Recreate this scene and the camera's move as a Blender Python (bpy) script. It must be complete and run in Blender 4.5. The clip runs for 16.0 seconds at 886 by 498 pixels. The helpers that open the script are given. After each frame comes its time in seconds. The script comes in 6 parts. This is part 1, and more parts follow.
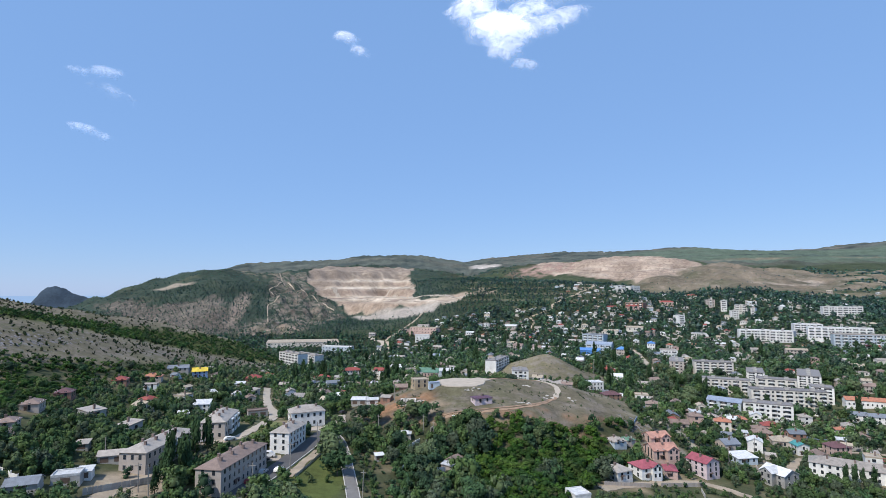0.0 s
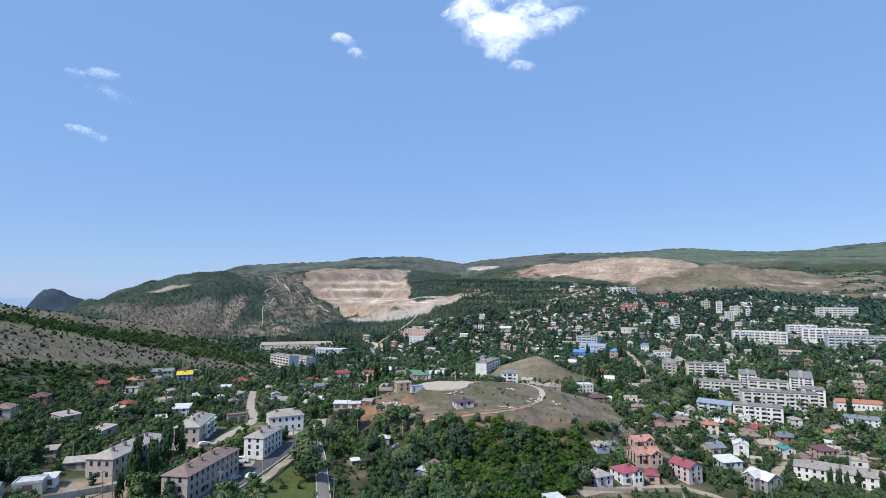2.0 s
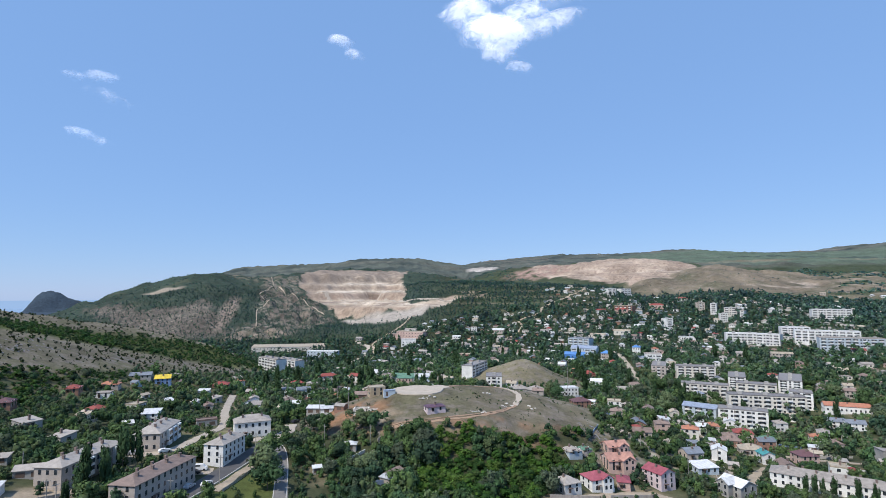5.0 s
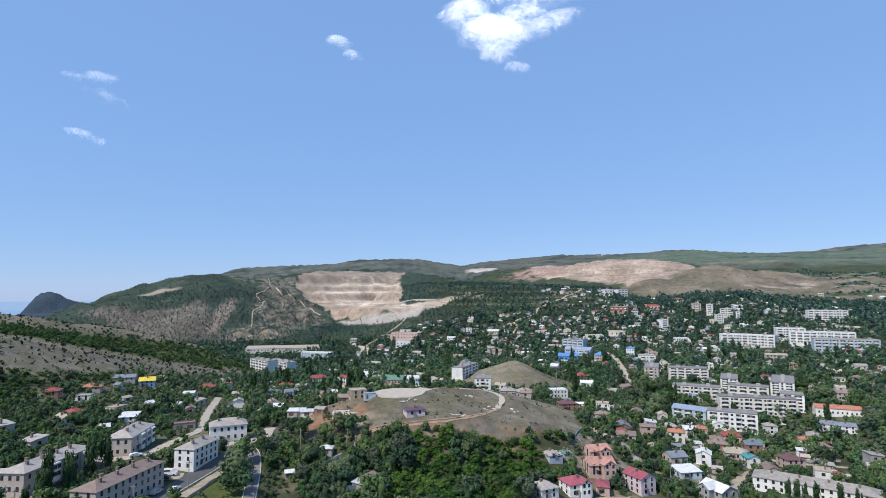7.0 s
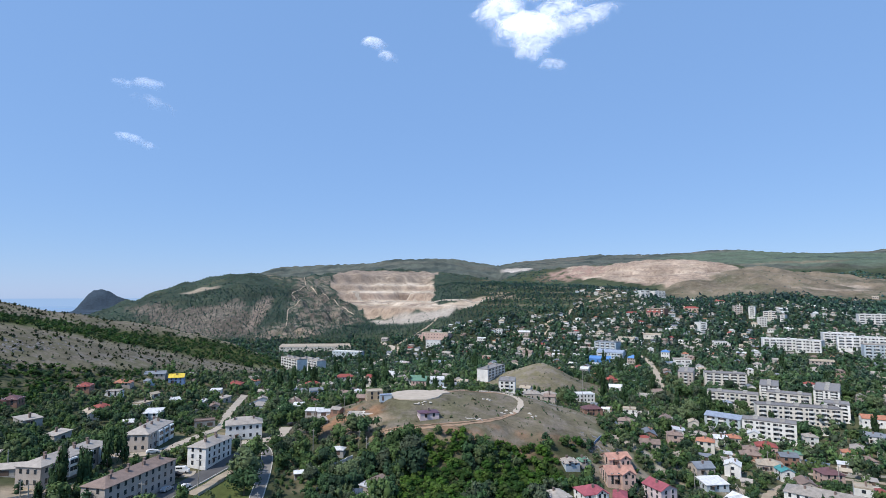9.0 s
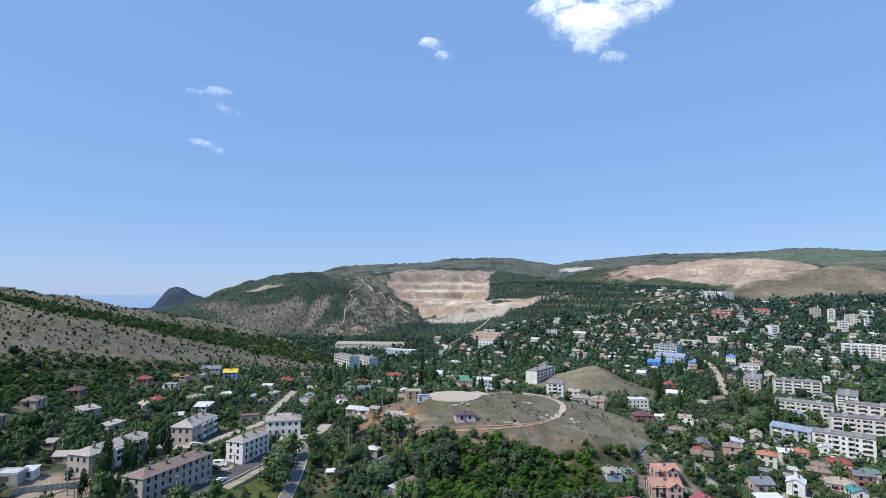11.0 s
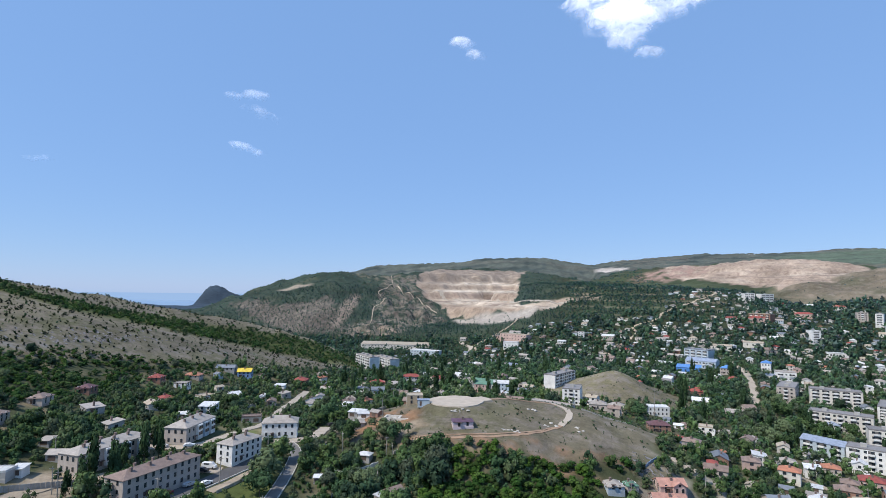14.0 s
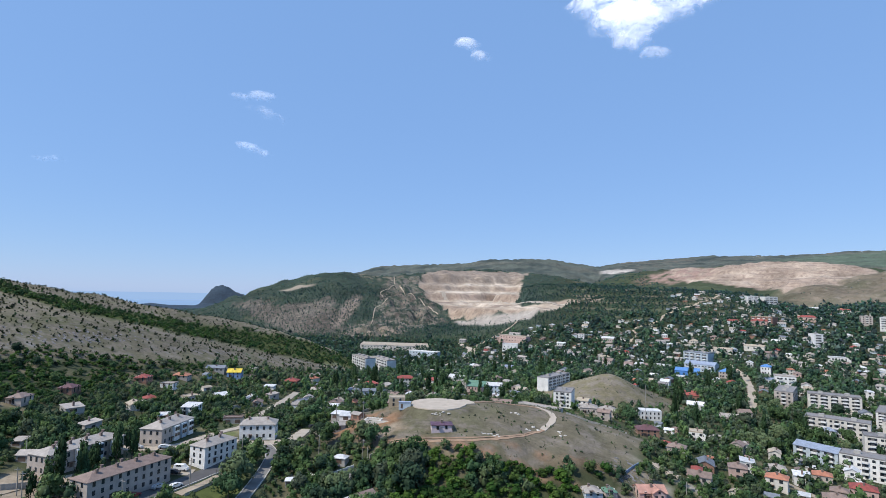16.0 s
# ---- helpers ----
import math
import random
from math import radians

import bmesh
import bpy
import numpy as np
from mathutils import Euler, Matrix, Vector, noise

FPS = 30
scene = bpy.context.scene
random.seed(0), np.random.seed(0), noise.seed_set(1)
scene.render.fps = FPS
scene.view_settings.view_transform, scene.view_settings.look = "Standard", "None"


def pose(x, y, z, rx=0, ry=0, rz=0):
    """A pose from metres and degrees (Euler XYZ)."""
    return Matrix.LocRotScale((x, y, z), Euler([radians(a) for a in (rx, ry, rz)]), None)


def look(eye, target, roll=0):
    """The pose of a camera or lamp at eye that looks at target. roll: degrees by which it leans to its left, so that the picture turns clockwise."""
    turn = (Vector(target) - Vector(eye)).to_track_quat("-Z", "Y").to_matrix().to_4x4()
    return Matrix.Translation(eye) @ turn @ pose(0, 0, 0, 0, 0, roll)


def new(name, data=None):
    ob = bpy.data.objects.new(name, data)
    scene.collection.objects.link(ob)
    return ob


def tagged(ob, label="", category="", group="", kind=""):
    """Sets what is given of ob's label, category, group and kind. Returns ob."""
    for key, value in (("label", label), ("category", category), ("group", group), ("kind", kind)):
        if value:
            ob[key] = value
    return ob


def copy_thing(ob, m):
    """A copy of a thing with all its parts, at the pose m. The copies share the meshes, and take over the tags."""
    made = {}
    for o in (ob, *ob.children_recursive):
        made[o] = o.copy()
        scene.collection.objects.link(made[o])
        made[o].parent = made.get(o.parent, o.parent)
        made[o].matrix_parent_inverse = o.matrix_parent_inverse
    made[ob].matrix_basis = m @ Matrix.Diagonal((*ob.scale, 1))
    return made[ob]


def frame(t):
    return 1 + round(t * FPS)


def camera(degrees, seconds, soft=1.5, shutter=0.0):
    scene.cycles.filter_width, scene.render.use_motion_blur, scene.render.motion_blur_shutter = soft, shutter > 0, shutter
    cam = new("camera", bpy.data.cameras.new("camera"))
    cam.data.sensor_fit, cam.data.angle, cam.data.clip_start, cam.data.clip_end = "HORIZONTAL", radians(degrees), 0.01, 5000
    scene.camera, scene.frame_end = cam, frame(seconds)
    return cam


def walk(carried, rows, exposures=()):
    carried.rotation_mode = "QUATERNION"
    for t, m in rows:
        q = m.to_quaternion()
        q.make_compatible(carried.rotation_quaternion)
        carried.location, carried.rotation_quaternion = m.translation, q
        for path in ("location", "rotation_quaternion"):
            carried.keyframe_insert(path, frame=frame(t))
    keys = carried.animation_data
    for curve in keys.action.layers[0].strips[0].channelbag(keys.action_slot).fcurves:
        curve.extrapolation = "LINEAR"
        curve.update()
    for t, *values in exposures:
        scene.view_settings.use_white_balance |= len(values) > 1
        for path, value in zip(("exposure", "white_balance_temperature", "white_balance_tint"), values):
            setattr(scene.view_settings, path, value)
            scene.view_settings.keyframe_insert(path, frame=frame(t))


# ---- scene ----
cam = camera(79.7, 16.0, soft=0.7)
METRES, EYE, TILT, LEAN, TURN = 84.0, 100.0, 4.5, 0.0, 0.0
ROWS = [
    (0.0, 0.0, 0.0, 0.0, 0.0, 0.0, -0.0),
    (0.5, 0.025, 0.0085, 0.0008, -0.02, 0.03, 0.02),
    (1.0, 0.0508, 0.0168, 0.0023, -0.02, 0.07, 0.04),
    (1.5, 0.077, 0.0242, 0.0018, -0.02, 0.13, 0.08),
    (2.0, 0.1024, 0.0322, 0.0023, -0.03, 0.16, 0.1),
    (2.5, 0.1295, 0.0397, 0.0033, -0.01, 0.19, 0.11),
    (3.0, 0.156, 0.0466, 0.0038, 0.01, 0.22, 0.15),
    (3.5, 0.1827, 0.0541, 0.005, 0.03, 0.25, 0.16),
    (4.0, 0.2096, 0.0618, 0.0061, 0.03, 0.26, 0.18),
    (6.5, 0.3518, 0.1031, 0.0096, 0.24, 0.38, 0.24),
    (7.0, 0.3798, 0.1119, 0.011, 0.22, 0.38, 0.25),
    (7.5, 0.4095, 0.1219, 0.0128, 0.32, 0.39, 0.21),
    (8.0, 0.4377, 0.1335, 0.0142, 0.76, 0.37, 0.18),
    (8.5, 0.4668, 0.1464, 0.0155, 1.71, 0.37, 0.15),
    (9.0, 0.4956, 0.1592, 0.0166, 4.19, 0.36, 0.18),
    (9.5, 0.5256, 0.1739, 0.017, 6.33, 0.32, 0.17),
    (10.0, 0.5532, 0.1887, 0.017, 7.76, 0.3, 0.22),
    (12.5, 0.6965, 0.2825, 0.0218, 13.46, 0.25, 0.32),
    (13.0, 0.7242, 0.3021, 0.0228, 13.63, 0.25, 0.3),
    (13.5, 0.7523, 0.3211, 0.0236, 13.87, 0.26, 0.28),
    (14.0, 0.7816, 0.3395, 0.0248, 14.4, 0.27, 0.22),
    (14.5, 0.8115, 0.3572, 0.0252, 14.78, 0.29, 0.15),
    (15.0, 0.8415, 0.3737, 0.0255, 14.96, 0.33, 0.12),
    (15.5, 0.8733, 0.3898, 0.0256, 15.09, 0.35, 0.06),
    (16.0, 0.9048, 0.4055, 0.0253, 15.16, 0.37, -0.01),
]
walk(cam, [(t, pose(0, 0, EYE, TILT, LEAN, TURN) @ pose(METRES * x, METRES * y, METRES * z, 90 + pitch, roll, yaw)) for t, x, y, z, yaw, pitch, roll in ROWS])

# ---- light ----
SUN_ELEVATION, SUN_FROM = 52.0, (-0.74, -0.67)
sky_world = bpy.data.worlds.new("sky")
scene.world = sky_world
sky_world.use_nodes = True
wn = sky_world.node_tree.nodes
wl = sky_world.node_tree.links
sky = wn.new("ShaderNodeTexSky")
sky.sky_type, sky.sun_disc = "NISHITA", False
sky.sun_elevation = radians(SUN_ELEVATION)
sky.sun_rotation = math.atan2(SUN_FROM[0], SUN_FROM[1])
sky.altitude, sky.air_density, sky.dust_density, sky.ozone_density = 100, 1.0, 0.1, 2.0
haze = wn.new("ShaderNodeMix")
haze.data_type = "RGBA"
haze.inputs["Factor"].default_value = 0.7
wl.new(sky.outputs[0], haze.inputs["A"])
haze.inputs["B"].default_value = (1.98, 3.73, 7.3, 1)
wl.new(haze.outputs["Result"], wn["Background"].inputs[0])
wn["Background"].inputs[1].default_value = 0.126
sun = new("sun", bpy.data.lights.new("sun", "SUN"))
sun.data.energy, sun.data.angle, sun.data.color = 4.5, radians(0.53), (1.0, 0.94, 0.86)
s_h = math.cos(radians(SUN_ELEVATION))
sun.matrix_world = look((SUN_FROM[0] * s_h * 500, SUN_FROM[1] * s_h * 500, math.sin(radians(SUN_ELEVATION)) * 500), (0, 0, 0))
scene.view_settings.exposure = 0.0


# ---- the lie of the land ----
BROAD_A = [(-560, 240, 23.0), (-560, 360, 38.6), (-560, 480, 19.1), (-560, 720, -7.2), (-440, 240, 15.8), (-440, 360, 14.5), (-440, 480, 11.1), (-440, 600, 3.1), (-440, 720, -12.9), (-440, 840, -5.3), (-320, 120, 13.5), (-320, 240, 14.7), (-320, 360, 8.1), (-320, 480, 19.5), (-320, 600, 18.2), (-320, 720, -3.7), (-320, 840, -1.0), (-320, 960, 6.6), (-200, 0, 1.9), (-200, 120, 6.3), (-200, 240, 7.2), (-200, 360, 5.2), (-200, 480, -4.2), (-200, 600, -11.5), (-200, 720, -13.9), (-200, 840, -8.1), (-200, 960, 4.2), (-80, 0, 0.9), (-80, 120, 1.2), (-80, 360, -2.5)]
BROAD_B = [(-80, 480, -7.1), (-80, 600, -3.4), (-80, 720, -4.2), (-80, 840, -1.2), (-80, 960, 7.0), (40, 0, 2.5), (40, 120, 4.2), (40, 240, 0.6), (40, 360, -4.9), (40, 480, 6.1), (40, 600, 9.4), (40, 720, -5.8), (40, 960, 14.9), (160, 0, -7.2), (160, 120, -6.5), (160, 240, -2.2), (160, 360, -5.1), (160, 480, -5.3), (160, 600, -5.3), (160, 720, -12.1), (160, 840, -8.2), (160, 960, 13.8), (280, 0, -3.0), (280, 120, -1.6), (280, 240, -2.7), (280, 360, -1.2), (280, 480, -8.8), (280, 600, 1.9), (280, 720, 16.9), (280, 840, 8.3)]
BROAD_C = [(280, 960, 20.4), (400, 120, -0.6), (400, 240, -6.2), (400, 360, 2.0), (400, 480, -1.0), (400, 600, -6.6), (400, 720, -11.5), (400, 840, -20.5), (400, 960, 9.8), (520, 120, -0.9), (520, 240, -2.9), (520, 360, 2.8), (520, 480, 4.6), (520, 600, 13.2), (520, 720, 19.5), (520, 840, 24.8), (520, 960, 43.1)]
LOCAL_A = [(-250, 190, 10.4), (-250, 260, 2.3), (-250, 330, 6.9), (-180, 190, 3.6), (-180, 260, -10.5), (-180, 330, 0.9), (-110, 190, -1.6), (-110, 260, 2.6), (-110, 330, -4.1), (-40, 190, -2.9), (-40, 260, 2.7), (-40, 330, 3.6), (30, 190, 0.9), (30, 260, 5.9), (30, 330, 8.3), (100, 190, -4.4), (100, 260, -1.9), (100, 330, 8.5), (170, 190, 4.6), (170, 260, -2.3), (170, 330, 3.8), (240, 190, 4.3), (240, 260, 2.0), (240, 330, -6.9)]
BROADS = BROAD_A + BROAD_B + BROAD_C
LOCALS = LOCAL_A


def ridge(x, y, crest, front, back, soft, foot=1e9, steep=0.0):
    """Height of a ridge along a crest of (x, y, z), falling away at the two slopes on its near and far side."""
    line = np.array(crest)
    behind = 1 / (1 + np.exp(-np.clip((y - np.interp(x, line[:, 0], line[:, 1])) / max(soft, 4), -40, 40)))
    reach, tops = [], []
    for (ax, ay, az), (bx, by, bz) in zip(crest, crest[1:]):
        ux, uy = bx - ax, by - ay
        s = np.clip(((x - ax) * ux + (y - ay) * uy) / (ux * ux + uy * uy), 0, 1)
        reach.append(np.hypot(x - (ax + s * ux), y - (ay + s * uy)))
        tops.append(az + s * (bz - az))
    best = np.min(reach, axis=0)
    weight = [np.exp(-(d - best) / (soft * 0.35 + 0.04 * best)) for d in reach]
    crest_z = sum(w * c for w, c in zip(weight, tops)) / sum(weight)
    past = np.clip(np.maximum(line[0, 0] - x, x - line[-1, 0]) / 200, 0, 1)
    slope = front + (back - front) * behind
    slope = slope + past * np.maximum(0.4 - slope, 0)
    return crest_z - slope * (np.sqrt(best * best + soft * soft) - soft) - steep * np.maximum(best - foot, 0)


def smax(a, b, k):
    return np.maximum(a, b) + k * np.exp(-np.abs(a - b) / k) * 0.5


def bump(x, y, cx, cy, rx, ry, turn=0.0):
    c, s = math.cos(radians(turn)), math.sin(radians(turn))
    dx, dy = x - cx, y - cy
    u, v = (dx * c + dy * s) / rx, (-dx * s + dy * c) / ry
    return u * u + v * v


def wave(x, y, size, seed):
    """Smooth unevenness between -1 and 1, about the given size across."""
    r = np.random.RandomState(seed)
    out = 0
    for i in range(6):
        a, p, f = r.rand() * 6.283, r.rand() * 6.283, (0.6 + 0.9 * r.rand()) * 6.283 / size
        out = out + np.sin(f * (x * math.cos(a) + y * math.sin(a)) + p + 1.3 * np.sin(f * 0.61 * (x * math.sin(a) - y * math.cos(a)) + 2 * p))
    return out / 4.0


WEST_MOUNTAIN = [(-1000, 1150, 10), (-829, 1180, 61), (-762, 1190, 86), (-712, 1210, 109), (-664, 1240, 128), (-614, 1270, 143), (-552, 1300, 152), (-505, 1340, 148), (-446, 1380, 145), (-377, 1450, 158), (-304, 1550, 172), (-214, 1620, 179), (-83, 1600, 166), (20, 1480, 150)]
BALD_HILL = [(-45, 262, 36), (-25, 272, 46), (-12, 277, 50.5), (2, 278, 53.2), (16, 281, 53.2), (30, 292, 52.6), (45, 299, 50.6), (65, 297, 48.3), (85, 300, 43), (105, 305, 37), (125, 310, 28)]
TERRACES = [(-10, 1260, 126), (60, 1200, 124), (200, 1120, 118), (282, 1045, 111), (340, 960, 88)]
BACK_RIDGE = [(-1700, 3100, 53), (-1350, 3050, 163), (-1211, 3000, 220), (-1110, 3000, 255), (-716, 3000, 268), (-589, 3000, 275), (-461, 3000, 294), (-301, 3000, 300), (-141, 3000, 300), (51, 3000, 271), (179, 3000, 249)]
FAR_PLATEAU = [(142, 3700, 290), (339, 3700, 322), (576, 3700, 346), (814, 3700, 365), (1090, 3700, 365), (1367, 3700, 377), (1605, 3700, 397), (1920, 3700, 377), (2197, 3700, 373), (2592, 3700, 385), (2831, 3700, 423), (3101, 3600, 436), (3626, 3300, 446)]
EAST_QUARRY = [(250, 2000, 190), (366, 1950, 199), (478, 1900, 205), (568, 1800, 209), (664, 1700, 207), (719, 1620, 195), (758, 1560, 178)]
EAST_HILLS = [(652, 1420, 163), (755, 1400, 171), (844, 1400, 158), (930, 1320, 142), (1040, 1350, 146), (1111, 1450, 152), (1250, 1300, 140), (1500, 1250, 150)]
CAPE_RIDGE = [(-1848, 2323, 4), (-1778, 2323, 16), (-1752, 2323, 84), (-1731, 2323, 117), (-1690, 2323, 121), (-1657, 2323, 113), (-1610, 2323, 88), (-1544, 2323, 70), (-1438, 2297, 66), (-1254, 2145, 48)]

HEADLAND = [(-2250, 1850, -10), (-1960, 2000, 13), (-1880, 2070, 30), (-1800, 2120, 22), (-1650, 2265, 20), (-1500, 2400, 14)]

WEST_SPUR = [(-400, 455, 96), (-345, 490, 82), (-320, 520, 75.5), (-295, 550, 67.5), (-275, 575, 60), (-255, 600, 50), (-240, 630, 37), (-222, 665, 18)]

# ground plans of the cuttings, screes and fields
QUARRY_PLAN = [(-352, 1395), (-356, 1480), (-300, 1545), (-221, 1580), (-155, 1580), (-78, 1620), (-100, 1500), (-88, 1420), (-61, 1185), (-66, 1105), (-43, 1052), (5, 1035), (20, 1066), (62, 1050), (0, 975), (-76, 1030), (-109, 1036), (-182, 1112), (-220, 1158), (-240, 1214), (-276, 1232), (-308, 1282), (-340, 1330)]
APRON_PLAN = [(-185, 1092), (-100, 1036), (-4, 985), (-20, 945), (-87, 968), (-160, 1045)]
EAST_PLAN = [(330, 1830), (345, 1960), (430, 1915), (600, 1790), (735, 1665), (770, 1560), (690, 1450), (590, 1338), (500, 1370), (505, 1480), (440, 1560), (385, 1700)]
SCREE_PLAN = [(-720, 1110), (-640, 1105), (-585, 1060), (-520, 1075), (-465, 1105), (-405, 1015), (-335, 890), (-425, 900), (-555, 985), (-650, 1050)]
GROVE_PLAN = [(10, 190), (12, 214), (17, 232), (36, 244), (58, 254), (67, 249), (84, 254), (76, 240), (66, 222), (58, 203), (46, 178), (24, 170)]
CLIFF_PLAN = [(-440, 1390), (-345, 1390), (-330, 1300), (-250, 1200), (-200, 1110), (-225, 1010), (-255, 905), (-345, 880), (-375, 980), (-330, 1040), (-370, 1110), (-400, 1210)]


def area(x, y, plan):
    """Metres inside a ground plan; below 0 outside it."""
    near, odd = np.full(np.shape(x), 1e9), np.zeros(np.shape(x), bool)
    for (ax, ay), (bx, by) in zip(plan, plan[1:] + plan[:1]):
        ux, uy = bx - ax, by - ay
        s = np.clip(((x - ax) * ux + (y - ay) * uy) / (ux * ux + uy * uy), 0, 1)
        near = np.minimum(near, np.hypot(x - ax - s * ux, y - ay - s * uy))
        odd ^= ((ay > y) != (by > y)) & (x < ax + (y - ay) * ux / (uy if uy else 1e-9))
    return np.where(odd, near, -near)


def height(x, y):
    x, y = np.asarray(x, float), np.asarray(y, float)
    z = np.full(x.shape, 30.0)
    for table, size in ((BROADS, 110.0), (LOCALS, 60.0)):
        for cx, cy, h in table:
            z = z + h * np.exp(-((x - cx) ** 2 + (y - cy) ** 2) / (2 * size * size))
    z = z + 2.5 * np.exp(-bump(x, y, -70, 226, 36, 30) ** 1.3)
    z = smax(z, ridge(x, y, BALD_HILL, 0.21, 0.26, 9, 42, 0.4), 1.5)
    z = z + 21 * np.exp(-bump(x, y, 93, 483, 34, 42) ** 0.75)
    z = z + 26 * np.clip((y - 900) / 300, 0, 1) * np.clip((x + 100) / 400, 0, 1)
    z = z + np.clip((y - 1500) / 2200, 0, 1) * 150 * np.clip((x + 100) / 800, 0, 1)
    # the sea lies west of the mountain
    z = z - 60 * np.clip((-x - 0.66 * y - 250) / 250, 0, 1) * np.clip((y - 650) / 200, 0, 1)
    z = smax(z, ridge(x, y, WEST_MOUNTAIN, 0.31, 0.35, 25), 4)
    z = smax(z, ridge(x, y, WEST_SPUR, 0.36, 0.5, 16), 3)
    z = smax(z, ridge(x, y, TERRACES, 0.25, 0.03, 30), 5)
    z = smax(z, ridge(x, y, EAST_QUARRY, 0.30, 0.03, 20), 5)
    z = smax(z, ridge(x, y, EAST_HILLS, 0.26, 0.10, 50), 5)
    z = smax(z, ridge(x, y, BACK_RIDGE, 0.24, 0.3, 80), 8)
    z = smax(z, ridge(x, y, FAR_PLATEAU, 0.11, 0.02, 120), 8)
    z = smax(z, ridge(x, y, CAPE_RIDGE, 0.75, 0.8, 8), 2)
    z = smax(z, ridge(x, y, HEADLAND, 0.02, 0.3, 10), 2)
    # quarry floors and faces, cut into uneven steps
    w = np.clip(area(x, y, QUARRY_PLAN) / 18 + 0.3, 0, 1)
    u = z + wave(x, y, 170, 21) * 3 + wave(x, y, 60, 22) * 1.2
    z = z + w * (np.interp(u, [40, 50, 56, 76, 79, 97, 101, 119, 123, 139, 147, 175], [42, 48, 73, 79, 82, 86, 104, 109, 124, 130, 152, 172]) - z)
    w = np.clip(area(x, y, EAST_PLAN) / 30 + 0.2, 0, 1)
    u = z / 14.0 + wave(x, y, 170, 23) * 0.35
    k = np.floor(u)
    z = z + w * 14 * 0.8 * (k + np.clip((u - k - 0.55) / 0.35, 0, 1) - u + 0.3)
    # broken rock under the western mountain
    w = np.clip(area(x, y, CLIFF_PLAN) / 40, 0, 1)
    z = z + w * (np.abs(wave(x, y, 95, 24)) * 13 + wave(x, y, 34, 25) * 4.5 - 4)
    # levelled landing pad
    level = np.clip((18 - np.hypot(x - 9, y - 277)) / 4, 0, 1)
    z = z + level * (52.9 - z)
    r = np.hypot(x, y)
    z = z + np.clip((y - 1080) / 150, 0, 1) * np.clip((x - 330) / 100, 0, 1) * np.clip((2300 - y) / 300, 0, 1) * (wave(x, y, 190, 6) * 4 + wave(x, y, 70, 7) * 1.5)
    calm = np.clip((x + 1300) / 200, 0.15, 1)
    return z + calm * (wave(x, y, 60, 3) * np.clip(r / 400 - 0.9, 0, 4) * 1.2 + wave(x, y, 230, 5) * np.clip(r / 1000 - 0.9, 0, 3) * np.where(y > 2200, 1.2, 4.0))


GRID = None


def height_at(x, y):
    """Height from a two-metre grid for the land within a kilometre, exact beyond it."""
    global GRID
    x, y = np.atleast_1d(np.asarray(x, float)), np.atleast_1d(np.asarray(y, float))
    if GRID is None:
        gx, gy = np.meshgrid(np.arange(-500, 700, 2.0), np.arange(100, 1150, 2.0), indexing="ij")
        GRID = height(gx, gy)
    u, v = (x + 500) / 2, (y - 100) / 2
    inside = (u >= 0) & (u < GRID.shape[0] - 1) & (v >= 0) & (v < GRID.shape[1] - 1)
    i, j = np.clip(u.astype(int), 0, GRID.shape[0] - 2), np.clip(v.astype(int), 0, GRID.shape[1] - 2)
    a, b = u - i, v - j
    z = (GRID[i, j] * (1 - a) + GRID[i + 1, j] * a) * (1 - b) + (GRID[i, j + 1] * (1 - a) + GRID[i + 1, j + 1] * a) * b
    if not inside.all():
        z[~inside] = height(x[~inside], y[~inside])
    return z


def ground_z(x, y):
    return float(height_at(x, y)[0])

# ---- land end ----


# ---- materials ----
def material(name, build):
    m = bpy.data.materials.new(name)
    m.use_nodes = True
    nt = m.node_tree
    build(nt, nt.nodes["Principled BSDF"])
    return m


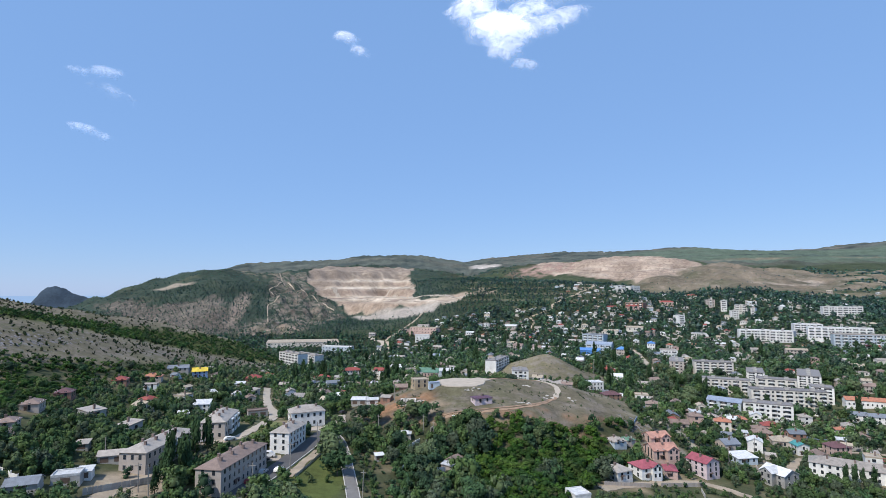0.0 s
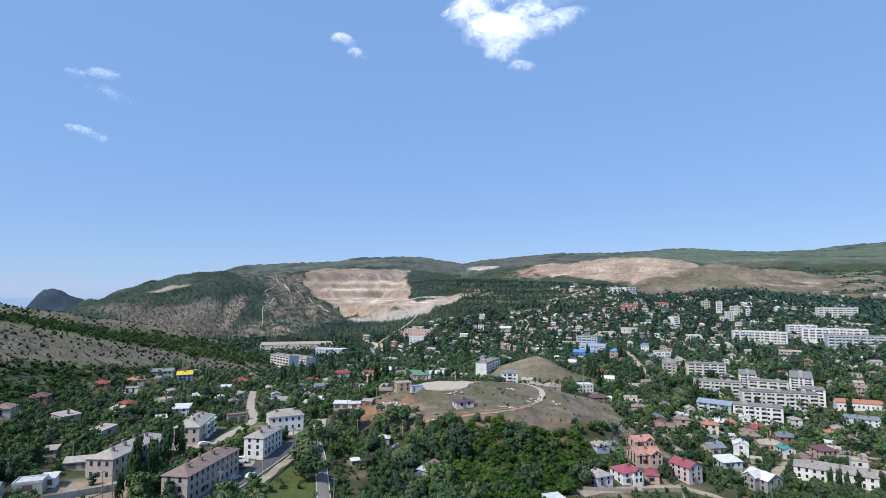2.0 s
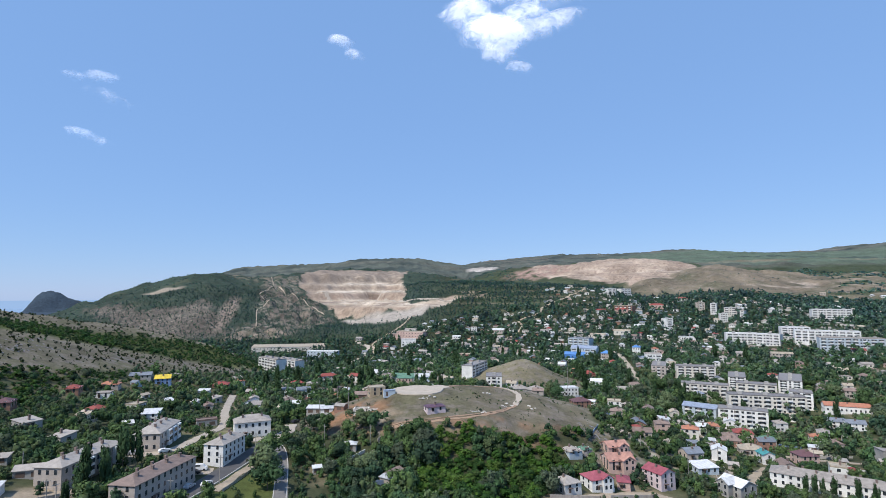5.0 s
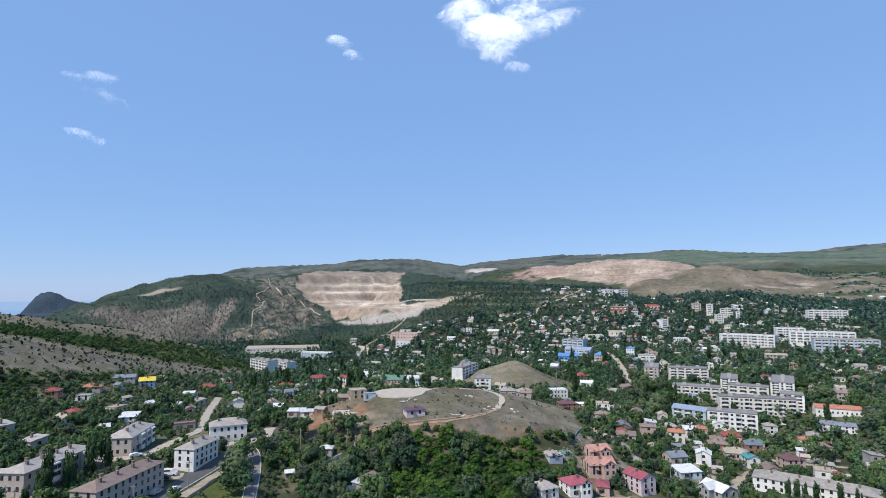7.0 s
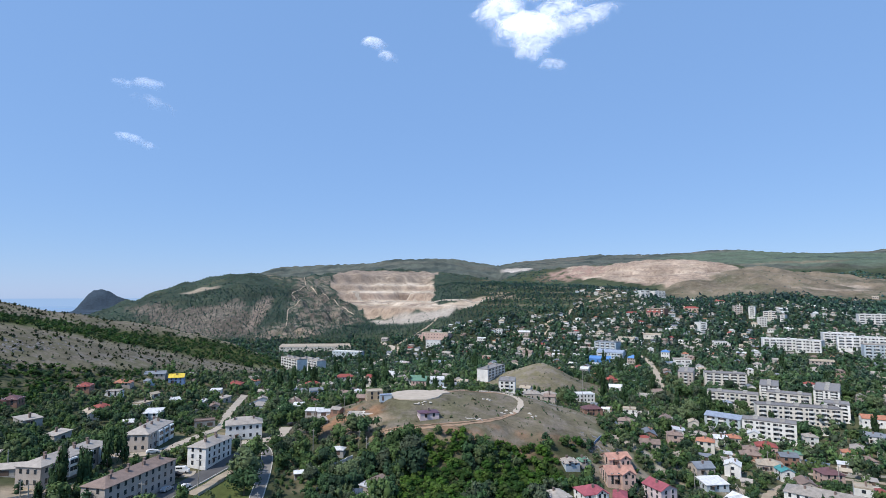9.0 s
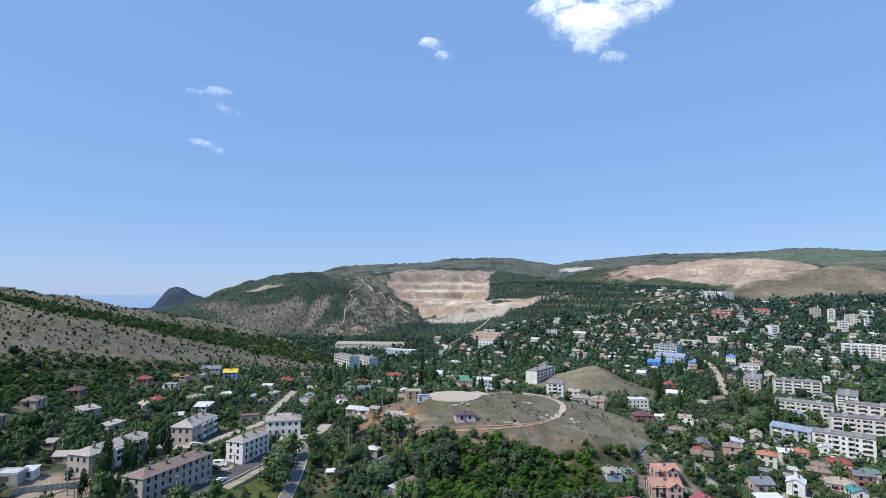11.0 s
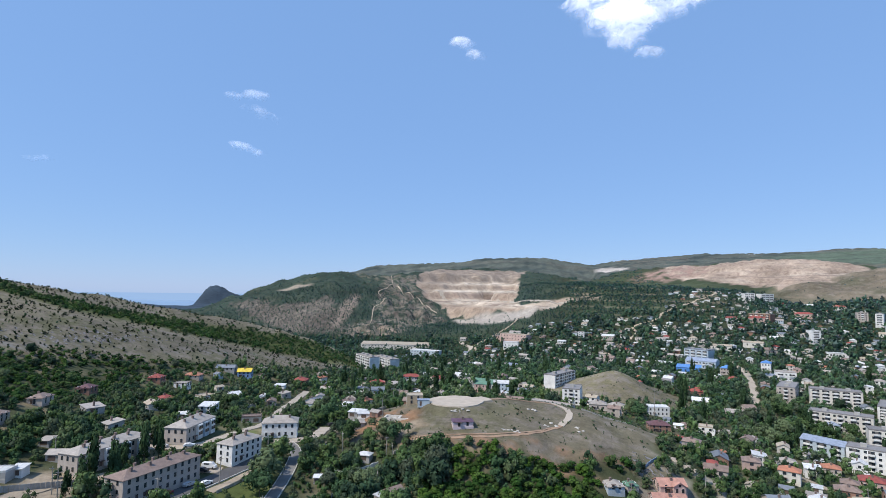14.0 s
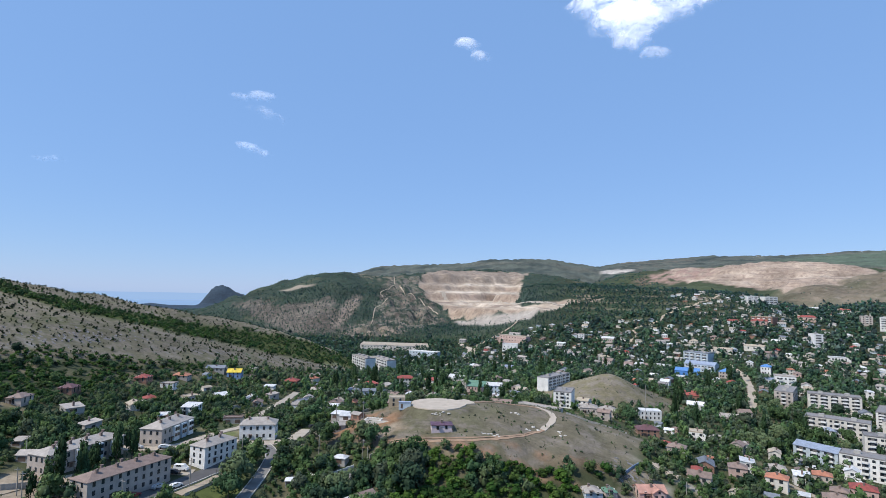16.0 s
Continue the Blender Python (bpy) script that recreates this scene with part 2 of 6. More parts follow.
def plain(name, colour, rough=0.85, metal=0.0, spread=0.12, scale=0.6):
    """A coloured surface with two sizes of stains and a little change from thing to thing."""
    def build(nt, b):
        tex = nt.nodes.new("ShaderNodeTexCoord")
        big, fine = nt.nodes.new("ShaderNodeTexNoise"), nt.nodes.new("ShaderNodeTexNoise")
        big.inputs["Scale"].default_value, fine.inputs["Scale"].default_value = scale, scale * 7
        big.inputs["Detail"].default_value = 4
        nt.links.new(tex.outputs["Object"], big.inputs["Vector"])
        nt.links.new(tex.outputs["Object"], fine.inputs["Vector"])
        info = nt.nodes.new("ShaderNodeObjectInfo")
        add = nt.nodes.new("ShaderNodeMath")
        add.operation = "MULTIPLY_ADD"
        nt.links.new(fine.outputs[0], add.inputs[0])
        add.inputs[1].default_value = 0.5
        nt.links.new(big.outputs[0], add.inputs[2])
        add2 = nt.nodes.new("ShaderNodeMath")
        add2.operation = "MULTIPLY_ADD"
        nt.links.new(info.outputs["Random"], add2.inputs[0])
        add2.inputs[1].default_value = 0.3
        nt.links.new(add.outputs[0], add2.inputs[2])
        ramp = nt.nodes.new("ShaderNodeMapRange")
        ramp.inputs["From Min"].default_value, ramp.inputs["From Max"].default_value = 0.5, 1.3
        ramp.inputs["To Min"].default_value, ramp.inputs["To Max"].default_value = 1 - spread * 1.5, 1 + spread
        nt.links.new(add2.outputs[0], ramp.inputs["Value"])
        mul = nt.nodes.new("ShaderNodeVectorMath")
        mul.operation = "SCALE"
        mul.inputs[0].default_value = colour
        nt.links.new(ramp.outputs[0], mul.inputs["Scale"])
        nt.links.new(mul.outputs[0], b.inputs["Base Color"])
        b.inputs["Roughness"].default_value, b.inputs["Metallic"].default_value = rough, metal
    return material(name, build)


def ground_material():
    def build(nt, b):
        col = nt.nodes.new("ShaderNodeAttribute")
        col.attribute_name = "cover"
        geo = nt.nodes.new("ShaderNodeNewGeometry")
        v = nt.nodes.new("ShaderNodeTexNoise")
        v.inputs["Scale"].default_value, v.inputs["Detail"].default_value, v.inputs["Roughness"].default_value = 0.09, 9, 0.72
        nt.links.new(geo.outputs["Position"], v.inputs["Vector"])
        w = nt.nodes.new("ShaderNodeTexNoise")
        w.inputs["Scale"].default_value, w.inputs["Detail"].default_value = 0.011, 6
        nt.links.new(geo.outputs["Position"], w.inputs["Vector"])
        mix = nt.nodes.new("ShaderNodeMath")
        mix.operation = "ADD"
        nt.links.new(v.outputs[0], mix.inputs[0])
        nt.links.new(w.outputs[0], mix.inputs[1])
        ramp = nt.nodes.new("ShaderNodeMapRange")
        ramp.inputs["From Min"].default_value, ramp.inputs["From Max"].default_value = 0.7, 1.3
        ramp.inputs["To Min"].default_value, ramp.inputs["To Max"].default_value = 0.62, 1.4
        grit = nt.nodes.new("ShaderNodeTexNoise")
        grit.inputs["Scale"].default_value, grit.inputs["Detail"].default_value, grit.inputs["Roughness"].default_value = 0.45, 6, 0.75
        nt.links.new(geo.outputs["Position"], grit.inputs["Vector"])
        more = nt.nodes.new("ShaderNodeMath")
        more.operation = "MULTIPLY_ADD"
        nt.links.new(grit.outputs[0], more.inputs[0])
        more.inputs[1].default_value = 0.9
        nt.links.new(mix.outputs[0], more.inputs[2])
        ramp.inputs["From Min"].default_value, ramp.inputs["From Max"].default_value = 1.15, 1.75
        nt.links.new(more.outputs[0], ramp.inputs["Value"])
        spots = nt.nodes.new("ShaderNodeTexNoise")
        spots.inputs["Scale"].default_value, spots.inputs["Detail"].default_value, spots.inputs["Roughness"].default_value = 0.11, 8, 0.7
        nt.links.new(geo.outputs["Position"], spots.inputs["Vector"])
        bare = nt.nodes.new("ShaderNodeMath")
        bare.operation = "MULTIPLY_ADD"
        nt.links.new(col.outputs["Alpha"], bare.inputs[0])
        bare.inputs[1].default_value = 0.28
        nt.links.new(spots.outputs[0], bare.inputs[2])
        sharp = nt.nodes.new("ShaderNodeMapRange")
        sharp.inputs["From Min"].default_value, sharp.inputs["From Max"].default_value = 0.68, 0.80
        sharp.inputs["To Max"].default_value = 0.85
        nt.links.new(bare.outputs[0], sharp.inputs["Value"])
        stone = nt.nodes.new("ShaderNodeMix")
        stone.data_type = "RGBA"
        nt.links.new(sharp.outputs[0], stone.inputs["Factor"])
        nt.links.new(col.outputs["Color"], stone.inputs["A"])
        stone.inputs["B"].default_value = (0.19, 0.165, 0.135, 1)
        mul = nt.nodes.new("ShaderNodeVectorMath")
        mul.operation = "SCALE"
        nt.links.new(stone.outputs["Result"], mul.inputs[0])
        nt.links.new(ramp.outputs[0], mul.inputs["Scale"])
        nt.links.new(mul.outputs[0], b.inputs["Base Color"])
        b.inputs["Roughness"].default_value = 0.95
        b.inputs["Specular IOR Level"].default_value = 0.1
        bm = nt.nodes.new("ShaderNodeBump")
        bm.inputs["Distance"].default_value, bm.inputs["Strength"].default_value = 1.2, 0.6
        nt.links.new(v.outputs[0], bm.inputs["Height"])
        nt.links.new(bm.outputs[0], b.inputs["Normal"])
    return material("open_ground", build)


GROUND = ground_material()

# ---- ground ----
def fan(step_near, grow, reach):
    """Rings round the start of the flight, close together ahead and wider behind and far off."""
    a = np.concatenate([np.linspace(-180, -62, 24)[:-1], np.linspace(-62, 52, 620), np.linspace(52, 180, 24)[1:]])
    rings, r = [], 0.5
    while r < reach:
        rings.append(r)
        r += 12 if r < 130 else 4.5 if 1020 < r < 1640 else 7 if r < 2000 and r > 1020 else max(step_near, r * grow)
    return np.radians(a), np.array(rings + [reach])


def blend(c, colour, w):
    return c * (1 - w[..., None]) + np.array(colour) * w[..., None]


def edge(d, soft=0.15):
    """1 inside an outline whose measure d is below 1, fading over soft."""
    return np.clip((1 + soft - d) / (2 * soft), 0, 1)


SCRUB_BELT = [(-480, 395), (-385, 362), (-338, 372), (-302, 387), (-288, 425), (-272, 462), (-255, 498), (-238, 532), (-218, 562), (-195, 595)]
FOOT_PLAN = [(-232, 215), (-216, 240), (-222, 271), (-207, 299), (-195, 331), (-184, 362), (-172, 340), (-183, 300), (-177, 264), (-170, 240), (-165, 205)]


def west_slope(x, y):
    """Metres up the dry slope from its wooded foot, and how far from the belt of scrub that crosses it."""
    near = 1e9
    for (ax, ay), (bx, by) in zip(SCRUB_BELT, SCRUB_BELT[1:]):
        s = np.clip(((x - ax) * (bx - ax) + (y - ay) * (by - ay)) / ((bx - ax) ** 2 + (by - ay) ** 2), 0, 1)
        near = np.minimum(near, np.hypot(x - ax - s * (bx - ax), y - ay - s * (by - ay)))
    return (-208 + (y - 236) * 0.16) - x, near / (11 + 18 * np.clip((x + 390) / 100, 0, 1) + 4 * wave(x, y, 50, 16))


def bald(x, y):
    """Below 1 on the bare hill with the landing pad; its east end is cut off by gardens."""
    return np.maximum(bump(x, y, 34, 282, 84, 41, 14), 1 + (x - 86 - 0.30 * (y - 246)) / 30) + wave(x, y, 17, 15) * 0.05


def quarry(x, y):
    """Below 1 inside the pale quarry under the western mountain."""
    return 1 - area(x, y, QUARRY_PLAN) / 40 + wave(x, y, 45, 14) * 0.14 + wave(x, y, 16, 18) * 0.06


def cover_of(x, y, z):
    c = np.empty(x.shape + (3,))
    c[:] = (0.060, 0.068, 0.036)
    n1, n2, n3 = wave(x, y, 35, 11), wave(x, y, 120, 12), wave(x, y, 14, 13)
    c = blend(c, (0.21, 0.17, 0.11), np.clip(n1 * 0.7 + n3 * 0.5, 0, 1) * np.where(y > 450, 0.35, 1.0))
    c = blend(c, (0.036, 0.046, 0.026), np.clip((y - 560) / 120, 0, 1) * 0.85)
    # dry slope in the west, with rock ledges
    up, belt = west_slope(x, y)
    slope = np.clip(up / 10 + n1 * 0.8, 0, 1) * (y < 660) * (x < -120)
    c = blend(c, (0.142, 0.128, 0.086), slope)
    c = blend(c, (0.10, 0.105, 0.05), slope * np.clip(n2 * 0.5 + n1 * 0.5, 0, 1) * 0.8)
    c = blend(c, (0.22, 0.21, 0.20), slope * np.clip(wave(x * 0.6 + y * 0.6, y * 1.6 - x * 0.7, 16, 17) * 1.6 - 0.3 - np.abs(up - 30) / 25, 0, 1))
    c = blend(c, (0.07, 0.085, 0.03), slope * edge(belt, 0.3))
    # bald hill and its little neighbour
    bare = edge(bald(x, y), 0.12)
    c = blend(c, (0.136, 0.120, 0.082), bare)
    c = blend(c, (0.165, 0.142, 0.102), bare * np.clip(n3 * 0.8 + n1 * 0.3, 0, 1))
    c = blend(c, (0.105, 0.110, 0.055), bare * np.clip(-n1 * 0.5 + n2 * 0.4, 0, 0.35))
    c = blend(c, (0.29, 0.165, 0.095), edge(bump(x, y, -22, 262, 19, 12, -20), 0.5) * np.clip(0.8 + n3, 0, 1))
    c = blend(c, (0.36, 0.30, 0.22), edge(bump(x, y, -8, 250, 9, 5, 30), 0.5))
    c = blend(c, (0.27, 0.20, 0.135), edge(bump(x, y, -8, 243, 13, 9, 20), 0.5) * np.clip(0.5 + n3, 0, 1))
    c = blend(c, (0.22, 0.145, 0.095), edge(bump(x, y, 66, 254, 24, 3, 8), 0.6) * np.clip(0.5 + n3 * 1.2, 0, 1))
    c = blend(c, (0.24, 0.155, 0.10), edge(bump(x, y, 30, 242, 40, 3.5, 4), 0.6) * np.clip(0.7 + n3, 0, 1))
    c = blend(c, (0.17, 0.15, 0.095), edge(bump(x, y, 90, 480, 58, 52), 0.15))
    c = blend(c, (0.13, 0.12, 0.07), edge(bump(x, y, 105, 460, 36, 32), 0.6) * np.clip(n1, 0, 0.6))
    # green meadow by the lane, bare yards
    c = blend(c, (0.085, 0.105, 0.035), edge(bump(x, y, -43, 184, 10, 22, 8), 0.3))
    c = blend(c, (0.10, 0.115, 0.045), edge(bump(x, y, -74, 226, 5, 17, 0), 0.3))
    c = blend(c, (0.33, 0.27, 0.20), edge(bump(x, y, -92, 165, 12, 10), 0.4))
    c = blend(c, (0.22, 0.195, 0.16), edge(bump(x, y, 98, 250, 12, 16), 0.5) * np.clip(n3, 0, 1))
    c = blend(c, (0.32, 0.29, 0.24), edge(bump(x, y, 135, 262, 40, 22, -30), 0.6) * np.clip(n3 * 1.3 + 0.1, 0, 1))
    # mountain in the west: dark woods, screes and pale paths
    far_land = np.clip((y - 880) / 80, 0, 1)
    wm = far_land * np.clip((60 - x) / 100, 0, 1)
    fine, mid = wave(x, y, 11, 45), wave(x, y, 26, 33)
    c = blend(c, (0.040, 0.058, 0.044), wm)
    c = blend(c, (0.075, 0.085, 0.055), wm * np.clip(wave(x, y, 70, 31) * 0.8 + wave(x, y, 22, 32) * 0.5 - 0.2, 0, 1))
    scree = np.clip(area(x, y, SCREE_PLAN) / 18 + mid * 0.9 + 0.6, 0, 1)
    c = blend(c, (0.128, 0.108, 0.092), wm * scree * np.clip(0.75 + fine * 0.6, 0, 1))
    crag = np.clip(area(x, y, CLIFF_PLAN) / 25 + 0.3, 0, 1)
    c = blend(c, (0.135, 0.112, 0.092), wm * crag * np.clip(mid * 1.3 + wave(x, y, 70, 37) * 0.9 + 0.1, 0, 1))
    c = blend(c, (0.30, 0.235, 0.18), wm * crag * np.clip(wave(x, y, 40, 34) * 1.2 + fine * 0.5 - 0.55, 0, 1))
    c = blend(c, (0.27, 0.21, 0.16), edge(bump(x, y, -300, 935, 55, 45, 20), 0.6) * np.clip(mid * 1.2 + 0.35, 0, 1))
    c = blend(c, (0.25, 0.20, 0.165), wm * edge(bump(x, y, -405, 1060, 16, 95, 12), 0.5) * np.clip(fine + 0.8, 0, 1))
    c = blend(c, (0.27, 0.23, 0.18), edge(bump(x, y, -590, 1170, 38, 14, 20), 0.5))
    c = blend(c, (0.17, 0.15, 0.11), edge(bump(x, y, -455, 1345, 75, 40, 20), 0.5) * np.clip(mid + 0.2, 0, 1))
    # terraces planted with pines
    te = far_land * np.clip((x - 20) / 60, 0, 1)
    c = blend(c, (0.052, 0.066, 0.038), te)
    c = blend(c, (0.22, 0.18, 0.13), te * np.clip(np.sin(z * 0.55 + n2) * 1.6 - 1.1 + n2 * 0.9, 0, 0.8) * (y < 1500))
    # the two quarries
    q = edge(quarry(x, y), 0.06)
    streak = wave(x, z * 4, 60, 35)
    c = blend(c, (0.37, 0.30, 0.23), q)
    c = blend(c, (0.46, 0.385, 0.305), q * np.clip(streak * 0.6 + wave(x, y, 30, 36) * 0.5 + 0.3, 0, 1))
    # faces in browner stone, their duller light against the floors also deepened in colour
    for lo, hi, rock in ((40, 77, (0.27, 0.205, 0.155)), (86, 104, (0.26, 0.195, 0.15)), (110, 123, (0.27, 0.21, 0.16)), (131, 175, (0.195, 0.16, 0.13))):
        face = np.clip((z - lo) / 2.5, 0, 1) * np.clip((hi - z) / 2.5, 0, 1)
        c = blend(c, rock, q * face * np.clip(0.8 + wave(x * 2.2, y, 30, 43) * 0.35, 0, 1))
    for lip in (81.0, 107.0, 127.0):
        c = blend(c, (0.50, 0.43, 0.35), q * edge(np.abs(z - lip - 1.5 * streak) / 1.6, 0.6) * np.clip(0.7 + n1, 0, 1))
    c = blend(c, (0.18, 0.135, 0.105), q * np.clip(np.sin(z * 0.8 + wave(x, y, 120, 27) * 2) - 0.6 + wave(x, y, 20, 26) * 0.7, 0, 0.7))
    c = blend(c, (0.20, 0.15, 0.12), q * np.clip(wave(x * 0.5, y * 1.5, 60, 19) * 1.5 - 0.8, 0, 0.7))
    c = blend(c, (0.25, 0.20, 0.16), q * np.clip((-262 - x) / 40 + (y - 1330) / 400 + n1 * 0.5, 0, 0.8))
    c = blend(c, (0.33, 0.295, 0.255), np.clip(area(x, y, APRON_PLAN) / 8 + 0.5, 0, 1))
    c = blend(c, (0.37, 0.30, 0.23), edge(bump(x, y, 40, 1040, 75, 14, 12), 0.5) * np.clip(mid + 0.6, 0, 1))
    q = np.clip(area(x, y, EAST_PLAN) / 12 + 0.5 + n1 * 0.6, 0, 1)
    c = blend(c, (0.33, 0.26, 0.205), q)
    c = blend(c, (0.41, 0.335, 0.265), q * np.clip(wave(x * 0.6, z * 5, 110, 38) * 1.2 + 0.2, 0, 1))
    c = blend(c, (0.22, 0.165, 0.13), q * np.clip(wave(x * 0.5, z * 7, 90, 44) * 1.2 - 0.1, 0, 1) * 0.75)
    c = blend(c, (0.20, 0.145, 0.115), q * np.clip(np.sin(z * 0.9 + wave(x, y, 140, 29) * 2.5) * 1.2 - 0.55 + wave(x, y, 25, 28) * 0.6, 0, 0.75))
    c = blend(c, (0.29, 0.20, 0.165), edge(bump(x, y, 350, 1830, 120, 80, 0), 0.5) * np.clip(0.6 + n1, 0, 1))
    eh = edge(bump(x, y, 700, 1290, 230, 160, -10), 0.3) * (y > 1050)
    c = blend(c, (0.160, 0.135, 0.098), eh * np.clip(0.9 + n2 * 0.35, 0, 1) * (1 - q))
    c = blend(c, (0.25, 0.20, 0.15), eh * np.clip(wave(x, y, 60, 39) * 1.3 - 0.5, 0, 1) * (1 - q))
    eh = edge(bump(x, y, 980, 1260, 330, 230, -12), 0.3) * (y > 980)
    c = blend(c, (0.19, 0.155, 0.115), eh * np.clip(wave(x * 0.6, y, 70, 65) * 1.1 + 0.25, 0, 1) * (1 - q))
    c = blend(c, (0.36, 0.30, 0.24), eh * edge(np.abs(z - 118 - wave(x, y, 160, 66) * 9) / 2.0, 0.5) * np.clip(n1 + 0.6, 0, 1) * (1 - q))
    # far plateau: fields and dark woods, greyed in colour for distance haze
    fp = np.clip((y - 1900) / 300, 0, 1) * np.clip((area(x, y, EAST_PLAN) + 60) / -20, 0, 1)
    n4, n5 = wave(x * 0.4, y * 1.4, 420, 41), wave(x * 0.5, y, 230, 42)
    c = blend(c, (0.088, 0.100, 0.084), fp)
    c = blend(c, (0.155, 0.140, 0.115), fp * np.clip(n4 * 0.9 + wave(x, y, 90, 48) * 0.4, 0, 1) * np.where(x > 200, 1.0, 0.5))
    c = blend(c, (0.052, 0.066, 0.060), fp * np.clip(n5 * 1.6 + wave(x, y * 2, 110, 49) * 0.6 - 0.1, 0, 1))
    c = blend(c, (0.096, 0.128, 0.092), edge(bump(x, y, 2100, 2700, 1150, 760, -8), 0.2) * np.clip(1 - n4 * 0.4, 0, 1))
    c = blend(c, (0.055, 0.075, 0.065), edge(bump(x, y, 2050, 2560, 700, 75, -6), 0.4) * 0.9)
    c = blend(c, (0.17, 0.155, 0.11), edge(bump(x, y, 1500, 2330, 480, 80, 4), 0.5) * np.clip(0.5 + n5, 0, 1))
    c = blend(c, (0.42, 0.38, 0.34), edge(bump(x, y, 215, 2700, 75, 160), 0.3))
    # blue haze of the distance painted onto cape and headland
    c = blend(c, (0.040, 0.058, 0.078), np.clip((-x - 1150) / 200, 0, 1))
    return c


def rocky_of(x, y):
    """How much bare stone shows through the cover, 0 to 1."""
    up, belt = west_slope(x, y)
    r = 0.72 * np.clip(up / 12, 0, 1) * (y < 660) * (x < -120) * (1 - edge(belt, 0.3))
    r = np.maximum(r, 0.66 * edge(bald(x, y), 0.1))
    r = np.maximum(r, 0.8 * edge(bump(x, y, 90, 480, 58, 52), 0.15))
    r = np.maximum(r, 0.65 * np.clip(area(x, y, SCREE_PLAN) / 18 + 0.5, 0, 1))
    r = np.maximum(r, 0.75 * np.clip(area(x, y, CLIFF_PLAN) / 25 + 0.4, 0, 1))
    r = np.maximum(r, 0.6 * edge(bump(x, y, 800, 1270, 330, 190, -12), 0.25) * (y > 1000))
    r = np.maximum(r, 0.9 * edge(bump(x, y, 98, 247, 16, 14), 0.5))
    return r * (quarry(x, y) > 1.0)


def make_ground():
    a, r = fan(1.2, 0.0085, 4850)
    A, R = np.meshgrid(a, r, indexing="ij")
    X, Y = R * np.sin(A) + 20, R * np.cos(A)
    Z = height(X, Y)
    na, nr = A.shape
    me = bpy.data.meshes.new("ground")
    co = np.stack([X, Y, Z], -1).reshape(-1, 3)
    i = np.arange(na)[:, None] * nr + np.arange(nr - 1)[None, :]
    i, j = i[:-1], i[1:]
    quads = np.stack([i, i + 1, j + 1, j], -1).reshape(-1, 4)[:, ::-1]
    me.vertices.add(len(co))
    me.vertices.foreach_set("co", co.ravel())
    me.loops.add(quads.size)
    me.loops.foreach_set("vertex_index", quads.ravel().astype(np.int32))
    me.polygons.add(len(quads))
    me.polygons.foreach_set("loop_start", np.arange(0, quads.size, 4, dtype=np.int32))
    me.polygons.foreach_set("use_smooth", np.ones(len(quads), bool))
    me.update(calc_edges=True)
    at = me.attributes.new("cover", "FLOAT_COLOR", "POINT")
    c = np.ones((len(co), 4))
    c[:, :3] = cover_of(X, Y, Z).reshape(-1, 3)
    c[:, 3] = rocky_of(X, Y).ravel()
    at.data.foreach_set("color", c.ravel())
    me.materials.append(GROUND)
    return tagged(new("ground", me), "dry hilly land with scrub and grass", "ground", kind="structure")


make_ground()


# ---- building kit ----
def link(name, me, parent=None, label=""):
    ob = new(name, me)
    if parent:
        ob.parent = parent
    if label:
        ob["label"] = label
    return ob


def mesh_of(name, bm, mats):
    me = bpy.data.meshes.new(name)
    bm.normal_update()
    bm.to_mesh(me)
    bm.free()
    for m in mats if isinstance(mats, (list, tuple)) else [mats]:
        me.materials.append(m)
    return me


def part(name, bm, mat, parent, label=""):
    """Links a bmesh as one mesh object under a thing."""
    return link(name, mesh_of(name, bm, mat), parent, label)


def box(bm, x0, x1, y0, y1, z0, z1, mat=0):
    v = [bm.verts.new((x, y, z)) for z in (z0, z1) for y in (y0, y1) for x in (x0, x1)]
    for f in ((0, 2, 3, 1), (4, 5, 7, 6), (0, 1, 5, 4), (2, 6, 7, 3), (0, 4, 6, 2), (1, 3, 7, 5)):
        bm.faces.new([v[i] for i in f]).material_index = mat


def slab(bm, pts, thick):
    """A roof plane of even thickness over the given corners, counter-clockwise from above."""
    top = [bm.verts.new(p) for p in pts]
    low = [bm.verts.new((p[0], p[1], p[2] - thick)) for p in pts]
    bm.faces.new(top)
    bm.faces.new(low[::-1])
    n = len(pts)
    for i in range(n):
        bm.faces.new([top[i], low[i], low[(i + 1) % n], top[(i + 1) % n]])


PAINT = {
    "white": (0.70, 0.69, 0.66), "cream": (0.63, 0.595, 0.53), "tan": (0.44, 0.385, 0.34), "grey": (0.36, 0.35, 0.33), "brick": (0.28, 0.16, 0.115),
    "tanbrick": (0.42, 0.33, 0.22), "pink": (0.50, 0.36, 0.31), "palepink": (0.58, 0.48, 0.49), "paleblue": (0.46, 0.53, 0.58), "blue": (0.20, 0.30, 0.48), "azure": (0.09, 0.26, 0.62), "plum": (0.20, 0.12, 0.15),
}
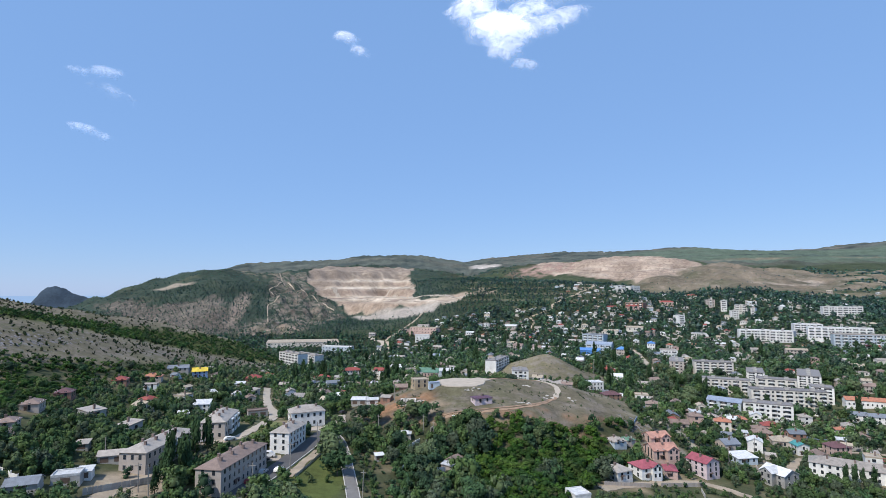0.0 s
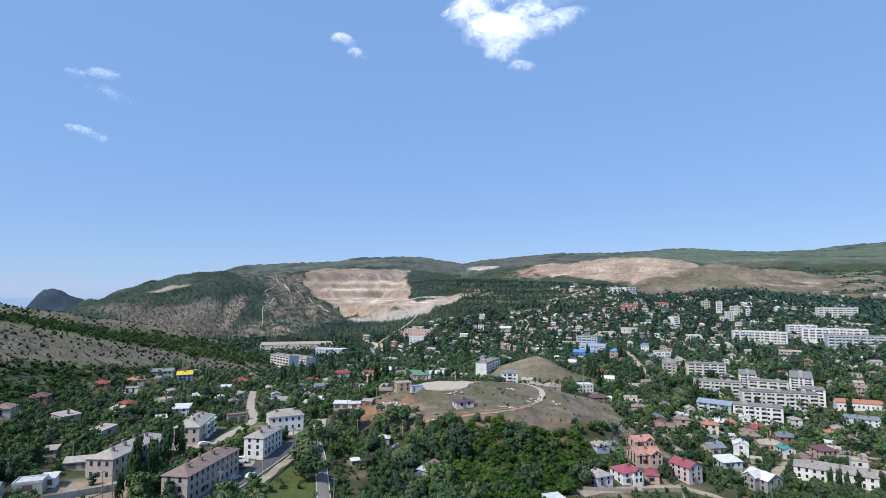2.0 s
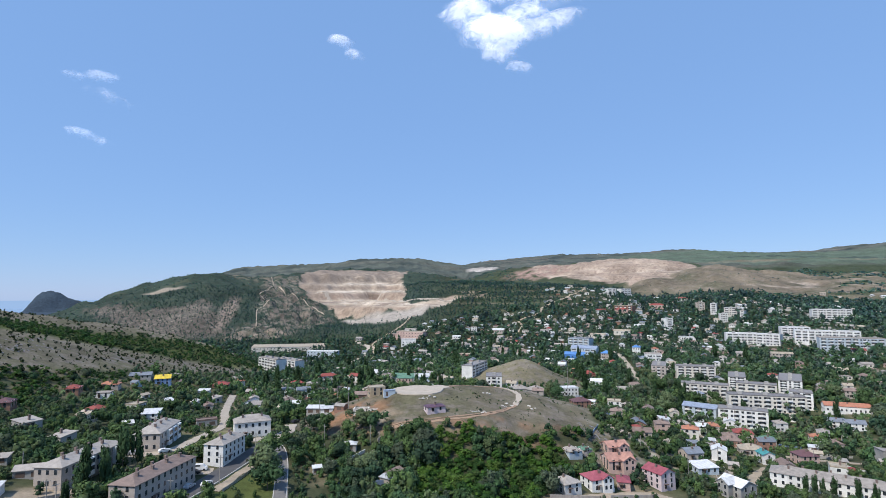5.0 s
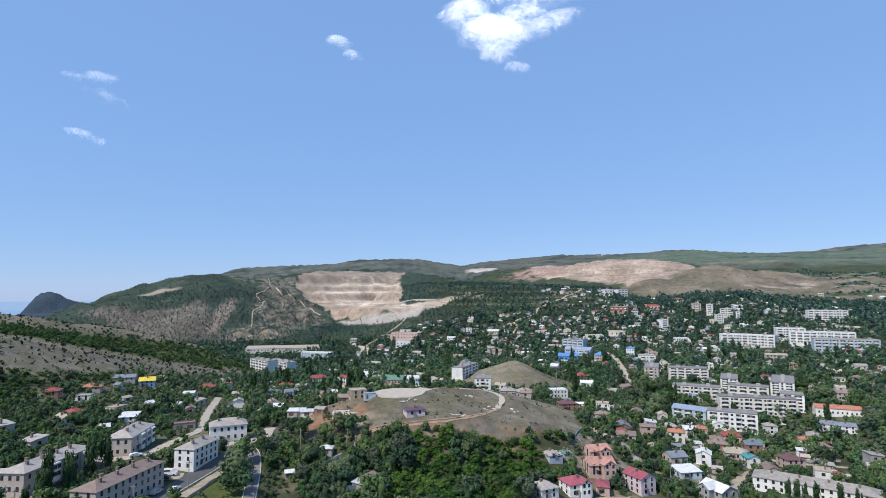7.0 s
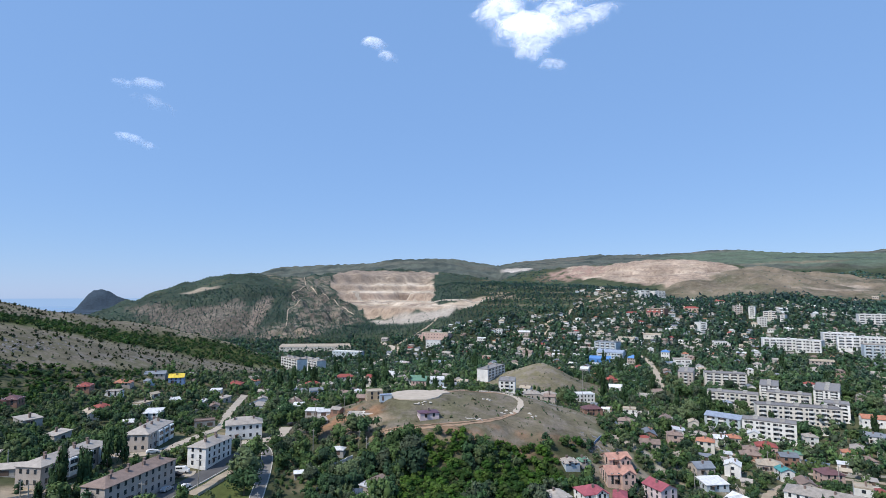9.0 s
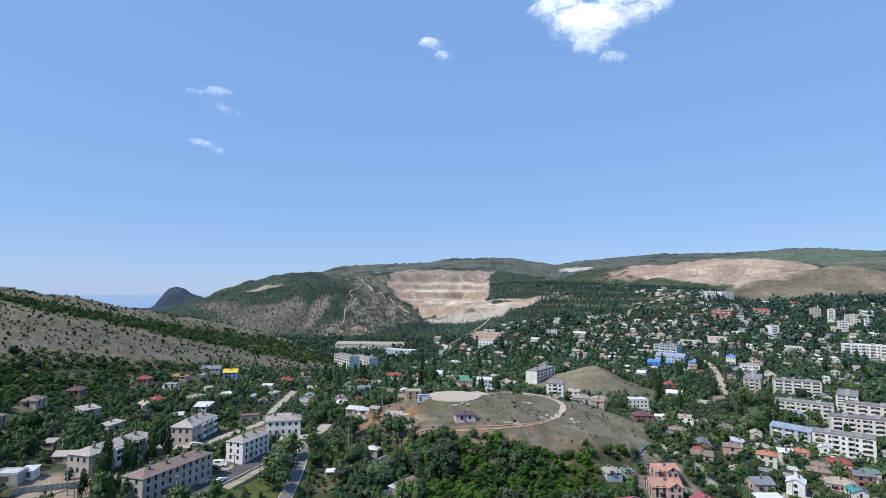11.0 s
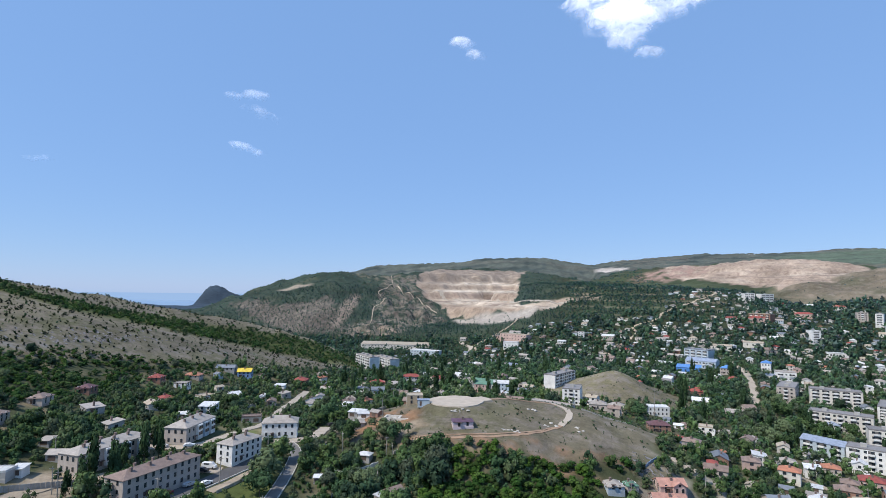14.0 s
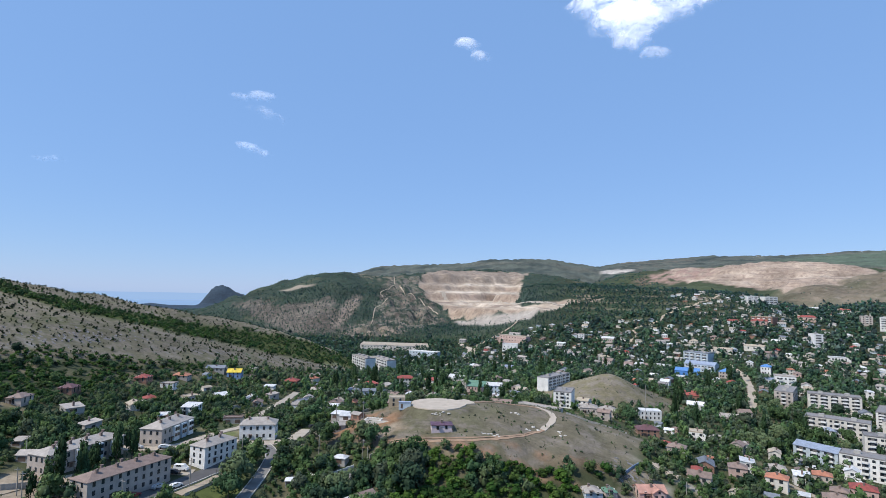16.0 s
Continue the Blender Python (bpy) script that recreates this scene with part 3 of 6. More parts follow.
COVER = {
    "grey": (0.34, 0.305, 0.27), "brown": (0.24, 0.175, 0.145), "maroon": (0.13, 0.065, 0.07), "red": (0.31, 0.075, 0.06), "crimson": (0.29, 0.075, 0.095), "salmon": (0.44, 0.235, 0.18),
    "orange": (0.39, 0.165, 0.10), "white": (0.62, 0.62, 0.61), "slate": (0.17, 0.19, 0.22), "bluegrey": (0.26, 0.31, 0.40), "green": (0.10, 0.20, 0.14), "darkgreen": (0.05, 0.08, 0.065),
    "teal": (0.06, 0.25, 0.25), "azure": (0.095, 0.24, 0.52), "yellow": (0.72, 0.53, 0.06), "tan": (0.40, 0.34, 0.26), "tar": (0.22, 0.21, 0.205), "purple": (0.10, 0.055, 0.085),
}
WALL = {k: plain("plaster_" + k, v, 0.9, spread=0.2, scale=0.25) for k, v in PAINT.items()}
ROOF = {k: plain("roofing_" + k, v, 0.75 if k != "white" else 0.5, spread=0.28, scale=0.7) for k, v in COVER.items()}
GLASS = plain("window_glass", (0.035, 0.042, 0.05), 0.12, spread=0.3)
FRAME = plain("window_frame", (0.66, 0.65, 0.63), 0.6)
# dark flat panel behind each balcony; the recess shade is painted in its colour
DARK = plain("loggia_shade", (0.14, 0.13, 0.125), 0.9)
CHIMNEY = plain("chimney_brick", (0.20, 0.15, 0.13), 0.95)
CONCRETE = plain("concrete", (0.40, 0.38, 0.345), 0.95, spread=0.25, scale=0.3)
DOOR = plain("door_paint", (0.13, 0.09, 0.07), 0.6)


def window_mesh(w, h):
    """A frame with its pane set back, facing -y, standing a little out of the wall, origin at its lower middle."""
    bm = bmesh.new()
    box(bm, -w / 2, w / 2, -0.07, 0.08, 0, h, 1)
    front = min(bm.faces, key=lambda f: f.calc_center_median().y)
    bmesh.ops.inset_region(bm, faces=[front], thickness=0.1, depth=-0.05)
    front.material_index = 0
    return mesh_of("window", bm, [GLASS, FRAME])


WINDOWS = {"tall": window_mesh(0.95, 1.45), "wide": window_mesh(1.4, 1.35), "small": window_mesh(0.8, 0.9)}


def balcony_mesh(w):
    bm = bmesh.new()
    box(bm, -w / 2, w / 2, -1.0, 0.05, -0.15, 0.0, 0)
    box(bm, -w / 2, w / 2, -1.0, -0.93, 0.0, 1.0, 0)
    box(bm, -w / 2, -w / 2 + 0.07, -0.93, 0.05, 0.0, 1.0, 0)
    box(bm, w / 2 - 0.07, w / 2, -0.93, 0.05, 0.0, 1.0, 0)
    box(bm, -w / 2 + 0.1, w / 2 - 0.1, -0.03, 0.05, 0.0, 2.3, 1)
    return mesh_of("balcony", bm, [WALL["white"], DARK])


BALCONY = balcony_mesh(3.0)
CAP = {}


def chimney_mesh():
    bm = bmesh.new()
    box(bm, -0.35, 0.35, -0.35, 0.35, -1.0, 1.1)
    box(bm, -0.43, 0.43, -0.43, 0.43, 1.1, 1.25)
    return mesh_of("chimney", bm, CHIMNEY)


CHIMNEY_MESH = chimney_mesh()


def hut_mesh():
    bm = bmesh.new()
    box(bm, -1.5, 1.5, -1.2, 1.2, 0, 1.8)
    return mesh_of("roof_hut", bm, WALL["grey"])


ROOF_HUT = hut_mesh()
def box_mesh(name, mat, *size):
    bm = bmesh.new()
    box(bm, *size)
    return mesh_of(name, bm, mat)


GARAGE_DOOR = box_mesh("door", DOOR, -1.2, 1.2, -0.06, 0.02, 0, 2.1)
HOUSE_DOOR = box_mesh("door", DOOR, -0.5, 0.5, -0.07, 0.02, 0, 2.05)
PORCH = box_mesh("porch_roof", DOOR, -0.9, 0.9, -1.0, 0, 2.25, 2.35)
KEEP_OUT = []
WORDS = {"hip": "hipped", "gable": "gabled", "flat": "flat", "mono": "sloping"}
COUNT = {1: "one-storey", 2: "two-storey", 3: "three-storey", 4: "four-storey", 5: "five-storey"}


def roof_part(root, kind, w, d, h, mat, cap=1.0):
    bm = bmesh.new()
    o = 0.35
    X, Y = w / 2 + o, d / 2 + o
    rise = min(w, d) * 0.5 * 0.52 * cap
    if kind == "hip":
        if w >= d:
            a, b = (-X + Y, 0, h + rise), (X - Y, 0, h + rise)
            planes = [[(-X, -Y, h), (X, -Y, h), b, a], [(X, Y, h), (-X, Y, h), a, b], [(X, -Y, h), (X, Y, h), b], [(-X, Y, h), (-X, -Y, h), a]]
        else:
            a, b = (0, -Y + X, h + rise), (0, Y - X, h + rise)
            planes = [[(X, -Y, h), (X, Y, h), b, a], [(-X, Y, h), (-X, -Y, h), a, b], [(-X, -Y, h), (X, -Y, h), a], [(X, Y, h), (-X, Y, h), b]]
    elif kind == "gable":
        if w >= d:
            a, b = (-X, 0, h + rise), (X, 0, h + rise)
            planes = [[(-X, -Y, h), (X, -Y, h), b, a], [(X, Y, h), (-X, Y, h), a, b]]
        else:
            a, b = (0, -Y, h + rise), (0, Y, h + rise)
            planes = [[(X, -Y, h), (X, Y, h), b, a], [(-X, Y, h), (-X, -Y, h), a, b]]
    elif kind == "mono":
        planes = [[(-X, -Y, h), (X, -Y, h), (X, Y, h + 0.14 * d), (-X, Y, h + 0.14 * d)]]
    else:
        planes = []
        box(bm, -X + 0.3, X - 0.3, -Y + 0.3, Y - 0.3, h - 0.1, h + 0.25)
        for x0, x1, y0, y1 in ((-X + 0.3, X - 0.3, -Y + 0.3, -Y + 0.55), (-X + 0.3, X - 0.3, Y - 0.55, Y - 0.3), (-X + 0.3, -X + 0.55, -Y + 0.55, Y - 0.55), (X - 0.55, X - 0.3, -Y + 0.55, Y - 0.55)):
            box(bm, x0, x1, y0, y1, h + 0.25, h + 0.6)
    for p in planes:
        slab(bm, p, 0.16)
    part("roof", bm, mat, root)
    return rise


def wall_part(root, kind, w, d, h, rise, mat):
    bm = bmesh.new()
    box(bm, -w / 2, w / 2, -d / 2, d / 2, -4, h)
    box(bm, -w / 2 - 0.08, w / 2 + 0.08, -d / 2 - 0.08, d / 2 + 0.08, -4, 0.5)
    if kind == "gable":
        if w >= d:
            for x in (-w / 2 + 0.01, w / 2 - 0.2):
                v = [bm.verts.new(p) for p in ((x, -d / 2, h), (x, d / 2, h), (x, 0, h + rise * 0.93), (x + 0.19, -d / 2, h), (x + 0.19, d / 2, h), (x + 0.19, 0, h + rise * 0.93))]
                for f in ((0, 1, 2), (5, 4, 3), (0, 2, 5, 3), (1, 4, 5, 2)):
                    bm.faces.new([v[i] for i in f])
        else:
            for y in (-d / 2 + 0.01, d / 2 - 0.2):
                v = [bm.verts.new(p) for p in ((-w / 2, y, h), (w / 2, y, h), (0, y, h + rise * 0.93), (-w / 2, y + 0.19, h), (w / 2, y + 0.19, h), (0, y + 0.19, h + rise * 0.93))]
                for f in ((0, 1, 2), (5, 4, 3), (0, 2, 5, 3), (1, 4, 5, 2)):
                    bm.faces.new([v[i] for i in f])
    if kind == "mono":
        v = [bm.verts.new(p) for p in ((-w / 2, d / 2, h), (w / 2, d / 2, h), (w / 2, d / 2, h + 0.13 * d), (-w / 2, d / 2, h + 0.13 * d), (-w / 2, -d / 2, h), (w / 2, -d / 2, h))]
        for f in ((1, 0, 3, 2), (0, 4, 3), (5, 1, 2)):
            bm.faces.new([v[i] for i in f])
    part("wall", bm, mat, root)


def row_of_windows(root, side, length, off, levels, storey, first, pitch, kind, skip=()):
    """Windows along one side: 0 front, 1 right, 2 back, 3 left."""
    n = max(1, int((length - 1.0) / pitch))
    turn = (0, 90, 180, 270)[side]
    for i in range(n):
        if i in skip:
            continue
        u = (i + 0.5 - n / 2) * (length - 1.2) / n
        for k in range(levels):
            m = Matrix.Rotation(radians(turn), 4, "Z") @ Matrix.Translation((u, -off, first + k * storey))
            ob = link("window", WINDOWS[kind], root)
            ob.matrix_basis = m


def building(x, y, yaw, w, d, h, roof, wall, cover, levels, kind="house", label="", chimneys=0, sides=(0, 1, 3), pitch=2.6, panes="tall", cap=1.0, open_front=True):
    c, s = math.cos(radians(yaw)), math.sin(radians(yaw))
    corners = [(x + c * u * w / 2 - s * v * d / 2, y + s * u * w / 2 + c * v * d / 2) for u in (-1, 1) for v in (-1, 1)]
    z = sum(ground_z(*p) for p in corners) / 4
    root = new(kind)
    root.matrix_basis = pose(x, y, z, 0, 0, yaw)
    rise = roof_part(root, roof, w, d, h, ROOF[cover], 0.8 if w > 22 else cap)
    wall_part(root, roof, w, d, h, rise, WALL[wall])
    storey = h / levels
    for side in sides:
        length, off = (w, d / 2) if side in (0, 2) else (d, w / 2)
        row_of_windows(root, side, length, off, levels, storey, 0.32 * storey, pitch, panes)
    rnd = random.Random(int(x * 7 + y * 13))
    for i in range(chimneys):
        ob = link("chimney", CHIMNEY_MESH, root)
        t = (i + 0.5) / chimneys - 0.5
        ob.location = (t * w * 0.8, (0.16 if i % 2 else -0.16) * d, h + rise * 0.62) if w >= d else ((0.16 if i % 2 else -0.16) * w, t * d * 0.8, h + rise * 0.62)
    if kind in ("garage", "shed"):
        for i in range(max(1, int(w / 4))):
            ob = link("door", GARAGE_DOOR, root)
            ob.location = ((i + 0.5) * w / max(1, int(w / 4)) - w / 2, -d / 2, 0)
    elif kind == "house":
        for name, me in (("door", HOUSE_DOOR), ("porch_roof", PORCH)):
            ob = link(name, me, root)
            ob.location = (-w * 0.2, -d / 2, 0)
    KEEP_OUT.append((x, y, math.hypot(w, d) / 2 * 0.8 + 1.0, c, s, w / 2 + 1.5, d / 2 + 1.5))
    if open_front:
        u, v = x / math.hypot(x, y), y / math.hypot(x, y)
        KEEP_OUT.append((x - u * (d / 2 + 4), y - v * (d / 2 + 4), 5, v, -u, w * 0.45, 3.5))
    category = {"apartment_block": "apartment block", "warehouse": "warehouse", "garage": "garage", "shed": "shed"}.get(kind, "house")
    noun = {"apartment_block": "apartment block", "warehouse": "industrial hall", "garage": "garage row", "shed": "shed", "unfinished_house": "unfinished house"}.get(kind, "house")
    shade = {"tanbrick": "tan brick", "paleblue": "pale blue", "palepink": "pale pink", "tan": "grey-tan", "cream": "cream"}.get(wall, wall)
    over = {"bluegrey": "blue-grey", "slate": "slate-grey", "darkgreen": "dark green", "azure": "bright blue", "tar": "dark felted"}.get(cover, cover)
    tagged(root, label or f"{shade} {COUNT[levels]} {noun} with a {WORDS[roof]} {over} roof", category)
    return root


def cross_wing(root, side, u, wide, out, w, d, h, wall, cover):
    """A gabled wing standing out of one side of a house: 0 front, 1 right, 3 left."""
    off = (d if side in (0, 2) else w) / 2
    m = Matrix.Rotation(radians((0, 90, 180, 270)[side]), 4, "Z") @ Matrix.Translation((u, -off, 0))
    rise, X, back = wide * 0.34, wide / 2, off * 0.9
    bm = bmesh.new()
    box(bm, -X, X, -out, 0.1, -4, h)
    v = [bm.verts.new(p) for p in ((-X, -out, h), (X, -out, h), (0, -out, h + rise), (-X, -out + 0.2, h), (X, -out + 0.2, h), (0, -out + 0.2, h + rise))]
    for f in ((0, 1, 2), (5, 4, 3), (0, 2, 5, 3), (1, 4, 5, 2)):
        bm.faces.new([v[i] for i in f])
    bm.transform(m)
    part("wing_wall", bm, WALL[wall], root)
    bm = bmesh.new()
    X += 0.35
    slab(bm, [(X, -out - 0.4, h), (X, back * 0.3, h), (0, back, h + rise + 0.12), (0, -out - 0.4, h + rise + 0.12)], 0.16)
    slab(bm, [(-X, back * 0.3, h), (-X, -out - 0.4, h), (0, -out - 0.4, h + rise + 0.12), (0, back, h + rise + 0.12)], 0.16)
    bm.transform(m)
    part("wing_roof", bm, ROOF[cover], root)
    for z in ([0.9, 3.3] if h > 4.4 else [1.0]) + [h - 0.1]:
        for s in (-0.25, 0.25) if z < h - 0.5 else (0,):
            ob = link("window", WINDOWS["tall" if z < h - 0.5 else "small"], root)
            ob.matrix_basis = m @ Matrix.Translation((s * wide, -out, z))


def apartment(x, y, yaw, w, d, h, wall, cover, levels, roof="flat", near=True):
    root = building(x, y, yaw, w, d, h, roof, wall, cover, levels, "apartment_block", pitch=3.1, panes="wide", sides=(0, 1, 3) if near and d > 20 else (0,))
    storey = h / levels
    n = max(1, int(w / 6.6))
    for i in range(n):
        u = (i + 0.5) * w / n - w / 2
        for k in range(1, levels):
            ob = link("balcony", BALCONY, root)
            ob.location = (u, -d / 2, k * storey + 0.1)
    if roof == "flat":
        n = max(1, int(max(w, d) / 13))
        for i in range(n):
            u = ((i + 0.5) / n - 0.5) * max(w, d)
            ob = link("roof_hut", ROOF_HUT, root)
            ob.location = (u, 0, h + 0.2) if w >= d else (0, u, h + 0.2)
    return root


def glazed_loggia(root, u, d, h, paint):
    """A built-out glazed bay on the front of a house."""
    bm = bmesh.new()
    box(bm, u - 1.6, u + 1.6, -d / 2 - 1.1, -d / 2 + 0.02, 0.4, h)
    bay = part("loggia", bm, WALL[paint], root)
    for k in (0.42, 0.78):
        for s in (-0.75, 0.75):
            ob = link("window", WINDOWS["wide"], bay)
            ob.matrix_basis = Matrix.Translation((u + s, -d / 2 - 1.1, h * k - 0.5))


# ---- buildings ----
long_house_a = building(-97.1, 186.3, 86.4, 28.5, 8.8, 6.4, "hip", "tan", "grey", 2, chimneys=8, sides=(0, 1, 2, 3))
glazed_loggia(long_house_a, -3.0, 8.8, 6.1, "white")
glazed_loggia(long_house_a, 3.6, 8.8, 6.1, "paleblue")
glazed_loggia(long_house_a, 10.2, 8.8, 6.1, "white")
building(-68.0, 177.3, 81.2, 28.3, 8.4, 7.6, "hip", "tan", "brown", 3, chimneys=7, sides=(0, 1, 2, 3))
building(-59.7, 209.9, 81.0, 15.0, 7.6, 6.9, "hip", "white", "grey", 3, chimneys=4, sides=(0, 1, 2, 3))
building(-60.4, 239.6, 25, 14.4, 9.0, 6.3, "hip", "white", "grey", 2, chimneys=3, sides=(0, 1, 2, 3))
long_house_f = building(-90.8, 220.9, 98, 21.0, 9.3, 6.6, "hip", "tan", "grey", 2, chimneys=6, sides=(0, 1, 2, 3))
glazed_loggia(long_house_f, -2.2, 9.3, 6.2, "white")
glazed_loggia(long_house_f, 2.6, 9.3, 6.2, "paleblue")
glazed_loggia(long_house_f, 7.3, 9.3, 6.2, "white")
building(17.8, 251.2, 20, 8.4, 5.6, 2.5, "hip", "palepink", "purple", 1, label='small pale pink house with a purple roof on a hillside', cap=0.5, chimneys=1)
building(-164.0, 363.6, 23, 9.3, 8.4, 4.12, "gable", "blue", "yellow", 2, label='blue two-storey house with a bright yellow gabled roof', chimneys=1)
building(-176.7, 360.3, 16, 12.8, 6.7, 2.53, "gable", "grey", "slate", 1, chimneys=1)
building(-176.1, 294.8, 19, 7.0, 7.6, 2.66, "hip", "brick", "red", 2, chimneys=1)
building(-173.4, 322.2, 17, 10.0, 6.7, 1.9, "hip", "tan", "orange", 1, chimneys=1)
building(-163.3, 301.2, 17, 7.6, 6.7, 2.79, "flat", "white", "grey", 2)
building(-170.1, 243.0, 21, 6.5, 7.6, 2.79, "hip", "brick", "maroon", 2, chimneys=1)
building(-161.0, 212.5, 22, 6.1, 8.4, 2.92, "hip", "tan", "brown", 2, chimneys=1)
building(-119.1, 268.0, 14, 7.5, 7.6, 4.44, "mono", "white", "white", 2)
building(-120.5, 251.4, 33, 4.2, 5.0, 1.9, "mono", "grey", "white", 1, "shed", sides=())
building(-148.5, 185.5, 23, 5.2, 6.7, 3.34, "hip", "tan", "brown", 2, chimneys=1)
building(-121.9, 184.4, 20, 3.7, 4.2, 2.2, "mono", "grey", "grey", 1, "shed", sides=())
building(-108.6, 158.4, 21, 7.1, 5.5, 2.55, "flat", "grey", "white", 1, "garage", sides=())
building(-106.7, 163.2, 20, 3.7, 3.9, 2.55, "mono", "white", "white", 1, "garage", sides=())
building(-114.6, 149.6, 23, 7.6, 5.9, 2.11, "gable", "grey", "slate", 1, "shed", sides=())
building(-108.0, 178.7, 19, 8.1, 5.0, 2.64, "gable", "grey", "grey", 1, "shed", sides=())
building(-122.7, 324.8, 40, 6.5, 6.7, 2.22, "gable", "white", "white", 1, chimneys=1)
building(-112.3, 315.5, 26, 4.9, 6.7, 2.53, "gable", "tan", "brown", 1, chimneys=1)
building(-139.7, 398.3, 12, 10.4, 8.4, 3.17, "hip", "brick", "red", 1, chimneys=1)
building(-138.7, 368.4, 12, 7.0, 5.0, 1.9, "mono", "white", "white", 1, "shed", sides=())
building(-99.1, 351.7, 23, 5.6, 5.9, 3.52, "gable", "white", "grey", 1, chimneys=1)
building(-83.8, 313.8, -10, 8.7, 6.7, 3.96, "mono", "paleblue", "grey", 1)
building(-62.5, 313.7, 7, 5.4, 5.9, 3.52, "mono", "white", "white", 1)
building(-115.9, 392.8, 10, 6.5, 5.9, 2.53, "gable", "tan", "grey", 1, chimneys=1)
building(-89.8, 262.2, 28, 8.9, 4.7, 2.8, "flat", "grey", "brown", 1, "garage", sides=())
building(-104.6, 469.1, 35, 11.7, 7.6, 3.17, "hip", "brick", "red", 2)
building(-117.0, 547.5, 14, 7.0, 7.6, 4.4, "hip", "white", "red", 2)
building(-85.3, 504.2, 20, 16.8, 9.0, 6.0, "hip", "white", "red", 2)
building(-59.2, 504.9, -16, 10.0, 8.4, 5.28, "gable", "white", "red", 2)
building(-41.7, 532.3, -24, 18.9, 10.0, 4.0, "gable", "white", "white", 1)
building(-86.2, 422.0, 23, 9.9, 6.7, 3.52, "gable", "paleblue", "slate", 1)
building(-27.4, 494.7, -29, 11.2, 8.4, 5.72, "flat", "grey", "grey", 2)
building(-11.6, 485.9, -17, 20.7, 12.0, 4.0, "gable", "white", "green", 1)
building(-12.0, 279.0, 20, 7.6, 6.7, 4.05, "flat", "tanbrick", "tan", 2, "unfinished_house", label='unfinished two-storey brick house with an open flat top')
building(-24.3, 312.0, 3, 7.6, 5.9, 2.64, "gable", "brick", "brown", 1, "shed", sides=())
apartment(-165.0, 592.0, -45, 40.0, 12.0, 15, "white", "grey", 5, near=False)
apartment(-160.0, 640.0, -45, 46.0, 12.0, 16, "white", "grey", 5, near=False)
building(-217.0, 835.5, 9, 108.8, 20.0, 4.5, "mono", "cream", "tan", 1, "warehouse", pitch=5.0, panes="wide", sides=(0,))
building(-155.6, 794.4, -12, 46.1, 12.0, 8.0, "flat", "paleblue", "white", 2, "warehouse", pitch=5.0, panes="wide", sides=(0,))
apartment(49.5, 489.0, 66, 38.0, 10.0, 9.4, "white", "tar", 4)
apartment(60.5, 424.0, -5, 12.0, 20.0, 10.4, "white", "tar", 4)
building(77.0, 404.0, 0, 11.0, 9.0, 4.0, "hip", "tan", "grey", 1, chimneys=1)
building(89.0, 403.0, -8, 12.0, 9.0, 4.0, "hip", "tan", "grey", 1, chimneys=1)
building(115.5, 417.0, 8, 14.0, 9.0, 5.5, "flat", "white", "white", 2)
building(107.0, 345.0, 8, 10.9, 7.6, 3.96, "hip", "brick", "maroon", 2, chimneys=1)
building(50.0, 345.0, -25, 26.0, 6.0, 4.0, "flat", "grey", "grey", 1, "garage", sides=())
building(-10.4, 459.9, -6, 12.3, 7.6, 7.04, "hip", "pink", "green", 2)
building(3.0, 470.9, 5, 12.2, 8.4, 6.16, "gable", "paleblue", "white", 2)
building(24.0, 362.0, 0, 16.0, 8.0, 4.0, "gable", "brick", "brown", 1, chimneys=1)
building(68.2, 213.7, 26, 7.6, 8.0, 3.65, "hip", "white", "grey", 2, chimneys=1)
cross_wing(building(81.7, 220.7, 18, 9.7, 8.4, 4.36, "hip", "white", "crimson", 2, chimneys=1), 0, 1.5, 4.0, 1.2, 9.7, 8.4, 4.84, "white", "crimson")
building(93.2, 224.5, -14, 4.7, 7.6, 3.17, "hip", "pink", "crimson", 1, chimneys=1)
cross_wing(building(96.5, 241.5, 8, 11.5, 9.0, 4.14, "gable", "pink", "salmon", 3, chimneys=1), 0, 2.2, 5.2, 2.2, 11.5, 9.0, 4.6, "pink", "salmon")
cross_wing(building(98.5, 252.0, 15, 10.0, 7.5, 2.88, "gable", "pink", "salmon", 2, chimneys=1), 0, 1.6, 4.4, 1.4, 10.0, 7.5, 3.2, "pink", "salmon")
building(77.4, 243.8, 20, 6.3, 6.7, 1.42, "hip", "paleblue", "grey", 1, chimneys=1)
building(83.8, 246.8, 20, 4.1, 5.0, 1.35, "hip", "tan", "green", 1, chimneys=1)
building(45.6, 185.2, 17, 5.9, 6.7, 3.52, "flat", "white", "white", 1)
building(109.6, 230.4, 26, 7.8, 9.8, 6.12, "gable", "palepink", "crimson", 3, label='pale pink three-storey house with a crimson gabled roof', chimneys=1)
cross_wing(building(139.2, 226.2, 22, 8.6, 10.5, 4.68, "gable", "grey", "white", 2, "unfinished_house", label='unfinished grey brick house with a new white metal roof'), 3, -1.0, 5.5, 2.6, 8.6, 10.5, 5.2, "grey", "white")
building(137.7, 251.2, 11, 10.0, 7.6, 2.77, "mono", "paleblue", "white", 1)
building(139.7, 267.3, 9, 8.4, 7.6, 3.17, "gable", "tan", "slate", 1, chimneys=1)
building(179.6, 287.7, -19, 10.8, 8.4, 3.17, "hip", "tan", "tan", 1, chimneys=1)
building(179.4, 229.7, -36, 42.0, 10.5, 5.13, "hip", "white", "grey", 2, chimneys=7)
building(199.2, 275.5, 0, 8.9, 8.4, 4.75, "hip", "pink", "maroon", 2, chimneys=1)
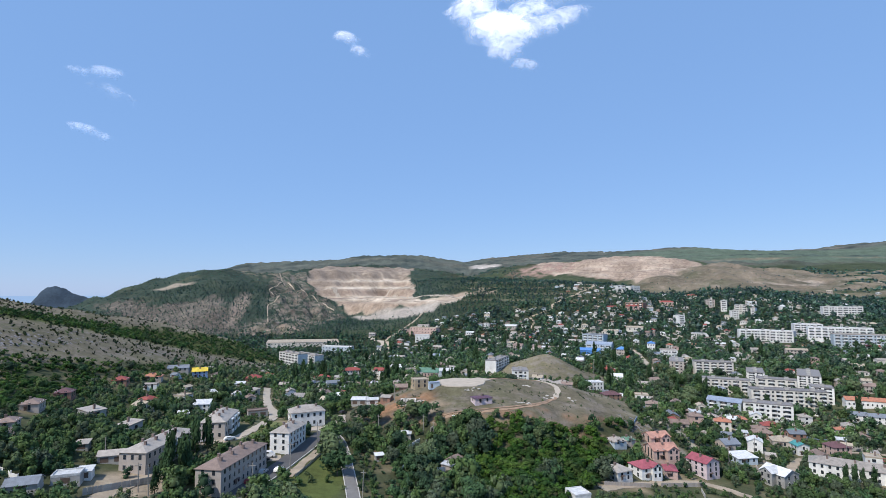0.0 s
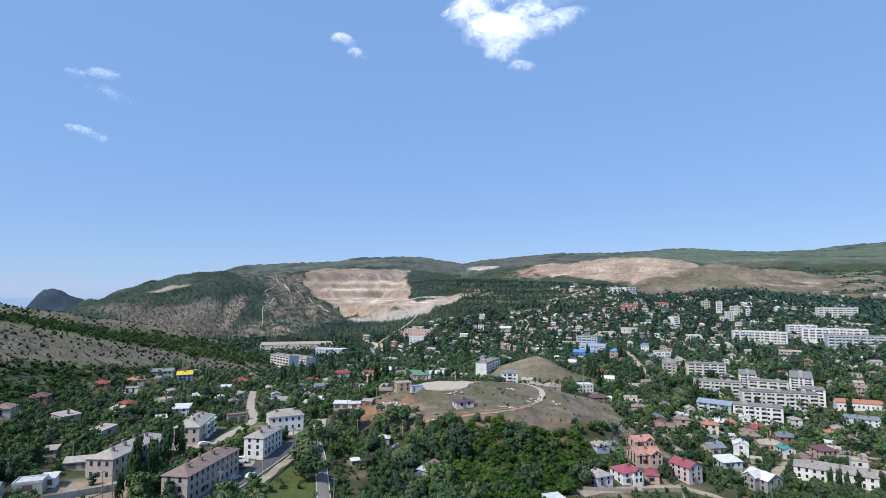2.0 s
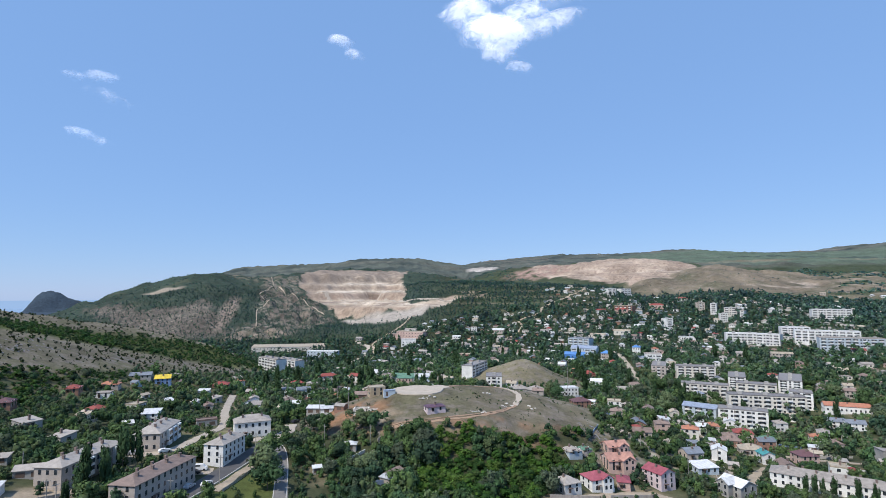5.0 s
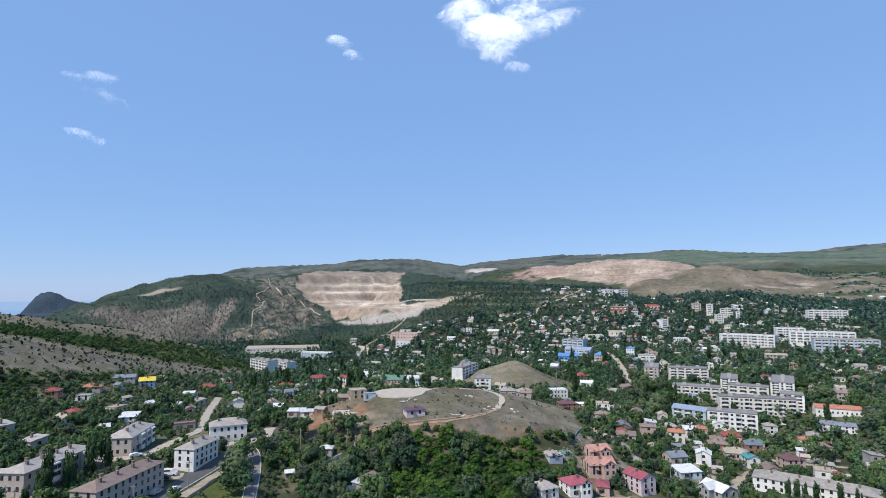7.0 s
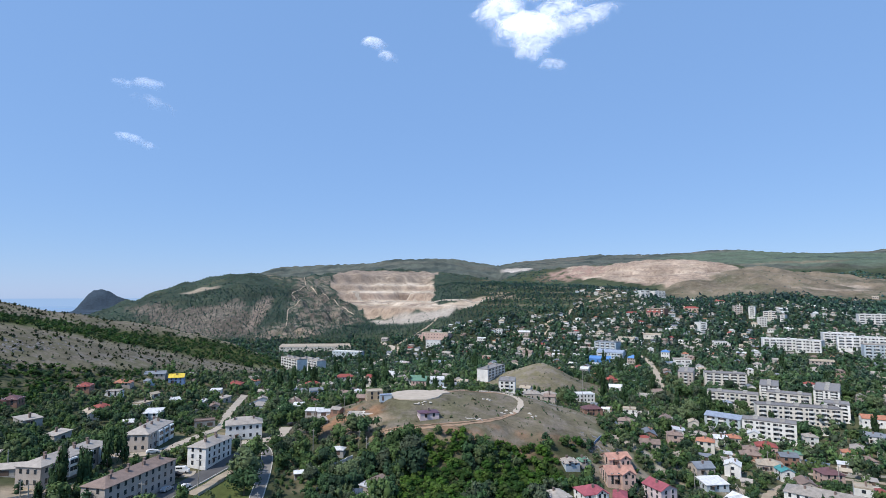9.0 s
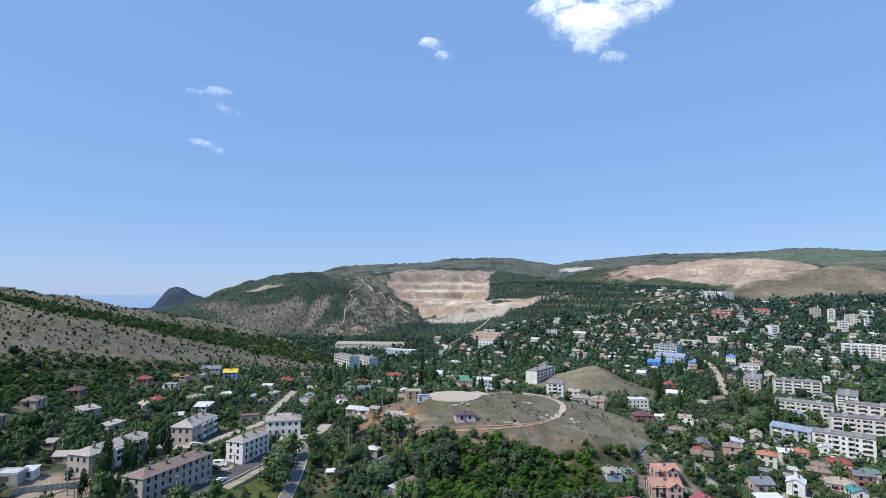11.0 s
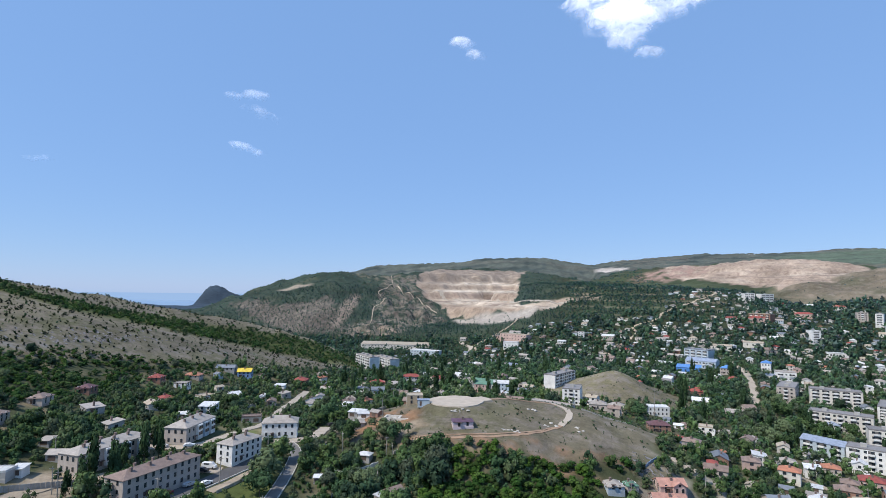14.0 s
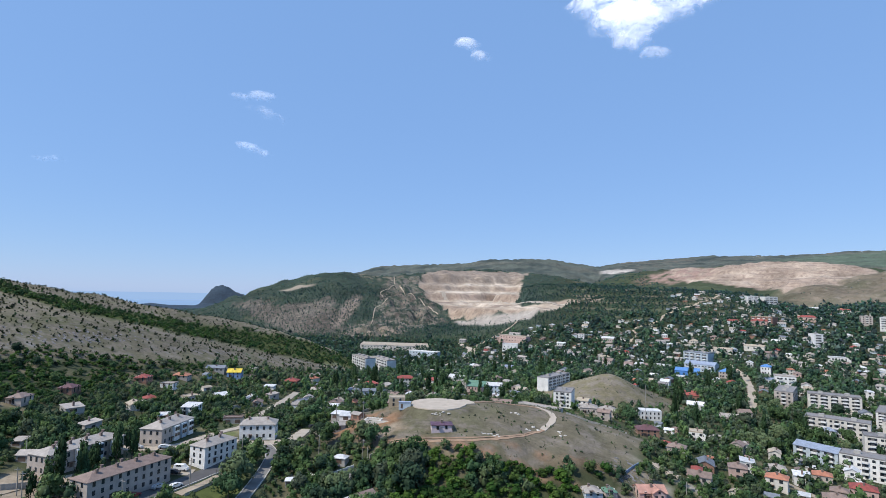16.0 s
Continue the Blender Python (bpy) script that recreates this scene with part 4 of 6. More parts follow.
building(200.0, 331.4, -19, 10.3, 8.4, 3.96, "hip", "pink", "red", 1, chimneys=1)
building(178.6, 304.0, -18, 9.7, 6.7, 3.17, "hip", "brick", "brown", 1, chimneys=1)
building(188.5, 345.5, -17, 8.0, 6.7, 3.17, "hip", "tan", "orange", 1, chimneys=1)
building(177.8, 271.6, -3, 5.6, 6.7, 4.75, "gable", "white", "teal", 2, chimneys=1)
building(212.6, 328.1, -20, 8.0, 5.9, 2.38, "hip", "tan", "green", 1, chimneys=1)
apartment(222.3, 371.2, -28, 29.2, 12.0, 11.5, "white", "tar", 4)
apartment(203.6, 390.2, -41, 22.2, 11.0, 8, "paleblue", "bluegrey", 3, "gable")
apartment(261.4, 410.9, -17, 50.7, 12.0, 12, "cream", "tar", 4)
apartment(238.6, 456.1, -26, 35.4, 12.0, 12, "cream", "tar", 4)
apartment(286.4, 494.8, -28, 13.7, 34.0, 10, "white", "tar", 5)
apartment(318.6, 469.9, -33, 16.7, 46.0, 10, "white", "tar", 5)
apartment(291.1, 415.3, -30, 14.4, 14.0, 12, "white", "tar", 5)
apartment(277.9, 450.0, -31, 28.8, 12.0, 12, "cream", "tar", 4)
apartment(263.5, 526.1, -16, 34.1, 13.0, 13, "cream", "tar", 5)
apartment(235.8, 543.2, -23, 13.1, 36.0, 12, "tan", "tar", 4)
building(232.0, 453.5, -23, 8.8, 8.4, 5.28, "hip", "white", "bluegrey", 2)
building(263.3, 387.0, -29, 6.9, 8.4, 3.52, "flat", "white", "tan", 1)
building(308.8, 393.4, -23, 28.5, 10.0, 5.0, "gable", "white", "orange", 1, chimneys=1)
building(280.4, 365.7, -23, 8.6, 7.6, 4.4, "gable", "white", "slate", 2, chimneys=1)
building(286.8, 357.8, -23, 11.0, 7.6, 4.4, "gable", "white", "slate", 2, chimneys=1)
building(338.7, 426.5, -23, 12.1, 8.4, 5.28, "hip", "tan", "brown", 2)
apartment(390.9, 672.2, -18, 36.1, 14.0, 13, "white", "white", 4, near=False)
apartment(407.5, 642.8, -45, 25.1, 14.0, 13, "white", "white", 4, near=False)
apartment(446.6, 657.0, -21, 30.2, 14.0, 14, "white", "white", 5, near=False)
apartment(456.7, 617.4, -28, 61.6, 14.0, 13, "white", "white", 4, near=False)
apartment(449.3, 572.0, -23, 56.8, 13.0, 13, "paleblue", "grey", 4, near=False)
apartment(537.4, 720.4, -22, 44.7, 14.0, 15, "white", "white", 5, near=False)
apartment(340.9, 771.9, 5, 10.1, 14.0, 15, "white", "white", 5, near=False)
apartment(445.9, 846.4, -31, 8.7, 14.0, 15, "white", "white", 5, near=False)
apartment(434.6, 797.2, -17, 10.6, 12.0, 12, "white", "white", 4, near=False)
apartment(460.9, 823.8, -38, 17.6, 14.0, 11, "cream", "white", 4, near=False)
apartment(463.1, 795.5, -41, 5.9, 14.0, 13, "white", "grey", 4, near=False)
apartment(439.4, 878.6, -16, 12.5, 14.0, 11, "tan", "grey", 4, near=False)
apartment(198.7, 700.9, -40, 28.6, 14.0, 14, "paleblue", "slate", 4, near=False)
apartment(195.6, 669.9, -29, 31.0, 14.0, 8, "paleblue", "bluegrey", 2, "gable", near=False)
building(178.3, 650.7, -14, 23.5, 14.0, 5.0, "mono", "azure", "azure", 1, "warehouse", pitch=5.0, panes="wide", sides=(0,))
building(212.6, 638.8, -22, 11.7, 11.8, 6.16, "hip", "tan", "azure", 2)
building(252.8, 652.1, -21, 9.0, 11.8, 7.92, "hip", "white", "azure", 2)
apartment(314.3, 869.1, -45, 29.4, 14.0, 9, "brick", "tan", 3, near=False)
apartment(366.4, 1026.4, 16, 21.2, 14.0, 14, "white", "white", 4, near=False)
apartment(340.9, 1027.1, 5, 16.7, 14.0, 9, "white", "white", 3, near=False)
building(67.8, 836.2, -3, 8.8, 7.6, 7.92, "flat", "white", "grey", 3)
building(-28.3, 841.0, -28, 47.7, 14.0, 9.0, "flat", "pink", "tan", 2, "warehouse", pitch=5.0, panes="wide", sides=(0,))
building(-31.2, 811.8, 1, 21.5, 12.0, 7.0, "flat", "white", "white", 1, "warehouse", pitch=5.0, panes="wide", sides=(0,))
building(157.1, 490.2, -11, 11.9, 8.4, 3.52, "gable", "white", "white", 1)
building(160.4, 523.6, -10, 12.6, 7.6, 4.4, "hip", "brick", "red", 1)
building(101.6, 722.5, -24, 12.4, 10.1, 6.16, "gable", "tan", "brown", 2)
building(123.0, 703.3, -12, 10.9, 10.1, 6.16, "gable", "tan", "brown", 2)
building(50.4, 698.8, -30, 16.3, 9.0, 6.0, "flat", "pink", "tan", 2)
apartment(256.4, 611.2, -10, 16.8, 14.0, 8, "white", "grey", 2, near=False)
building(175.7, 467.0, -12, 13.3, 8.4, 3.52, "gable", "tan", "grey", 1)
building(188.6, 482.2, 16, 8.4, 7.6, 5.28, "gable", "tan", "brown", 2)
building(105.3, 824.6, -19, 17.5, 9.0, 5.0, "gable", "tan", "white", 1)


# ---- roads, pad and yard surfaces ----
ASPHALT = plain("asphalt", (0.085, 0.083, 0.085), 0.9, spread=0.25, scale=0.15)
OLD_ASPHALT = plain("worn_asphalt", (0.20, 0.19, 0.18), 0.92, spread=0.25, scale=0.15)
GRAVEL = plain("pale_gravel", (0.42, 0.36, 0.29), 0.95, spread=0.18, scale=0.3)
DIRT = plain("dirt_track", (0.38, 0.31, 0.23), 0.95, spread=0.25, scale=0.2)
RED_DIRT = plain("red_dirt_track", (0.30, 0.20, 0.13), 0.95, spread=0.3, scale=0.2)
KERB = plain("kerb_stone", (0.48, 0.46, 0.42), 0.9)
ROADS = []


def smooth_line(pts, step=2.5):
    p = np.array(pts, float)
    d = np.concatenate([[0], np.cumsum(np.hypot(*np.diff(p, axis=0).T))])
    u = np.linspace(0, d[-1], max(4, int(d[-1] / step)))
    x, y = np.interp(u, d, p[:, 0]), np.interp(u, d, p[:, 1])
    for _ in range(6):
        x[1:-1] = (x[:-2] + 2 * x[1:-1] + x[2:]) / 4
        y[1:-1] = (y[:-2] + 2 * y[1:-1] + y[2:]) / 4
    return x, y


def strip(name, pts, width, mat, lift=0.25, label="", ragged=0.0, side=0.0, high=0.0):
    """A band laid over the ground along a line; with high, a kerb of that height."""
    x, y = smooth_line(pts)
    tx, ty = np.gradient(x), np.gradient(y)
    n = np.hypot(tx, ty)
    nx, ny = -ty / n, tx / n
    rnd = np.random.RandomState(len(pts))
    cols = []
    for k, f in enumerate((-0.5, -0.25, 0, 0.25, 0.5)):
        e = f * width + side + (rnd.rand(len(x)) - 0.5) * ragged * (abs(f) > 0.4)
        px, py = x + nx * e, y + ny * e
        cols.append(np.stack([px, py, height_at(px, py) + lift + high], -1))
    bm = bmesh.new()
    rows = []
    for i in range(len(x)):
        r = [bm.verts.new(c[i]) for c in cols]
        a, b = cols[0][i], cols[-1][i]
        rows.append([bm.verts.new((a[0], a[1], a[2] - 0.9 - high))] + r + [bm.verts.new((b[0], b[1], b[2] - 0.9 - high))])
    for a, b in zip(rows, rows[1:]):
        for k in range(6):
            bm.faces.new([a[k], a[k + 1], b[k + 1], b[k]][::-1])
    ob = link(name, mesh_of(name, bm, mat))
    ROADS.append((x, y, width / 2))
    return tagged(ob, label or "worn road laid over the ground", "road", kind="structure")


LANE = [(-22, 150), (-26.5, 165), (-30, 180), (-33.5, 193), (-37.5, 208), (-42, 221), (-46.5, 229), (-52, 231.5)]
STREET = [(-69.5, 140), (-65.5, 155), (-62.3, 168), (-59.3, 182), (-56.3, 196), (-53, 209), (-50.8, 221), (-49.5, 230)]
strip("road_lane", LANE, 3.8, OLD_ASPHALT, label="narrow worn asphalt lane between trees")
strip("road_street", STREET, 6.2, ASPHALT, label="dark asphalt street beside tenement houses")
strip("kerb_lane", LANE, 0.3, KERB, side=2.05, high=0.15, label="pale stone kerb along the lane")
strip("kerb_lane_far", LANE, 0.3, KERB, side=-2.05, high=0.15, label="pale stone kerb along the lane")
strip("kerb_street", STREET[2:7], 0.3, KERB, side=-3.3, high=0.15, label="pale stone kerb along the street")
strip("road_concrete", [(-98, 204), (-89, 206.5), (-80.8, 212), (-79, 225), (-78.2, 240), (-79, 254), (-86, 275), (-97, 300), (-111, 340), (-123, 378)], 4.2, GRAVEL, ragged=0.8, label="pale concrete road climbing past the houses")
strip("road_yard", [(-96, 148), (-95, 158), (-93, 168), (-88, 176), (-84, 186)], 5.5, DIRT, ragged=1.5, label="pale dirt yard road by the long house")
strip("pavement_yard", [(-52.3, 184), (-50.6, 195), (-47.6, 208)], 3.4, DIRT, lift=0.22, ragged=1.6, label="pale broken paving beside the street")
strip("pavement_side", [(-71, 195), (-65, 196.5), (-59, 198.5)], 4.4, GRAVEL, lift=0.22, ragged=0.8, label="pale yard between the tenement houses")
strip("road_court", [(-69, 228.5), (-60, 228.5), (-52, 232.5), (-46.5, 240), (-47, 250), (-50, 262)], 5.5, GRAVEL, lift=0.32, ragged=1.0, label="pale concrete courtyard by the white house")
strip("road_hill", [(24, 288), (33, 295), (41.8, 299), (52.3, 303), (60, 297.5), (62, 287), (58.5, 277), (53, 268), (46, 257), (39, 249.5), (31, 245), (14, 240), (0, 238)], 1.5, RED_DIRT, lift=0.2, ragged=0.9, label="pale dirt track round the bare hill")
strip("bank_cut", [(53, 270), (47, 259.5), (39.5, 252), (31, 247.4), (14, 242.2), (0, 240)], 0.7, RED_DIRT, lift=0.1, high=0.2, ragged=0.5, label="low cut bank of red earth above the track")
strip("road_spoil", [(52, 303), (60, 297.5), (62, 287), (57, 275)], 2.6, GRAVEL, lift=0.3, ragged=0.8, label="pale gravel bend on the bare hill")
strip("road_houses", [(58, 200), (69, 207), (80, 212), (92, 217), (103, 221), (112, 216), (118, 208)], 4.0, DIRT, ragged=1.0, label="pale dirt road before the pink houses")
strip("road_terrace", [(120, 800), (147, 849), (140, 866), (160, 884), (186, 905), (190, 930), (224, 952), (275, 1005), (296, 1035), (270, 1060)], 3.2, DIRT, lift=0.8, ragged=2.5, label="pale track winding up the far terraces")
strip("road_quarry", [(-95, 690), (-75, 760), (-88, 840), (-60, 900), (-30, 960)], 4.5, DIRT, lift=0.8, ragged=3, label="pale track up to the quarry")
strip("road_zigzag", [(-423, 1376), (-391, 1295), (-396, 1209), (-352, 1150), (-362, 1100), (-323, 988)], 1.8, DIRT, lift=0.5, ragged=1.2, label="pale track dropping down the mountain side")
strip("road_shelf", [(-391, 1295), (-331, 1232), (-269, 1188), (-235, 1150)], 2.0, DIRT, lift=0.5, ragged=1.2, label="pale track along the edge of the quarry")
strip("road_bench", [(-290, 1300), (-225, 1268), (-165, 1272), (-110, 1235), (-75, 1190)], 7.0, GRAVEL, lift=0.9, ragged=4, label="pale haul road across a quarry bench")
strip("road_floor", [(-235, 1225), (-180, 1190), (-120, 1195), (-85, 1140), (-62, 1090), (0, 1045), (50, 1050)], 7.0, GRAVEL, lift=0.9, ragged=4, label="pale haul road over the quarry floor")
strip("road_valley", [(-130, 700), (-105, 740), (-88, 790), (-95, 830), (-120, 860)], 6.0, GRAVEL, lift=0.6, ragged=2, label="pale road through the wooded valley")
strip("road_town", [(205, 520), (222, 590), (232, 650), (228, 700)], 6.0, GRAVEL, lift=0.5, ragged=2, label="pale street running through the town")
strip("road_garden", [(150, 330), (165, 318), (178, 300), (200, 288), (235, 280)], 4.0, DIRT, ragged=1, label="pale dirt lane between gardens")
strip("road_suburb", [(172, 262), (160, 250), (150, 236), (140, 222)], 3.5, DIRT, ragged=1, label="dirt lane between gardens")


def landing_pad():
    bm = bmesh.new()
    ring, low = [], []
    for i in range(64):
        a = i / 64 * 2 * math.pi
        r = 12.6 + 0.25 * math.sin(5 * a) + 0.2 * math.sin(11 * a)
        if abs(a - 0.7) < 0.32:
            r += 5
        ring.append(bm.verts.new((9 + r * math.cos(a), 277 + r * math.sin(a), 53.35)))
        low.append(bm.verts.new((9 + (r + 0.6) * math.cos(a), 277 + (r + 0.6) * math.sin(a), 50.5)))
    bm.faces.new(ring)
    for i in range(64):
        bm.faces.new([ring[i], low[i], low[(i + 1) % 64], ring[(i + 1) % 64]])
    ob = link("pavement_pad", mesh_of("pavement_pad", bm, GRAVEL))
    tagged(ob, "round pale gravel landing pad on the bare hilltop", "landing pad", kind="structure")


landing_pad()


# ---- small things on the hill and along the street ----
def foundation():
    root = new("foundation")
    root.matrix_basis = pose(-13.5, 262, ground_z(-13.5, 262), 0, 0, 3)
    for name, x0, x1, y0, y1 in (("footing", -7, 7, -2.6, -2.0), ("footing", -7, 7, 2.0, 2.6), ("footing", -7, -6.4, -2.0, 2.0), ("footing", 6.4, 7, -2.0, 2.0), ("footing", -0.3, 0.3, -2.0, 2.0)):
        bm = bmesh.new()
        box(bm, x0, x1, y0, y1, -2.5, 0.7)
        part(name, bm, WALL["cream"], root)
    tagged(root, "bare concrete foundation frame in dug red earth", "foundation")


foundation()


def container(x, y, yaw, w, d, h, wall, cover, label):
    root = new("container")
    root.matrix_basis = pose(x, y, ground_z(x, y), 0, 0, yaw)
    bm = bmesh.new()
    box(bm, -w / 2, w / 2, -d / 2, d / 2, -0.8, h)
    part("wall", bm, WALL[wall], root)
    bm = bmesh.new()
    box(bm, -w / 2 - 0.15, w / 2 + 0.15, -d / 2 - 0.15, d / 2 + 0.15, h, h + 0.15)
    part("roof", bm, ROOF[cover], root)
    bm = bmesh.new()
    box(bm, -w / 4 - 0.45, -w / 4 + 0.45, -d / 2 - 0.05, -d / 2 + 0.02, 0, 2.0)
    part("door", bm, DOOR, root)
    KEEP_OUT.append((x, y, w, math.cos(radians(yaw)), math.sin(radians(yaw)), w / 2 + 1, d / 2 + 1))
    tagged(root, label, "container")


container(-4.5, 269, 18, 5.5, 2.6, 2.6, "paleblue", "bluegrey", "blue-grey steel site container beside the landing pad")
container(5.2, 234, 0, 2.4, 2.4, 2.6, "paleblue", "white", "small pale site cabin at the foot of the hill")
container(-36.6, 232, 20, 3.2, 2.6, 2.4, "azure", "brown", "small turquoise garden hut with a brown roof")

STONE = plain("limestone", (0.46, 0.43, 0.38), 0.95, spread=0.25, scale=1.0)


def stone_mesh(seed):
    r = random.Random(seed)
    bm = bmesh.new()
    bmesh.ops.create_icosphere(bm, subdivisions=2, radius=1)
    for v in bm.verts:
        k = 0.8 + 0.35 * noise.noise(v.co * 1.3 + Vector((seed, 0, 0))) + 0.12 * r.random()
        v.co = Vector((v.co.x * k * 1.2, v.co.y * k, max(v.co.z, -0.5) * k * 0.55))
    return mesh_of("boulder", bm, STONE)


STONES = [stone_mesh(i) for i in range(5)]
rock_rng = random.Random(4)
for sx, sy in ((35.8, 254.3), (37.8, 254.6), (41.2, 254.4), (51.6, 271.7), (64.8, 275.9), (42.8, 284.5), (45.6, 284.7), (12.2, 262.2), (13.8, 261.9), (15.9, 264.1), (66.4, 273.0), (54.3, 274.4)):
    for i in range(3):
        x, y, k = sx + rock_rng.uniform(-1.6, 1.6), sy + rock_rng.uniform(-1.2, 1.2), rock_rng.uniform(0.3, 0.9)
        ob = new("boulder", rock_rng.choice(STONES))
        ob.matrix_basis = pose(x, y, ground_z(x, y) + 0.1 * k, 0, 0, rock_rng.uniform(0, 360)) @ Matrix.Scale(k, 4)
        tagged(ob, "pale limestone boulder lying in dry hill grass", "rock", "boulders on the hill")

# grey ledges breaking out of the dry western slope, tilted like the beds of stone
LEDGE = plain("grey_limestone", (0.23, 0.22, 0.215), 0.95, spread=0.35, scale=0.6)
bm = bmesh.new()
for i in range(240):
    u = rock_rng.gauss(0, 1)
    x, y = -229 - abs(rock_rng.gauss(0, 8)) + (0 if i % 3 else -10), 303 + u * 24
    if i % 4 == 0:
        x, y = rock_rng.uniform(-262, -215), rock_rng.uniform(255, 430)
    k = rock_rng.uniform(0.4, 1.2) * (1.0 if i % 4 else 0.5)
    if i % 5 == 1:
        x, y = rock_rng.gauss(93, 4), rock_rng.gauss(258, 7)
    m = pose(x, y, ground_z(x, y), rock_rng.uniform(-12, 12), rock_rng.uniform(15, 40), rock_rng.uniform(-30, 20))
    v = [m @ Vector((sx * k * rock_rng.uniform(0.6, 1.3), sy * k * rock_rng.uniform(0.3, 0.7), sz * k * 0.32)) for sz in (-1, 0.8) for sy in (-1, 1) for sx in (-1, 1)]
    v = [bm.verts.new(p) for p in v]
    for f in ((0, 2, 3, 1), (4, 5, 7, 6), (0, 1, 5, 4), (2, 6, 7, 3), (0, 4, 6, 2), (1, 3, 7, 5)):
        bm.faces.new([v[j] for j in f])
tagged(link("rock_ledges", mesh_of("rock_ledges", bm, LEDGE)), "grey limestone ledges on the dry slopes", "rocks", kind="stuff")

POST = plain("weathered_post", (0.30, 0.28, 0.25), 0.95)


def pole_mesh(h):
    bm = bmesh.new()
    bmesh.ops.create_cone(bm, segments=8, radius1=0.17, radius2=0.11, depth=h + 1, cap_ends=True, matrix=Matrix.Translation((0, 0, (h - 1) / 2)))
    return mesh_of("post", bm, POST)


POLE = pole_mesh(8.5)
bm = bmesh.new()
box(bm, -0.9, 0.9, -0.06, 0.06, 7.7, 7.85)
CROSSARM = mesh_of("crossarm", bm, POST)
for i, (x, y, tall) in enumerate(((-88.7, 159.4, 1), (-85, 158.1, 1), (-110.1, 177.9, 0.9), (-49, 212, 1.1), (-53.2, 190, 1.1), (-58.6, 168, 1.1), (-27.4, 231.6, 1), (-17.4, 249.2, 1), (-24, 267.2, 1), (-42.6, 335, 1.1), (-25.2, 172, 1), (-8.4, 231.2, 0.9), (84, 242.5, 0.8), (111.7, 255.6, 1), (-4, 226, 1), (-38, 268, 1.1), (150, 262, 1), (180, 290, 1), (128, 244, 1), (200, 270, 1))):
    root = new("utility_pole")
    root.matrix_basis = pose(x, y, ground_z(x, y), rock_rng.uniform(-1.5, 1.5), rock_rng.uniform(-1.5, 1.5), rock_rng.uniform(0, 180)) @ Matrix.Scale(tall, 4)
    link("post", POLE, root)
    link("crossarm", CROSSARM, root)
    tagged(root, "weathered grey utility pole with a short crossarm", "utility pole", "utility poles")

MAST = pole_mesh(24)
root = new("lattice_mast")
root.matrix_basis = pose(112, 400, ground_z(112, 400))
link("post", MAST, root)
bm = bmesh.new()
for k in range(10):
    box(bm, -0.5, 0.5, -0.05, 0.05, 3 + k * 2, 3.12 + k * 2)
part("rung", bm, POST, root)
tagged(root, "tall thin grey mast rising over trees", "mast")

TYRE = plain("tyre_rubber", (0.03, 0.03, 0.03), 0.9)
CAR_PAINT = {k: plain("car_paint_" + k, v, 0.3, spread=0.05) for k, v in (("white", (0.75, 0.75, 0.74)), ("silver", (0.45, 0.46, 0.47)), ("black", (0.03, 0.03, 0.035)), ("red", (0.25, 0.04, 0.05)))}


def wheel_mesh():
    bm = bmesh.new()
    bmesh.ops.create_cone(bm, segments=14, radius1=0.32, radius2=0.32, depth=0.2, cap_ends=True, matrix=Matrix.Rotation(radians(90), 4, "X"))
    return mesh_of("wheel", bm, TYRE)


WHEEL = wheel_mesh()


def car(x, y, yaw, paint, van=False):
    root = new("van" if van else "car")
    l, w, h = (2.6, 0.95, 2.1) if van else (2.15, 0.86, 1.45)
    root.matrix_basis = pose(x, y, ground_z(x, y) + 0.3, 0, 0, yaw)
    prof = [(-l, 0.25), (-l, 0.95), (-l * 0.9, 1.0 if not van else h), (-l * 0.72, h), (l * (0.15 if not van else 0.45), h), (l * (0.48 if not van else 0.75), 0.98 if not van else 1.25), (l * 0.95, 0.85 if not van else 1.05), (l, 0.55), (l, 0.25)]
    bm = bmesh.new()
    sides = [[bm.verts.new((px, s * w * (0.86 if pz > 1.1 else 1.0), pz)) for px, pz in prof] for s in (-1, 1)]
    bm.faces.new(sides[0])
    bm.faces.new(sides[1][::-1])
    for i in range(len(prof)):
        j = (i + 1) % len(prof)
        bm.faces.new([sides[0][j], sides[0][i], sides[1][i], sides[1][j]])
    bmesh.ops.bevel(bm, geom=bm.edges[:], offset=0.05, segments=1, affect="EDGES")
    part("body", bm, CAR_PAINT[paint], root)
    bm = bmesh.new()
    box(bm, -l * 0.62, l * 0.14, -w * 0.95, w * 0.95, h * 0.70, h * 0.92)
    part("side_window", bm, GLASS, root)
    for u in (-0.62, 0.64):
        for s in (-1, 1):
            ob = link("wheel", WHEEL, root)
            ob.location = (u * l, s * (w - 0.08), 0.32)
    tagged(root, f"{paint} {'van' if van else 'car'} parked beside the houses", "van" if van else "car")


car(-82.5, 210.5, 40, "white")
car(-91.5, 206.3, 12, "silver")
car(-63.6, 198, 12, "white", True)
car(-64, 195, 10, "black")
car(-56.4, 187.5, 78, "white")
car(-62.2, 176, 80, "red")
car(-60.6, 184.5, 80, "silver")
car(-49, 266, 60, "black")

FENCE_BLUE = plain("blue_sheet_fence", (0.20, 0.27, 0.38), 0.55, spread=0.2)


